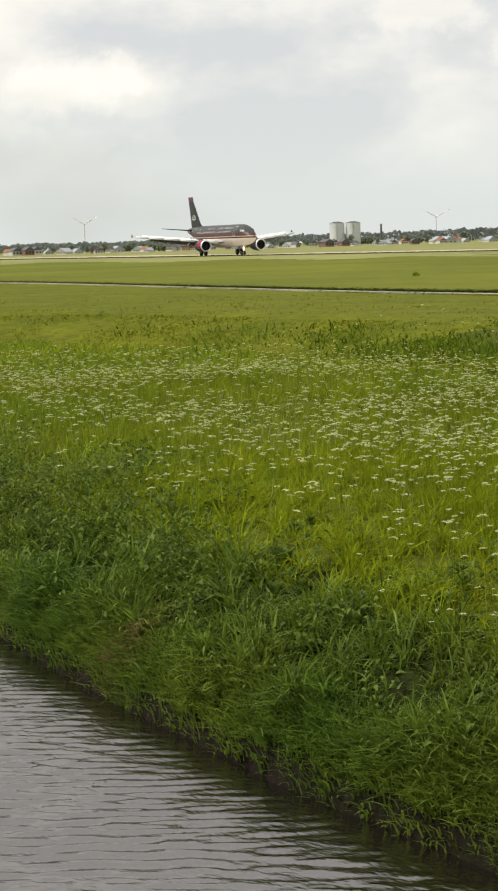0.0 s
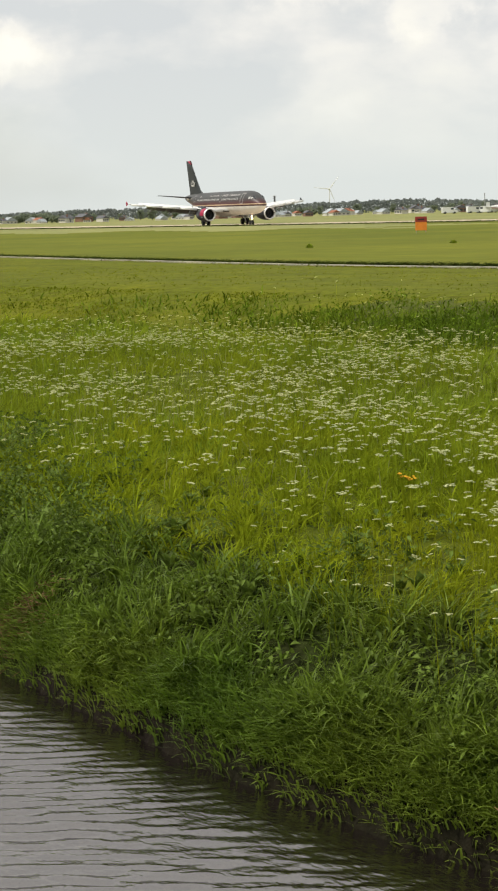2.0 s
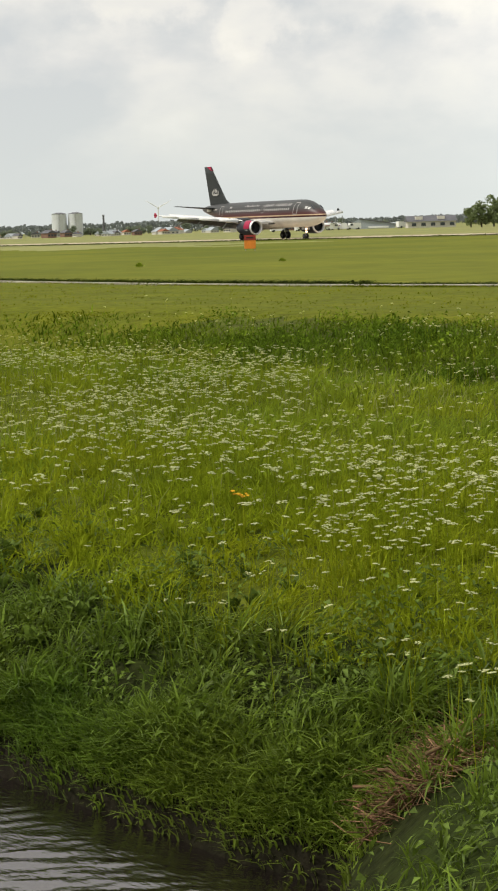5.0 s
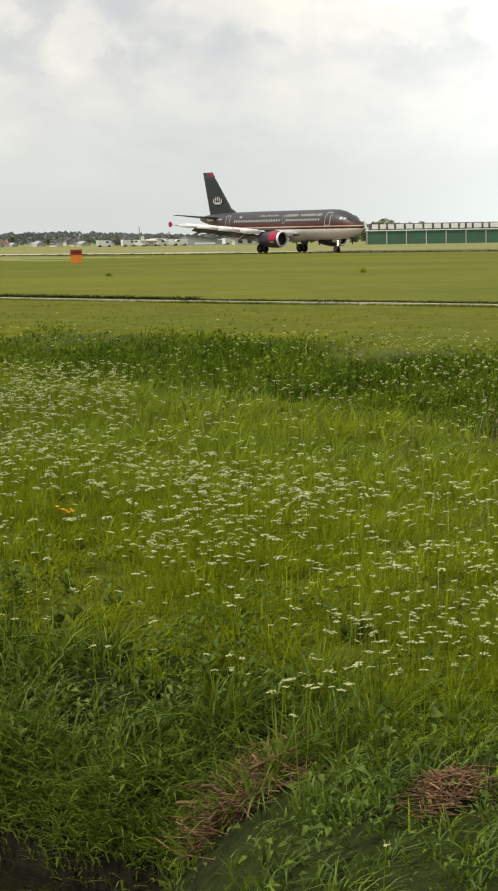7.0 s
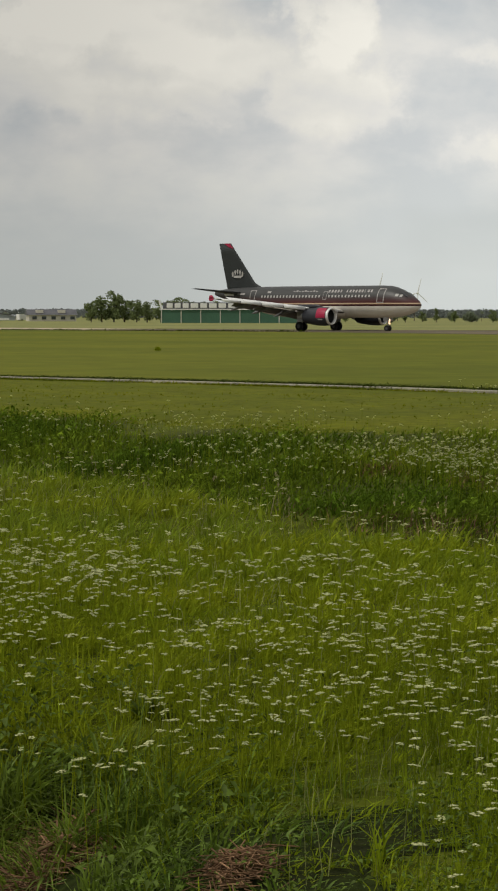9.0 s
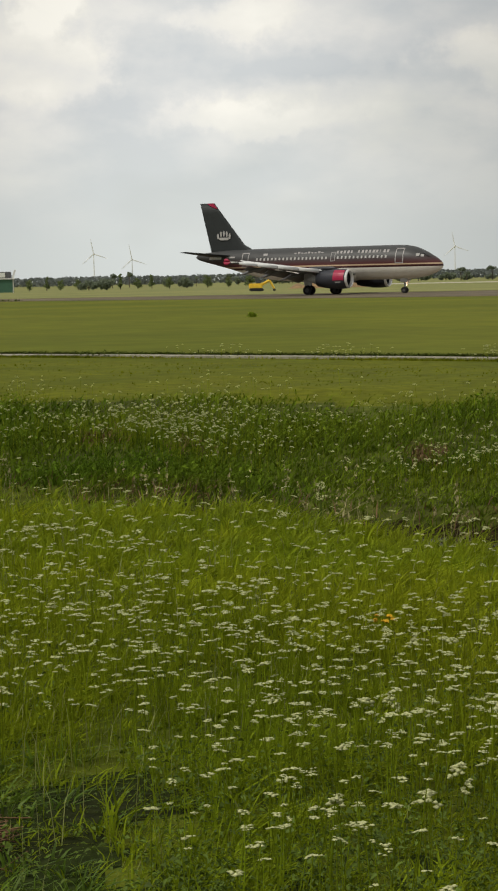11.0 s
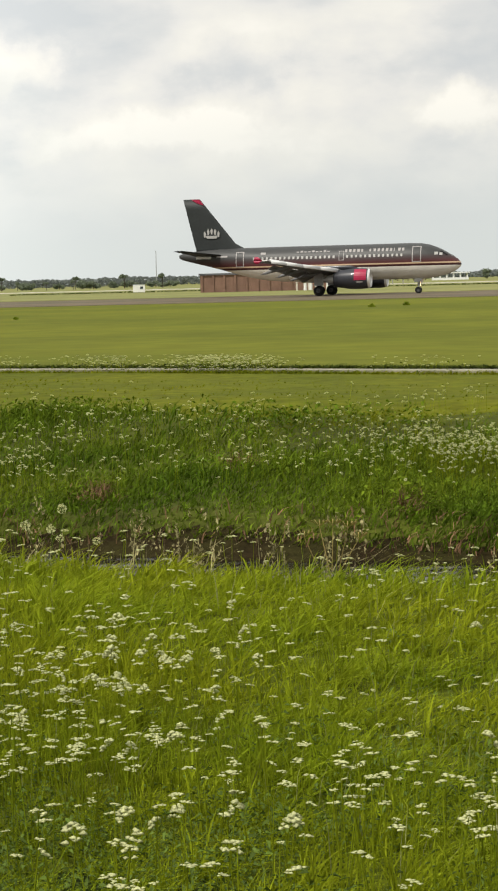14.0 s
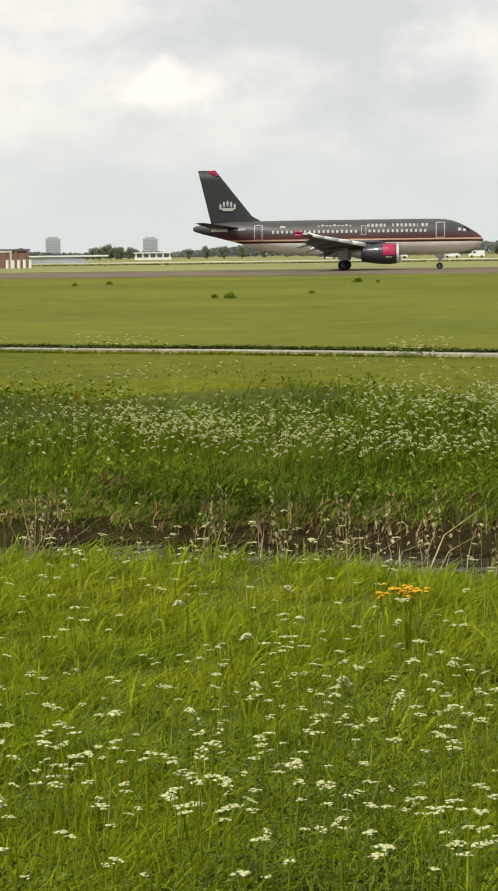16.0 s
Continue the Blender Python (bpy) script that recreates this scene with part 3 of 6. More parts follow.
    # pale seeding grass over the meadow
    x, y = polar(9000, -60, 12, 6.5, 30, 0.8)
    ok = dry_land(x, y) & (pool_gap(x, y) > 1.6) & (np.hypot(x, y) < np.interp(np.degrees(np.arctan2(x, y)), AZ_T, CREST_T)) & (rng.uniform(0, 1, len(x)) < patchy(x + 3, y, 0.6))
    x, y = x[ok], y[ok]
    n = len(x)
    r = np.hypot(x, y)
    blades("seeding_grass", x, y, rng.uniform(0.28, 0.46, n) * crest_trim(x, y), 0.0009 * (1 + r / 6) * rng.uniform(0.7, 1.4, n), rng.uniform(0.1, 0.6, n), M_PANICLE, "thin pale seeding grass stalks in the meadow")
    # the rest of the field, out to the far ditch
    x, y = polar(15000, -62, -10, 15.5, 56, 1.0)
    r, az = np.hypot(x, y), np.degrees(np.arctan2(x, y))
    ok = dry_land(x, y) & (r < np.interp(az, AZ_T, CREST_T) + 0.3) & (pool_gap(x, y) > 1.7) & (rng.uniform(0, 1, len(x)) < 0.55 + 0.45 * patchy(x, y, 0.5))
    x, y, a, size = tufts(x[ok], y[ok], 13, 0.10)
    r = np.hypot(x, y)
    n = len(x)
    tall = rng.uniform(0.12, 0.34, n) * size * (0.6 + 0.6 * patchy(x, y, 1.1)) * crest_trim(x, y)
    blades("field_grass", x, y, tall, 0.0030 * (1 + r / 8) * rng.uniform(0.7, 1.4, n), rng.uniform(0.2, 1.0, n), M_FIELDBLADE, "tall green grass in the middle of the meadow", toward=a)
    # beyond the near field
    x, y = polar(62000, -62, 13, 13, 80, 1.0)
    az = rng.uniform(-60, 12, 110000)
    rb = np.interp(az, AZ_T, CREST_T) + np.interp(az, AZ_T, WIDTH_T)
    bx, by = at(az, rb - np.interp(az, AZ_T, FOOT_T) * rng.uniform(0.0, 1.0, len(az)))
    x, y = np.concatenate([x, bx]), np.concatenate([y, by])
    r, az = np.hypot(x, y), np.degrees(np.arctan2(x, y))
    rf = np.interp(az, AZ_T, CREST_T) + np.interp(az, AZ_T, WIDTH_T)
    rp = np.interp(az, PATH_AZ, PATH_R)
    ok = dry_land(x, y) & (r < rp - 1.2) & (pool_gap(x, y) > 1.7)
    x, y, r, rf, rp, az = x[ok], y[ok], r[ok], rf[ok], rp[ok], az[ok]
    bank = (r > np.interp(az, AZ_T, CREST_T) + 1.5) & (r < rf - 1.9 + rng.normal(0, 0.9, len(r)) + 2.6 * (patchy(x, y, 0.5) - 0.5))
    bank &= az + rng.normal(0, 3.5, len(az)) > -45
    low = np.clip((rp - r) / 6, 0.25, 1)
    for pick, material, name, label, a, b in ((bank, M_FARBANK, "far_bank_grass", "dense grass on the far ditch bank, its shade put into a darker green", 0.10, 0.28), (~bank, M_FARBLADE, "rough_grass", "short rough grass before the service path", 0.03, 0.09)):
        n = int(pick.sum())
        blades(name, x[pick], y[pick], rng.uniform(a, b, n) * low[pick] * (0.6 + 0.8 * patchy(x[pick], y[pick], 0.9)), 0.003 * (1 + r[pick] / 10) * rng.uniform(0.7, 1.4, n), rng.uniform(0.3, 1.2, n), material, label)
    # brown dead growth low on the far bank
    az = rng.uniform(-34, 12, 11000)
    rf = np.interp(az, AZ_T, CREST_T) + np.interp(az, AZ_T, WIDTH_T)
    r = rf - np.interp(az, AZ_T, FOOT_T) + np.abs(rng.normal(0, 0.35, len(az)))
    x, y = at(az, r)
    ok = rng.uniform(0, 1, len(x)) < 0.04 + 0.35 * patchy(x, y, 0.9) ** 2
    for a, q, k in ((-17.4, 0.42, 260), (-26.9, 0.5, 200), (-24.3, 0.45, 180), (-8.8, 0.45, 160), (-13.0, 0.2, 260), (-4.0, 0.15, 200)):
        pa = a + rng.normal(0, 0.35, k)
        prf = np.interp(pa, AZ_T, CREST_T) + np.interp(pa, AZ_T, WIDTH_T)
        px, py = at(pa, prf - np.interp(pa, AZ_T, FOOT_T) * (1 - q) + rng.normal(0, 0.3, k))
        x, y, ok = np.append(x, px), np.append(y, py), np.append(ok, np.ones(k, bool))
    x, y = x[ok], y[ok]
    n = len(x)
    blades("dead_bank_grass", x, y, rng.uniform(0.1, 0.32, n), 0.007 * rng.uniform(0.7, 1.5, n), rng.uniform(0.3, 1.2, n), M_DRY, "brown dead grass at the foot of the far bank")
    # the shadow line behind the path, put in as a row of dark blades
    az = rng.uniform(-62, 12, 34000)
    x, y = at(az, np.interp(az, PATH_AZ, PATH_R) + rng.uniform(0.7, 1.6, len(az)))
    n = len(x)
    blades("path_edge_grass", x, y, rng.uniform(0.12, 0.30, n) * np.where(az < -38, 1.5, 1.0), np.full(n, 0.024), rng.uniform(0.8, 1.5, n), M_DARKBLADE, "longer grass along the service path, darkened as its edge shadow")
    # shorter grass leans over the near edge of the path
    az = rng.uniform(-62, 12, 26000)
    near = 0.62
    x, y = at(az, np.interp(az, PATH_AZ, PATH_R) - near - rng.uniform(0.0, 0.5, len(az)))
    ok = rng.uniform(0, 1, len(x)) < np.clip(patchy(x, y, 0.35) * 1.5 - 0.25, 0.05, 1)
    x, y = x[ok], y[ok]
    n = len(x)
    blades("path_near_grass", x, y, rng.uniform(0.06, 0.17, n), np.full(n, 0.020), rng.uniform(0.4, 1.2, n), M_FARBLADE, "short grass leaning over the edge of the service path")


build_grass()


def herbs(name, x, y, each, spread, low, high, size, material, label):
    """Low leafy plants: pointed leaves at all tilts round each plan point."""
    n = len(x) * each
    a, q = rng.uniform(0, 2 * np.pi, n), np.sqrt(rng.uniform(0, 1, n)) * spread
    scale = np.repeat(rng.uniform(0.6, 1.4, len(x)), each)
    px, py = np.repeat(x, each) + np.cos(a) * q * scale, np.repeat(y, each) + np.sin(a) * q * scale
    p = np.stack([px, py, land(px, py) + rng.uniform(low, high, n) * scale], 1)
    d = np.stack([np.cos(a), np.sin(a), rng.normal(0.1, 0.55, n)], 1)
    d /= np.linalg.norm(d, axis=1)[:, None]
    side = np.stack([-np.sin(a), np.cos(a), rng.normal(0, 0.5, n)], 1)
    ln = (size * rng.uniform(0.6, 1.5, n) * scale)[:, None]
    V = np.stack([p - d * ln * 0.5, p - side * ln * 0.24 + [0, 0, 0.15] * ln, p + d * ln * 0.6 - [0, 0, 0.2] * ln, p + side * ln * 0.24 + [0, 0, 0.15] * ln], 1)
    F = np.array([[0, 1, 2], [0, 2, 3]])[None] + (np.arange(n) * 4)[:, None, None]
    return tagged(sheet(name, V, F.reshape(-1, 3), material), label, "weeds", kind="stuff")


def build_herbs():
    x, y = polar(11000, -62, -27, 6.5, 22, 1.0)
    az, gap = np.degrees(np.arctan2(x, y)), pool_gap(x, y)
    leafy = np.clip(patchy(x, y, 1.7) * 1.5 - 0.35, 0, 1) * 0.6 + 0.9 * (az < -51) * np.clip((gap - 0.5) / 0.4, 0, 1)
    bare = (az > -39.5) & (np.hypot(x, y) < 9.9)
    ok = dry_land(x, y) & (gap > 0.12) & (gap < 2.0 + 0.5 * np.sin(x * 2)) & (rng.uniform(0, 1, len(x)) < leafy * np.where(bare, 0.25, 1.0))
    for ha, hr, sp, *_ in HAY:
        ok &= ~hay_patch(x, y, ha, hr, sp * 1.5)
    herbs("bank_weeds", x[ok], y[ok], 18, 0.13, 0.03, 0.26, 0.036, M_LEAF, "mixed broad-leaved weeds on the ditch bank")
    x, y = polar(9000, -34, 12, 4.8, 11, 1.2)
    ok = (pool_gap(x, y) > 0.8) & (rng.uniform(0, 1, len(x)) < np.clip(patchy(x, y, 2.1) * 1.8 - 0.4, 0, 1) * np.where((np.degrees(np.arctan2(x, y)) < -26) & (np.hypot(x, y) < 9.5), 0.12, 0.8) * np.clip((10.5 - np.hypot(x, y)) / 4, 0.1, 1))
    herbs("meadow_weeds", x[ok], y[ok], 16, 0.10, 0.03, 0.20, 0.018, M_LEAF, "small leafy weeds between the meadow grass")
    az = rng.uniform(-45, 12, 7000)
    rf = np.interp(az, AZ_T, CREST_T) + np.interp(az, AZ_T, WIDTH_T)
    x, y = at(az, rf - np.interp(az, AZ_T, FOOT_T) * rng.uniform(0.05, 0.95, len(az)))
    ok = rng.uniform(0, 1, len(x)) < np.clip(patchy(x, y, 0.9) * 1.3 - 0.5, 0, 1)
    herbs("far_bank_weeds", x[ok], y[ok], 12, 0.20, 0.03, 0.20, 0.05, M_FARBANK, "leafy weeds on the far ditch bank in the same shaded green")


build_herbs()


# ---- white umbels ----
def umbels(name, x, y, tall, wide, label, k=13, dome=0.16):
    """Flat white flower heads of many small florets on thin stems."""
    n = len(x)
    z = land(x, y)
    tilt = rng.normal(0, 0.11 if dome < 0.3 else 0.3, (n, 2)) * np.where(rng.uniform(0, 1, (n, 1)) < 0.15, 3.0, 1.0)
    off = rng.uniform(-0.08, 0.08, (n, 2))
    top = np.stack([x + off[:, 0], y + off[:, 1], z + tall], 1)
    a = rng.uniform(0, 2 * np.pi, (n, k))
    q = np.sqrt((np.arange(k) + 0.4) / k)[None] * rng.uniform(0.8, 1.1, (n, k))
    lx, ly = np.cos(a) * q * wide[:, None], np.sin(a) * q * wide[:, None]
    lz = -dome * wide[:, None] * q ** 2 + lx * tilt[:, :1] + ly * tilt[:, 1:]
    c = top[:, None] + np.stack([lx, ly, lz], -1)
    s = (wide[:, None] * rng.uniform(0.34, 0.52, (n, k)))[..., None]
    h = s * (0.30 if dome < 0.5 else 0.5)
    e = np.array([[1, 0, 0], [-0.5, 0.87, 0], [-0.5, -0.87, 0]])
    spin = rng.uniform(0, 2 * np.pi, (n, k))
    cs, sn = np.cos(spin), np.sin(spin)
    ring = np.stack([np.stack([cs * v[0] - sn * v[1], sn * v[0] + cs * v[1], 0 * cs], -1) for v in e], 2)
    V = np.concatenate([c[:, :, None] + ring * s[:, :, None], (c + np.array([0, 0, 1.0]) * h)[:, :, None], (c - np.array([0, 0, 1.0]) * h)[:, :, None]], 2)
    T = np.array([[0, 1, 3], [1, 2, 3], [2, 0, 3], [1, 0, 4], [2, 1, 4], [0, 2, 4]])[None] + (np.arange(n * k) * 5)[:, None, None]
    heads = sheet(name, V, T.reshape(-1, 3), M_UMBEL)
    tagged(heads, label, "wild flowers", kind="stuff")
    root = np.stack([x, y, z - 0.02], 1)
    w = 0.0015
    S = np.stack([root + [w, 0, 0], root + [-w, w, 0], root + [-w, -w, 0], top + [w, 0, 0], top + [-w, w, 0], top + [-w, -w, 0]], 1)
    B = np.array([[0, 1, 4, 3], [1, 2, 5, 4], [2, 0, 3, 5]])[None] + (np.arange(n) * 6)[:, None, None]
    tagged(sheet("flower_stems", S, B.reshape(-1, 4), M_BLADE), "thin green flower stems in the meadow", "wild flowers", kind="stuff")


def build_umbels():
    x, y = polar(78000, -62, 12, 4.4, 36, 0.75)
    r, az = np.hypot(x, y), np.degrees(np.arctan2(x, y))
    core = np.interp(az, [-60, -49, -43, -38, -30, -22, -10, -4, 12], [18.5, 16.8, 13.8, 11.5, 10.0, 8.8, 7.2, 6.0, 6.0])
    spread = np.interp(az, [-60, -49, -38, -22, -4, 12], [4.2, 4.0, 3.4, 2.8, 1.7, 1.7])
    want = (np.exp(-((r - core) / spread) ** 2) * (0.08 + 1.1 * patchy(x, y, 1.5) ** 1.6) + 0.05 + 0.9 * np.exp(-((r - core - 11) / 3.0) ** 2) * (az < -40) * patchy(x, y, 0.7)) * np.interp(az, [-60, -42, -35, -22, -8, 0, 12], [1.25, 1.2, 0.8, 0.75, 0.8, 1.25, 1.25]) * np.where(az > -28, np.clip((np.interp(az, AZ_T, CREST_T) - r) / 3, 0.12, 1), 1) * np.clip((r - 1) / 8, 0.45, 1.3)
    ok = dry_land(x, y) & (pool_gap(x, y) > np.where(az > -47, 0.55, 1.2)) & (r < np.interp(az, AZ_T, CREST_T) + 0.4) & (rng.uniform(0, 1, len(x)) < want)
    fewer = ((az > -40.5) & (az < -26) & (r < 9.6)) | ((az < -40) & (pool_gap(x, y) < 2.4))
    ok &= ~fewer | (rng.uniform(0, 1, len(x)) < np.where(az < -40, 0.3, np.clip((r - 7.8) / 1.8, 0.05, 1)))
    for near, k in ((True, 11), (False, 8)):
        pick = ok & ((r < 12) == near)
        px, py = x[pick], y[pick]
        n = len(px)
        umbels("white_flowers", px, py, rng.uniform(0.34, 0.54, n) * crest_trim(px, py) ** 0.6, rng.uniform(0.012, 0.027, n) * (np.interp(np.hypot(px, py), [6, 9], [1.05, 1.0]) if near else 1.42), "flat white umbel flower heads in the tall grass", k, 0.16 if near else 0.28)
    x, y = polar(800, -22, 6, 5.6, 10.5, 1.0)
    az = np.degrees(np.arctan2(x, y))
    ok = rng.uniform(0, 1, len(x)) < np.interp(az, [-22, -16, -13, -9, -5, 6], [0.05, 0.25, 0.5, 0.35, 0.1, 0.08]) * patchy(x, y, 1.3)
    x, y = x[ok], y[ok]
    n = len(x)
    umbels("round_white_flowers", x, y, rng.uniform(0.34, 0.5, n), rng.uniform(0.022, 0.036, n), "rounded white flower heads in the tall grass", 18, 1.0)
    x, y = polar(150000, -50, 12, 18, 48, 0.6)
    r, az = np.hypot(x, y), np.degrees(np.arctan2(x, y))
    rf = np.interp(az, AZ_T, CREST_T) + np.interp(az, AZ_T, WIDTH_T)
    want = np.exp(-((r - rf + 4.3) / 2.3) ** 2) * np.interp(az, [-50, -40, -34, -30, -22, -12, -6, -1, 4, 12], [0.04, 0.05, 0.12, 0.4, 0.65, 0.6, 0.5, 0.95, 0.95, 0.6]) * (0.05 + 1.1 * patchy(x, y, 0.8) ** 2)
    ok = (rng.uniform(0, 1, len(x)) < want) & (r > rf - 7.2) & (r < rf + 1.5) & (r < np.interp(az, PATH_AZ, PATH_R) - 1)
    x, y = x[ok], y[ok]
    n = len(x)
    umbels("far_white_flowers", x, y, rng.uniform(0.30, 0.48, n), rng.uniform(0.016, 0.032, n), "white umbel flowers scattered over the far bank", 8, 0.5)


build_umbels()

# ---- the airliner ----
def mat_livery():
    """White belly with shade painted in below, dark and gold lines, dark red fading to charcoal above, in the
    aircraft's own heights.
    """
    m = bpy.data.materials.new("aircraft_paint")
    m.use_nodes = True
    nt = m.node_tree
    N, L = nt.nodes.new, nt.links.new
    p = nt.nodes["Principled BSDF"]
    p.inputs["Roughness"].default_value = 0.45
    p.inputs["Specular IOR Level"].default_value = 0.3
    co = N("ShaderNodeTexCoord")
    sep = N("ShaderNodeSeparateXYZ")
    L(co.outputs["Object"], sep.inputs[0])
    mr = N("ShaderNodeMapRange")
    mr.inputs["From Min"].default_value, mr.inputs["From Max"].default_value = 1.5, 6.5
    L(sep.outputs["Z"], mr.inputs["Value"])
    ramp = N("ShaderNodeValToRGB")
    cr = ramp.color_ramp
    cr.interpolation = "LINEAR"
    # the lowest stop greys the belly to hold its underside shading
    stops = [(1.5, (0.62, 0.60, 0.56)), (2.2, (0.78, 0.75, 0.69)), (3.18, (0.80, 0.76, 0.69)), (3.2, (0.05, 0.015, 0.015)), (3.44, (0.05, 0.015, 0.015)),
             (3.46, (0.55, 0.40, 0.26)), (3.60, (0.55, 0.40, 0.26)), (3.62, (0.085, 0.020, 0.022)), (4.1, (0.060, 0.034, 0.034)), (4.6, (0.046, 0.046, 0.045)), (6.0, (0.060, 0.062, 0.062))]
    cr.elements[0].position, cr.elements[0].color = 0.0, (*stops[0][1], 1)
    cr.elements[1].position, cr.elements[1].color = 1.0, (*stops[-1][1], 1)
    for z, c in stops[1:]:
        e = cr.elements.new((z - 1.5) / 5.0)
        e.color = (*c, 1)
    L(mr.outputs[0], ramp.inputs[0])
    n = N("ShaderNodeTexNoise")
    n.inputs["Scale"].default_value = 0.9
    n.inputs["Detail"].default_value = 6
    L(co.outputs["Object"], n.inputs[0])
    hs = N("ShaderNodeHueSaturation")
    v = N("ShaderNodeMapRange")
    v.inputs["To Min"].default_value, v.inputs["To Max"].default_value = 0.82, 1.18
    L(n.outputs[0], v.inputs["Value"])
    L(v.outputs[0], hs.inputs["Value"])
    L(ramp.outputs[0], hs.inputs["Color"])
    L(hs.outputs[0], p.inputs["Base Color"])
    return m


M_LIVERY = mat_livery()
M_CHARCOAL = mat("charcoal_paint", (0.032, 0.036, 0.036), 0.5, vary=0.12, scale=0.8, spec=0.2)
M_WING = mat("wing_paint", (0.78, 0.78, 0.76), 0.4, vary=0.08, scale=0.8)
M_WINGLOW = mat("shaded_wing_grey", (0.16, 0.16, 0.16), 0.5, vary=0.12, scale=0.8)
M_NACELLE = mat("nacelle_paint", (0.035, 0.037, 0.045), 0.38, vary=0.12, scale=1.0, coat=0.2)
M_RED = mat("red_paint", (0.36, 0.018, 0.06), 0.4, vary=0.1, scale=1.0)
M_WHITE = mat("white_paint", (0.75, 0.75, 0.73), 0.4, vary=0.06, scale=1.0)
M_METAL = mat("bare_metal", (0.85, 0.84, 0.82), 0.38, metal=0.45, vary=0.1, scale=2)
M_FAN = mat("dark_fan", (0.02, 0.02, 0.022), 0.5, vary=0.2, scale=3)
M_TYRE = mat("tyre_rubber", (0.02, 0.02, 0.02), 0.85, vary=0.2, scale=4)
M_STRUT = mat("gear_strut", (0.45, 0.45, 0.45), 0.45, metal=0.2, vary=0.15, scale=4)
M_RIM = mat("wheel_rim", (0.10, 0.10, 0.10), 0.6, metal=0.2, vary=0.2, scale=4)
M_GLASS = mat("cockpit_glass", (0.02, 0.025, 0.03), 0.1, vary=0.05, scale=2, spec=0.6)
M_CABIN = mat("cabin_window", (0.42, 0.41, 0.39), 0.35, vary=0.08, scale=3)
M_LETTER = mat("pale_lettering", (0.36, 0.34, 0.33), 0.5, vary=0.1, scale=2)
M_LAMP = mat("landing_light", (1.0, 0.66, 0.42), 0.3, emit=3.5, vary=0.02)

# station from the nose, axis height, half width, half height
FUSE = [(0.0, 3.28, 0.04, 0.04), (0.12, 3.29, 0.32, 0.30), (0.4, 3.31, 0.62, 0.58), (0.9, 3.35, 0.98, 0.92), (1.5, 3.41, 1.25, 1.22), (2.1, 3.50, 1.46, 1.48), (2.8, 3.60, 1.64, 1.72), (3.6, 3.70, 1.79, 1.92),
        (4.6, 3.76, 1.90, 2.04), (6.0, 3.78, 1.975, 2.07), (10.0, 3.78, 1.975, 2.07), (14.0, 3.78, 1.975, 2.07), (18.0, 3.78, 1.975, 2.07), (21.0, 3.79, 1.975, 2.06), (23.0, 3.87, 1.94, 1.97),
        (25.0, 4.05, 1.80, 1.78), (27.0, 4.30, 1.55, 1.50), (29.0, 4.57, 1.22, 1.18), (31.0, 4.78, 0.86, 0.86), (32.6, 4.90, 0.56, 0.58), (33.5, 4.95, 0.34, 0.36), (33.84, 4.97, 0.20, 0.22)]
NOSE = 16.1


def fuse_at(s):
    st = [f[0] for f in FUSE]
    return [float(np.interp(s, st, [f[i] for f in FUSE])) for i in (1, 2, 3)]


def skin(s, z, side, lift=0.02):
    """A point on the fuselage's side (side -1: starboard) at a station and height."""
    zc, hw, hh = fuse_at(s)
    k = max(0.0, 1 - ((z - zc) / hh) ** 2) ** 0.5
    return Vector((NOSE - s, side * (hw * k + lift), z))


def skin_patch(bm, s0, s1, z0, z1, side, lift=0.015, nz=3):
    """A thin panel that follows the fuselage's side."""
    for i in range(nz):
        za, zb = z0 + (z1 - z0) * i / nz, z0 + (z1 - z0) * (i + 1) / nz
        q = [skin(s, z, side, lift) for s, z in ((s0, za), (s1, za), (s1, zb), (s0, zb))]
        bm.faces.new([bm.verts.new(p) for p in (q if side > 0 else q[::-1])])


def foil(chord, thick, n=9):
    """A closed wing section, leading edge at 0, running back to chord."""
    up, lo = [], []
    for i in range(n + 1):
        u = 0.5 * (1 - math.cos(math.pi * i / n))
        t = thick * 5 * (0.2969 * u ** 0.5 - 0.126 * u - 0.3516 * u ** 2 + 0.2843 * u ** 3 - 0.1036 * u ** 4)
        up.append((u * chord, t * chord))
        lo.append((u * chord, -t * chord * 0.75))
    return up + lo[-2:0:-1]


def lifting(bm, stations, n=9):
    """A wing or tail skin through stations of (span vector, leading-edge station, chord, thickness)."""
    rings = []
    for (y, z), s, chord, th in stations:
        rings.append([(NOSE - s - u, y, z + t) for u, t in foil(chord, th, n)])
    loft(bm, rings)
    bmesh.ops.recalc_face_normals(bm, faces=bm.faces)


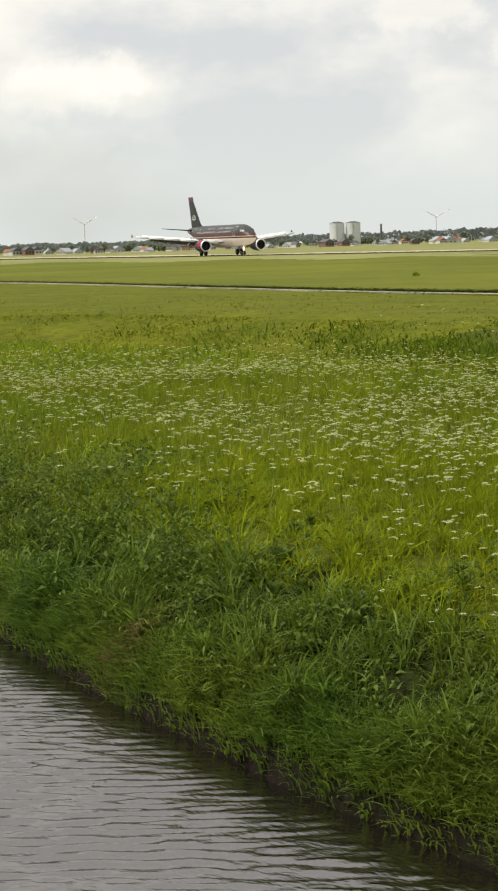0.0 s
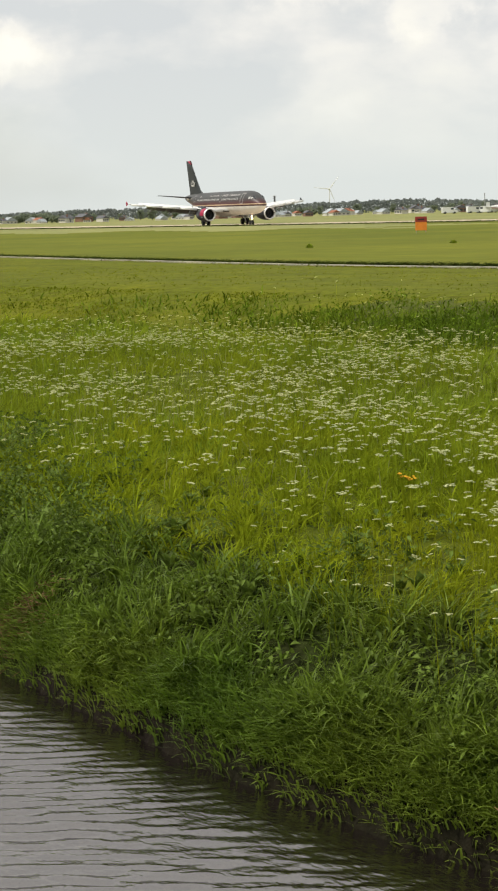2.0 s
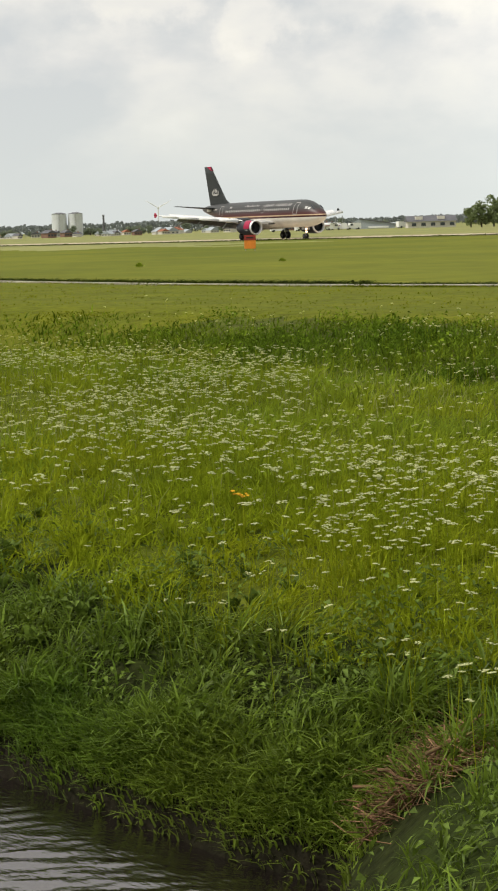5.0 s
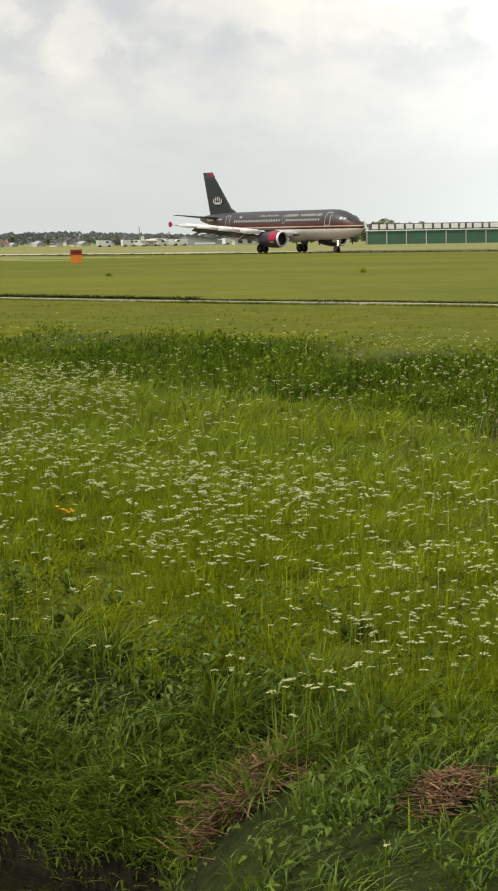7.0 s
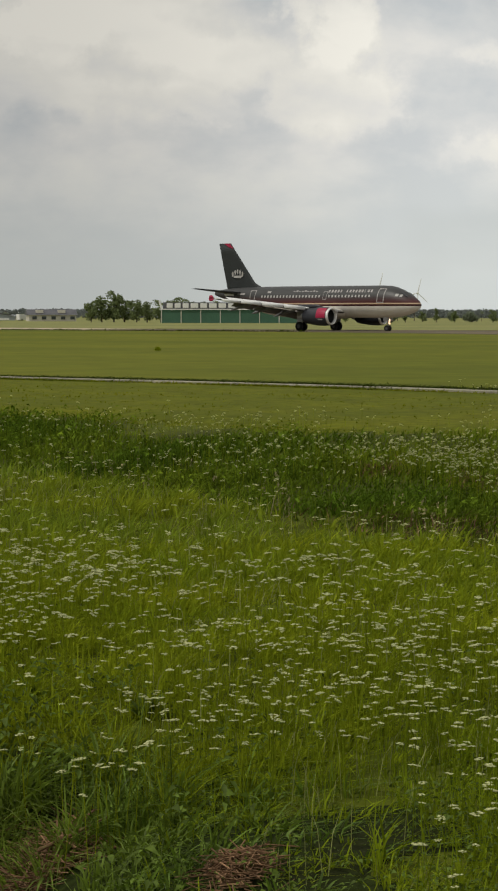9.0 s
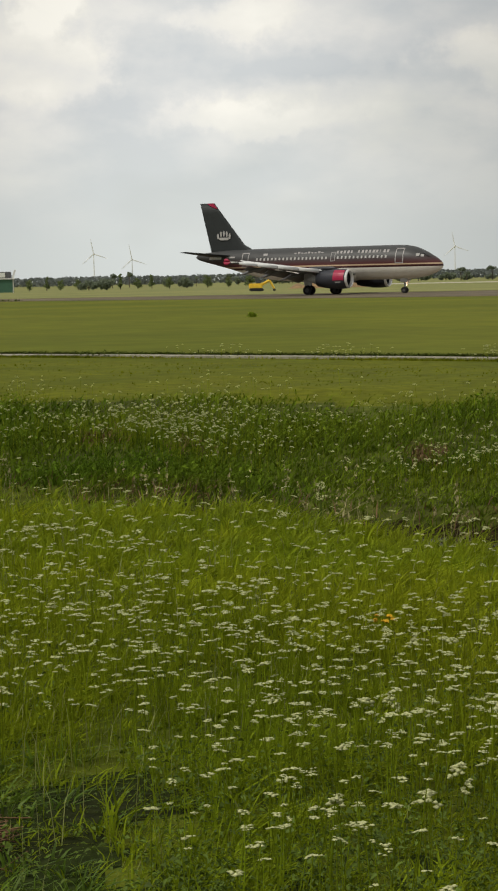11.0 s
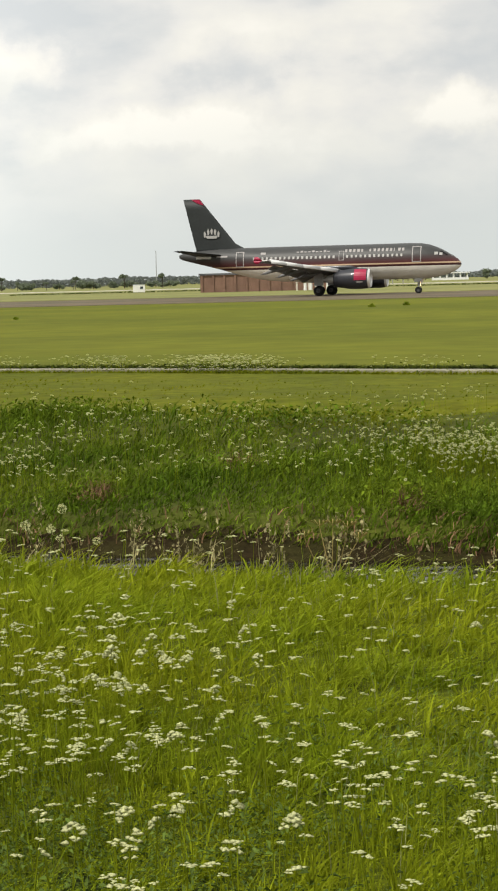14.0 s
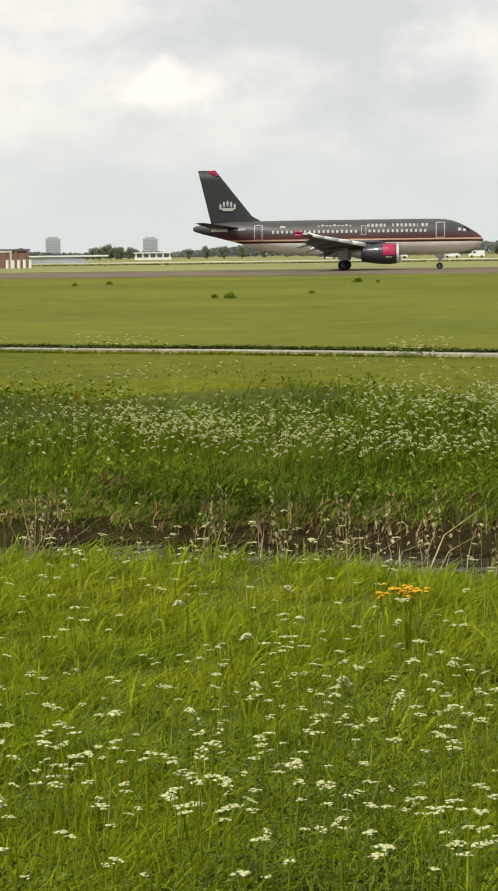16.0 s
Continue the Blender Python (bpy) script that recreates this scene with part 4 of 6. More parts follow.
def wheel(name, parent, x, y, r, w):
    bm = bmesh.new()
    prof = [(0.45, -1), (0.86, -1), (1.0, -0.55), (1.0, 0.55), (0.86, 1), (0.45, 1)]
    rings = [[(r * q * math.cos(a), k * w / 2, r * q * math.sin(a)) for q, k in prof] for a in [2 * math.pi * i / 20 for i in range(20)]]
    vs = [[bm.verts.new(p) for p in ring] for ring in rings]
    for i in range(20):
        a, b = vs[i], vs[(i + 1) % 20]
        for j in range(len(prof)):
            f = bm.faces.new((a[j], a[(j + 1) % len(prof)], b[(j + 1) % len(prof)], b[j]))
            f.smooth = True
    bmesh.ops.recalc_face_normals(bm, faces=bm.faces)
    tyre = part(name, bm, M_TYRE, parent, "black rubber aircraft tyre")
    tyre.location = (x, y, r)
    bm = bmesh.new()
    rod(bm, (0, -w * 0.42, 0), (0, w * 0.42, 0), r * 0.47, r * 0.47, 14)
    for i in range(5):
        a = 2 * math.pi * i / 5
        rod(bm, (r * 0.28 * math.cos(a), -w * 0.5, r * 0.28 * math.sin(a)), (r * 0.28 * math.cos(a), w * 0.5, r * 0.28 * math.sin(a)), r * 0.07, r * 0.07, 6)
    part("rim", bm, M_RIM, tyre, "grey metal wheel rim")
    return tyre


def build_airliner():
    plane = thing("airliner", Matrix(), "charcoal twin-engine airliner with white belly and red details taxiing", "aircraft")
    bm = bmesh.new()
    rings = []
    for s, zc, hw, hh in FUSE:
        rings.append([(NOSE - s, hw * math.cos(a), zc + hh * math.sin(a)) for a in [2 * math.pi * i / 40 for i in range(40)]])
    loft(bm, rings)
    # wing box fairing under the belly
    rings = []
    for s, hw, zb in ((10.6, 1.2, 1.95), (11.6, 2.0, 1.62), (13, 2.25, 1.5), (17, 2.3, 1.48), (19, 2.1, 1.58), (20.6, 1.3, 1.85)):
        rings.append([(NOSE - s, hw * math.cos(a), 2.6 + (2.6 - zb) * math.sin(a) * (1.0 if math.sin(a) < 0 else 0.4)) for a in [2 * math.pi * i / 20 for i in range(20)]])
    loft(bm, rings)
    bmesh.ops.recalc_face_normals(bm, faces=bm.faces)
    part("fuselage", bm, M_LIVERY, plane)
    for side in (-1, 1):
        bm = bmesh.new()
        lifting(bm, [((side * 1.5, 2.45), 10.9, 6.5, 0.13), ((side * 6.4, 2.95), 13.6, 3.9, 0.115), ((side * 17.0, 4.1), 19.2, 1.55, 0.10)])
        # downward faces take the dark grey that holds the wing's underside shade
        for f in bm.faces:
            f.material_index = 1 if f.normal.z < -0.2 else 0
        w = part("wing", bm, M_WING, plane, "white wing with shade put into a dark grey underside")
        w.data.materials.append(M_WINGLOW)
        # flaps run out behind and below the trailing edge, in three pieces
        for ya, yb in ((2.1, 6.2), (6.4, 10.2), (10.3, 13.6)):
            bm = bmesh.new()
            rings = []
            for y in (ya, yb):
                te = float(np.interp(y, [1.5, 6.4, 17.0], [17.4, 17.5, 20.75]))
                zz = float(np.interp(y, [1.5, 6.4, 17.0], [2.4, 2.9, 4.08]))
                c = float(np.interp(y, [2, 14], [1.7, 0.8]))
                rings.append([(NOSE - te + 0.5 - u * 0.86, side * y, zz - 0.12 - u * 0.5 + t) for u, t in foil(c, 0.13, 6)])
            loft(bm, rings)
            bmesh.ops.recalc_face_normals(bm, faces=bm.faces)
            part("flap", bm, M_WINGLOW, plane, "grey lowered landing flap")
        for ya, yb in ((2.4, 6.2), (6.4, 8.5), (8.6, 10.7), (10.8, 13.0), (13.1, 15.2)):
            bm = bmesh.new()
            q = []
            for y in (ya, yb):
                te = float(np.interp(y, [1.5, 6.4, 17.0], [16.3, 16.5, 20.2]))
                zz = float(np.interp(y, [1.5, 6.4, 17.0], [2.72, 3.1, 4.15]))
                q.append([(NOSE - te + 0.75, side * y, zz + 0.02), (NOSE - te + 0.15, side * y, zz + 0.34), (NOSE - te + 0.11, side * y, zz + 0.31), (NOSE - te + 0.7, side * y, zz - 0.02)])
            loft(bm, q, smooth=False)
            bmesh.ops.recalc_face_normals(bm, faces=bm.faces)
            part("spoiler", bm, M_WHITE, plane, "raised white spoiler panel")
        for ya, yb in ((2.6, 5.0), (6.6, 9.2), (9.3, 11.9), (12.0, 14.5), (14.6, 16.8)):
            bm = bmesh.new()
            rings = []
            for y in (ya, yb):
                le = float(np.interp(y, [1.5, 6.4, 17.0], [10.9, 13.6, 19.2]))
                zz = float(np.interp(y, [1.5, 6.4, 17.0], [2.45, 2.95, 4.1]))
                c = float(np.interp(y, [2, 17], [0.62, 0.34]))
                rings.append([(NOSE - le + 0.32 + 0.25 * c * u, side * y, zz - 0.28 + c * v) for u, v in ((0.0, -0.1), (0.35, 0.05), (0.3, 0.35), (0.0, 0.62), (-0.6, 0.82), (-0.55, 0.7), (-0.15, 0.45))])
            loft(bm, rings)
            bmesh.ops.recalc_face_normals(bm, faces=bm.faces)
            part("slat", bm, M_WHITE, plane, "white drooped leading-edge slat")
        for y in (5.9, 9.3, 12.6):
            bm = bmesh.new()
            te = float(np.interp(y, [1.5, 6.4, 17.0], [17.4, 17.5, 20.75]))
            zz = float(np.interp(y, [1.5, 6.4, 17.0], [2.4, 2.9, 4.08]))
            rings = [[(NOSE - te + dx, side * y + 0.16 * k * math.cos(a), zz + dz + 0.2 * k * math.sin(a)) for a in [2 * math.pi * i / 10 for i in range(10)]]
                     for dx, dz, k in ((2.0, -0.22, 0.2), (1.2, -0.36, 1.0), (0.0, -0.55, 1.1), (-1.0, -0.85, 0.8), (-1.6, -1.0, 0.15))]
            loft(bm, rings)
            bmesh.ops.recalc_face_normals(bm, faces=bm.faces)
            part("flap_fairing", bm, M_WINGLOW, plane, "grey flap track fairing")
        bm = bmesh.new()
        for k in (1, -1):
            rings = [[(NOSE - 19.5 - dx - u, side * 17.02 + t, 4.1 + k * dz) for u, t in foil(c, 0.08, 5)] for dx, dz, c in ((0.25, 0.0, 1.0), (0.7, 0.42 if k > 0 else 0.34, 0.4))]
            loft(bm, rings)
        bmesh.ops.recalc_face_normals(bm, faces=bm.faces)
        for f in bm.faces:
            f.material_index = 1 if f.normal.y * side > 0.2 else 0
        fence = part("wingtip_fence", bm, M_CHARCOAL, plane, "charcoal wingtip fence, red outside")
        fence.data.materials.append(M_RED)
        bm = bmesh.new()
        lifting(bm, [((side * 0.6, 4.95), 28.0, 3.6, 0.10), ((side * 6.22, 5.55), 31.6, 1.3, 0.09)], 7)
        part("tailplane", bm, M_CHARCOAL, plane)
        # engine
        ex, ey, ez = NOSE - 9.7, side * 5.75, 1.88
        bm = bmesh.new()
        outer = [(0.0, 1.02), (-0.25, 1.12), (-1.0, 1.20), (-2.2, 1.18), (-3.4, 1.02), (-4.2, 0.86)]
        rings = [[(ex + dx, ey + q * math.cos(a), ez + q * math.sin(a)) for a in [2 * math.pi * i / 28 for i in range(28)]] for dx, q in outer]
        loft(bm, rings, close=False)
        bmesh.ops.recalc_face_normals(bm, faces=bm.faces)
        nac = part("nacelle", bm, M_NACELLE, plane, "dark blue-grey engine nacelle")
        bm = bmesh.new()
        rings = [[(ex + dx, ey + q * math.cos(a), ez + q * math.sin(a)) for a in [2 * math.pi * i / 28 for i in range(28)]] for dx, q in ((-0.22, 1.125), (0.0, 1.05), (0.05, 0.98), (-0.05, 0.91), (-0.35, 0.88))]
        loft(bm, rings, close=False)
        part("intake_lip", bm, M_METAL, nac, "polished metal intake lip")
        bm = bmesh.new()
        rings = [[(ex + dx, ey + q * math.cos(a), ez + q * math.sin(a)) for a in [2 * math.pi * i / 28 for i in range(28)]] for dx, q in ((-0.35, 0.88), (-1.1, 0.86), (-1.11, 0.28), (-0.7, 0.02))]
        loft(bm, rings, close=False)
        part("fan", bm, M_FAN, nac, "dark engine fan and spinner")
        bm = bmesh.new()
        rings = [[(ex + dx, ey + q * math.cos(a), ez + q * math.sin(a)) for a in [2 * math.pi * i / 20 for i in range(20)]] for dx, q in ((-3.2, 0.75), (-4.3, 0.62), (-5.0, 0.42), (-5.6, 0.10))]
        loft(bm, rings)
        part("exhaust_cone", bm, M_STRUT, nac)
        # red patch with a white mark on the nacelle's upper outer side
        for dxa, dxb, a0, a1, m, lab, nm in ((-0.35, -1.75, -8, 62, M_RED, "red patch", "nacelle_patch"), (-0.75, -1.45, -22, -15, M_LETTER, "pale mark", "nacelle_mark")):
            bm = bmesh.new()
            vs = []
            for i in range(7):
                a = radians(a0 + (a1 - a0) * i / 6)
                row = []
                for j in range(5):
                    dx = dxa + (dxb - dxa) * j / 4
                    q = float(np.interp(-dx, [-o[0] for o in outer], [o[1] for o in outer])) + 0.015
                    row.append(bm.verts.new((ex + dx, ey + side * q * math.cos(a), ez + q * math.sin(a))))
                vs.append(row)
            for i in range(6):
                for j in range(4):
                    bm.faces.new((vs[i][j], vs[i][j + 1], vs[i + 1][j + 1], vs[i + 1][j]))
            bmesh.ops.recalc_face_normals(bm, faces=bm.faces)
            part(nm, bm, m, nac, lab)
        bm = bmesh.new()
        loft(bm, [[(ex - 0.9 - u * 1.0, ey + t * 1.0, ez + 1.05) for u, t in foil(3.6, 0.09, 6)], [(ex - 2.4 - u, ey + t, ez + 1.3 + 0.25) for u, t in foil(3.2, 0.09, 6)]])
        bmesh.ops.recalc_face_normals(bm, faces=bm.faces)
        part("pylon", bm, M_NACELLE, nac)
        # main gear
        bm = bmesh.new()
        rod(bm, (0, side * 3.8, 0.55), (0, side * 3.8, 2.7), 0.13, 0.16, 10)
        rod(bm, (0, side * 3.35, 0.58), (0, side * 4.25, 0.58), 0.09, 0.09, 8)
        rod(bm, (0.1, side * 3.75, 1.2), (0.25, side * 2.2, 2.3), 0.07, 0.07, 8)
        box(bm, -0.55, 0.55, side * 4.05 - 0.03, side * 4.05 + 0.03, 1.15, 2.6)
        part("main_gear_leg", bm, M_STRUT, plane)
        for dy in (-0.46, 0.46):
            MAIN_WHEELS.append(wheel("main_wheel", plane, 0, side * 3.8 + dy, 0.585, 0.42))
        # doors, windows, marks
        for s0, s1, z0, z1 in ((4.45, 5.5, 3.62, 5.45), (25.55, 26.55, 3.55, 5.35), (13.5, 14.1, 4.05, 5.15)):
            bm = bmesh.new()
            e = 0.10 if s1 - s0 > 0.8 else 0.06
            skin_patch(bm, s0, s0 + e, z0, z1, side, 0.02, 6)
            skin_patch(bm, s1 - e, s1, z0, z1, side, 0.02, 6)
            skin_patch(bm, s0 + e, s1 - e, z0, z0 + e, side, 0.02, 1)
            skin_patch(bm, s0 + e, s1 - e, z1 - e, z1, side, 0.02, 1)
            part("door_outline", bm, M_LETTER, plane, "pale cabin door outline")
        for i in range(34):
            s = 6.6 + i * 0.533
            if 13.3 < s < 14.1:
                continue
            bm = bmesh.new()
            skin_patch(bm, s, s + 0.23, 4.33, 4.64, side, 0.02, 1)
            part("cabin_window", bm, M_CABIN, plane)
        # side panes get a pale colour in place of a reflection
        for s0, s1, zl, zh in ((2.05, 2.4, 4.36, 4.66), (2.55, 2.95, 4.42, 4.76)):
            bm = bmesh.new()
            skin_patch(bm, s0, s1, zl, zh, side, 0.06, 2)
            part("cockpit_window", bm, M_CABIN, plane, "cockpit side window with a bright reflection put into its colour")
        # unreadable title above the windows, as bars
        for i, wdt in enumerate((0.26, 0.28, 0.26, 0.3, 0.2, 0.0, 0.18, 0.28, 0.26, 0.26, 0.3, 0.26, 0.1, 0.3, 0.26)):
            if wdt:
                bm = bmesh.new()
                s = 13.4 - i * 0.48
                skin_patch(bm, s - wdt, s, 4.98, 5.32, side, 0.02, 1)
                part("title_bar", bm, M_LETTER, plane, "pale unreadable lettering")
        for i in range(9):
            bm = bmesh.new()
            s = 15.2 + i * 0.46
            skin_patch(bm, s, s + 0.3, 5.08, 5.2 + 0.1 * (i % 3 == 1), side, 0.02, 1)
            part("title_bar", bm, M_LETTER, plane, "pale unreadable lettering")
        bm = bmesh.new()
        skin_patch(bm, 27.6, 29.0, 4.75, 4.95, side, 0.02, 1)
        part("registration_bar", bm, M_LETTER, plane)
        bm = bmesh.new()
        skin_patch(bm, 22.9, 23.5, 4.95, 5.2, side, 0.02, 1)
        part("flag_mark", bm, M_LETTER, plane)
        bm = bmesh.new()
        skin_patch(bm, 29.7, 31.6, 4.62, 4.95, side, 0.05, 2)
        part("tail_plate", bm, M_WHITE, plane, "pale plate round the tailplane root")
        # crown-like mark on the fin as plain shapes
        for k in range(5):
            bm = bmesh.new()
            x0, z0 = NOSE - 29.75 + (k - 2) * 0.42, 7.9 - (k - 2) ** 2 * 0.085
            yy = side * 0.26
            q = [(x0 - 0.08, yy, z0 - 0.35), (x0 + 0.08, yy, z0 - 0.35), (x0 + 0.15, yy, z0 + 0.12), (x0, yy, z0 + 0.38), (x0 - 0.15, yy, z0 + 0.12)]
            bm.faces.new([bm.verts.new(p) for p in (q if side < 0 else q[::-1])])
            part("fin_mark", bm, M_CABIN, plane, "white pointed mark")
        bm = bmesh.new()
        q = [(NOSE - 29.75 - 0.6, side * 0.26, 7.05), (NOSE - 29.75 + 0.6, side * 0.26, 7.05), (NOSE - 29.75 + 0.75, side * 0.26, 7.38), (NOSE - 29.75 - 0.75, side * 0.26, 7.38)]
        bm.faces.new([bm.verts.new(p) for p in (q if side < 0 else q[::-1])])
        part("fin_band", bm, M_CABIN, plane, "white band")
    # windscreen
    for a, b in ((-0.95, -0.05), (0.05, 0.95)):
        bm = bmesh.new()
        q = [(NOSE - 1.55, a, 4.32), (NOSE - 1.55, b, 4.32), (NOSE - 2.35, b, 4.86), (NOSE - 2.35, a, 4.86)]
        bm.faces.new([bm.verts.new((x + 0.07, y, z + 0.07)) for x, y, z in q])
        part("windscreen", bm, M_GLASS, plane, "dark cockpit windscreen")
    # fin, with a dorsal root and a red tip
    def fin_rings(zs):
        out = []
        for z in zs:
            le = float(np.interp(z, [5.4, 5.85, 6.4, 11.76], [25.2, 25.9, 26.9, 31.15]))
            te = float(np.interp(z, [5.0, 11.76], [31.6, 33.2]))
            out.append([(NOSE - le - u, t, z) for u, t in foil(te - le, 0.085, 8)])
        return out
    bm = bmesh.new()
    loft(bm, fin_rings((5.2, 5.85, 6.4, 8.5, 10.5, 11.76)))
    bmesh.ops.recalc_face_normals(bm, faces=bm.faces)
    fin = part("fin", bm, M_CHARCOAL, plane, "tall charcoal tail fin")
    for side in (-1, 1):
        bm = bmesh.new()
        yy = side * 0.14
        q = [(NOSE - 30.62, yy, 11.0), (NOSE - 31.5, yy, 11.3), (NOSE - 32.2, yy, 11.74), (NOSE - 31.2, yy, 11.74)]
        bm.faces.new([bm.verts.new(p) for p in (q if side > 0 else q[::-1])])
        part("fin_tip_flash", bm, M_RED, fin, "red flash at the fin tip")
    # nose gear
    bm = bmesh.new()
    rod(bm, (NOSE - 5.07, 0, 0.38), (NOSE - 5.07, 0, 2.0), 0.09, 0.11, 10)
    rod(bm, (NOSE - 5.07, -0.3, 0.38), (NOSE - 5.07, 0.3, 0.38), 0.06, 0.06, 8)
    rod(bm, (NOSE - 4.9, 0, 1.0), (NOSE - 4.2, 0, 1.9), 0.05, 0.05, 8)
    box(bm, NOSE - 5.5, NOSE - 4.6, -0.42, -0.38, 1.3, 2.1)
    box(bm, NOSE - 5.5, NOSE - 4.6, 0.38, 0.42, 1.3, 2.1)
    leg = part("nose_gear_leg", bm, M_STRUT, plane)
    for dz in (1.05, 1.4):
        bm = bmesh.new()
        rod(bm, (NOSE - 5.0, 0, dz), (NOSE - 4.83, 0, dz), 0.12, 0.21, 12)
        housing = part("lamp_housing", bm, M_STRUT, leg)
        bm = bmesh.new()
        rod(bm, (NOSE - 4.826, 0, dz), (NOSE - 4.82, 0, dz), 0.19, 0.17, 12)
        part("landing_light", bm, M_LAMP, housing, "lit landing light")
    for dy in (-0.25, 0.25):
        NOSE_WHEELS.append(wheel("nose_wheel", plane, NOSE - 5.07, dy, 0.38, 0.22))
    return plane


MAIN_WHEELS, NOSE_WHEELS = [], []
airliner = build_airliner()


# ---- beyond the taxiway ----
M_SILO = mat("silo_concrete", (0.55, 0.57, 0.58), 0.8, vary=0.1, scale=0.2)
M_BRICKRED = mat("roof_tile_red", (0.30, 0.12, 0.07), 0.8, vary=0.2, scale=0.5)
M_ROOFGREY = mat("roof_grey", (0.12, 0.12, 0.13), 0.8, vary=0.2, scale=0.5)
M_RENDER = mat("pale_render", (0.60, 0.57, 0.50), 0.8, vary=0.12, scale=0.4)
M_BRICKWALL = mat("brown_brick", (0.22, 0.13, 0.095), 0.85, vary=0.2, scale=0.6)
M_GREENWALL = mat("green_cladding", (0.055, 0.13, 0.085), 0.6, vary=0.12, scale=0.3)
M_SHED = mat("shed_metal", (0.33, 0.36, 0.38), 0.5, vary=0.12, scale=0.3)
# window bands paled so that distance haze is part of their colour
M_HAZEGLASS = mat("hazy_window_band", (0.29, 0.315, 0.345), 0.5, vary=0.1, scale=1, spec=0.2)
M_WINDOW = mat("far_window", (0.05, 0.06, 0.07), 0.2, vary=0.1, scale=1, spec=0.6)
M_STEEL = mat("grey_steel", (0.30, 0.30, 0.30), 0.5, vary=0.1, scale=1)
M_ORANGE = mat("orange_board", (0.75, 0.24, 0.03), 0.55, vary=0.1, scale=2)
M_DARKRED = mat("dark_red_board", (0.30, 0.04, 0.03), 0.55, vary=0.1, scale=2)
M_SOIL = mat("dug_soil", (0.30, 0.19, 0.09), 0.95, vary=0.3, scale=0.6, bump=0.6, second=(0.22, 0.15, 0.08))
M_DIGGER = mat("digger_yellow", (0.85, 0.55, 0.05), 0.5, vary=0.12, scale=2)
M_PALELANE = mat("pale_concrete_lane", (0.52, 0.43, 0.31), 0.9, vary=0.15, scale=0.06, bump=0.1)
M_BLOCK = mat("tower_block_grey", (0.34, 0.37, 0.40), 0.8, vary=0.08, scale=0.1)


def verge():
    x = np.linspace(-1000, 1000, 80)
    y = np.interp(x, TAXI_AZ_X, TAXI_AZ_Y) + 16.5 + 45
    return np.stack([x, y], 1)


strip("far_verge", verge(), 45, 0.06, M_VERGE, "grass beyond the taxiway, sunlight put into its yellow-green colour", "verge")


strip("runway", [(x, 505 - 0.02 * x) for x in range(-190, 500, 30)], 9, 0.12, M_RENDER, "pale dry concrete runway beyond the grass", "runway")
strip("taxiway", [(x, float(np.interp(x, TAXI_AZ_X, TAXI_AZ_Y)) + 4) for x in range(-520, -150, 18)], 9, 0.05, M_PALELANE, "pale sandy concrete lane along the bend of the taxiway", "taxiway")


def edge_grass():
    """Uncut shadow-coloured grass along the taxiway's near edge and beyond its far side."""
    g = np.random.default_rng(44)
    x = np.concatenate([g.uniform(-520, -120, 9000), g.uniform(-110, 330, 9000)])
    far = np.arange(len(x)) >= 9000
    y = np.where(far, 405 + 0.02 * x + 2.0 * np.sin(x * 0.05), np.interp(x, TAXI_AZ_X, TAXI_AZ_Y) - 14.6) + g.normal(0, 0.5, len(x))
    n = len(x)
    blades("taxiway_edge_grass", x, y, g.uniform(0.15, 0.42, n) * np.where(far, 1.4, 1.0), np.full(n, 0.09), g.uniform(0.3, 1.2, n), M_DARKBLADE, "uncut grass along the edge of the taxiway, coloured as its shadow")


edge_grass()


def stand(az, r, z=0.0, turn=0.0):
    """Pose of a far thing at a bearing and distance, its front facing the viewer."""
    x, y = at(az, r)
    return pose(float(x), float(y), z, 0, 0, -az + turn)


def leaf_cloud(centres, radii, count, size, seed, flat=0.8):
    """Many small leaf clumps spread over and in soft balls, as corners and faces."""
    g = np.random.default_rng(seed)
    c = np.array(centres, float)
    r = np.array(radii, float)
    pick = g.choice(len(c), count, p=r ** 2 / (r ** 2).sum())
    d = g.normal(size=(count, 3))
    d /= np.linalg.norm(d, axis=1)[:, None]
    p = c[pick] + d * (r[pick] * g.uniform(0.55, 1.08, count))[:, None] * np.array([1, 1, flat])
    a = g.normal(size=(count, 3))
    a /= np.linalg.norm(a, axis=1)[:, None]
    b = np.cross(a, d + g.normal(0, 0.4, (count, 3)))
    b /= np.linalg.norm(b, axis=1)[:, None] + 1e-9
    s = size * g.uniform(0.6, 1.5, count)[:, None]
    V = np.stack([p - a * s, p - b * s * 0.7, p + a * s, p + b * s * 0.7], 1)
    return V.reshape(-1, 3), np.arange(count * 4).reshape(-1, 4)


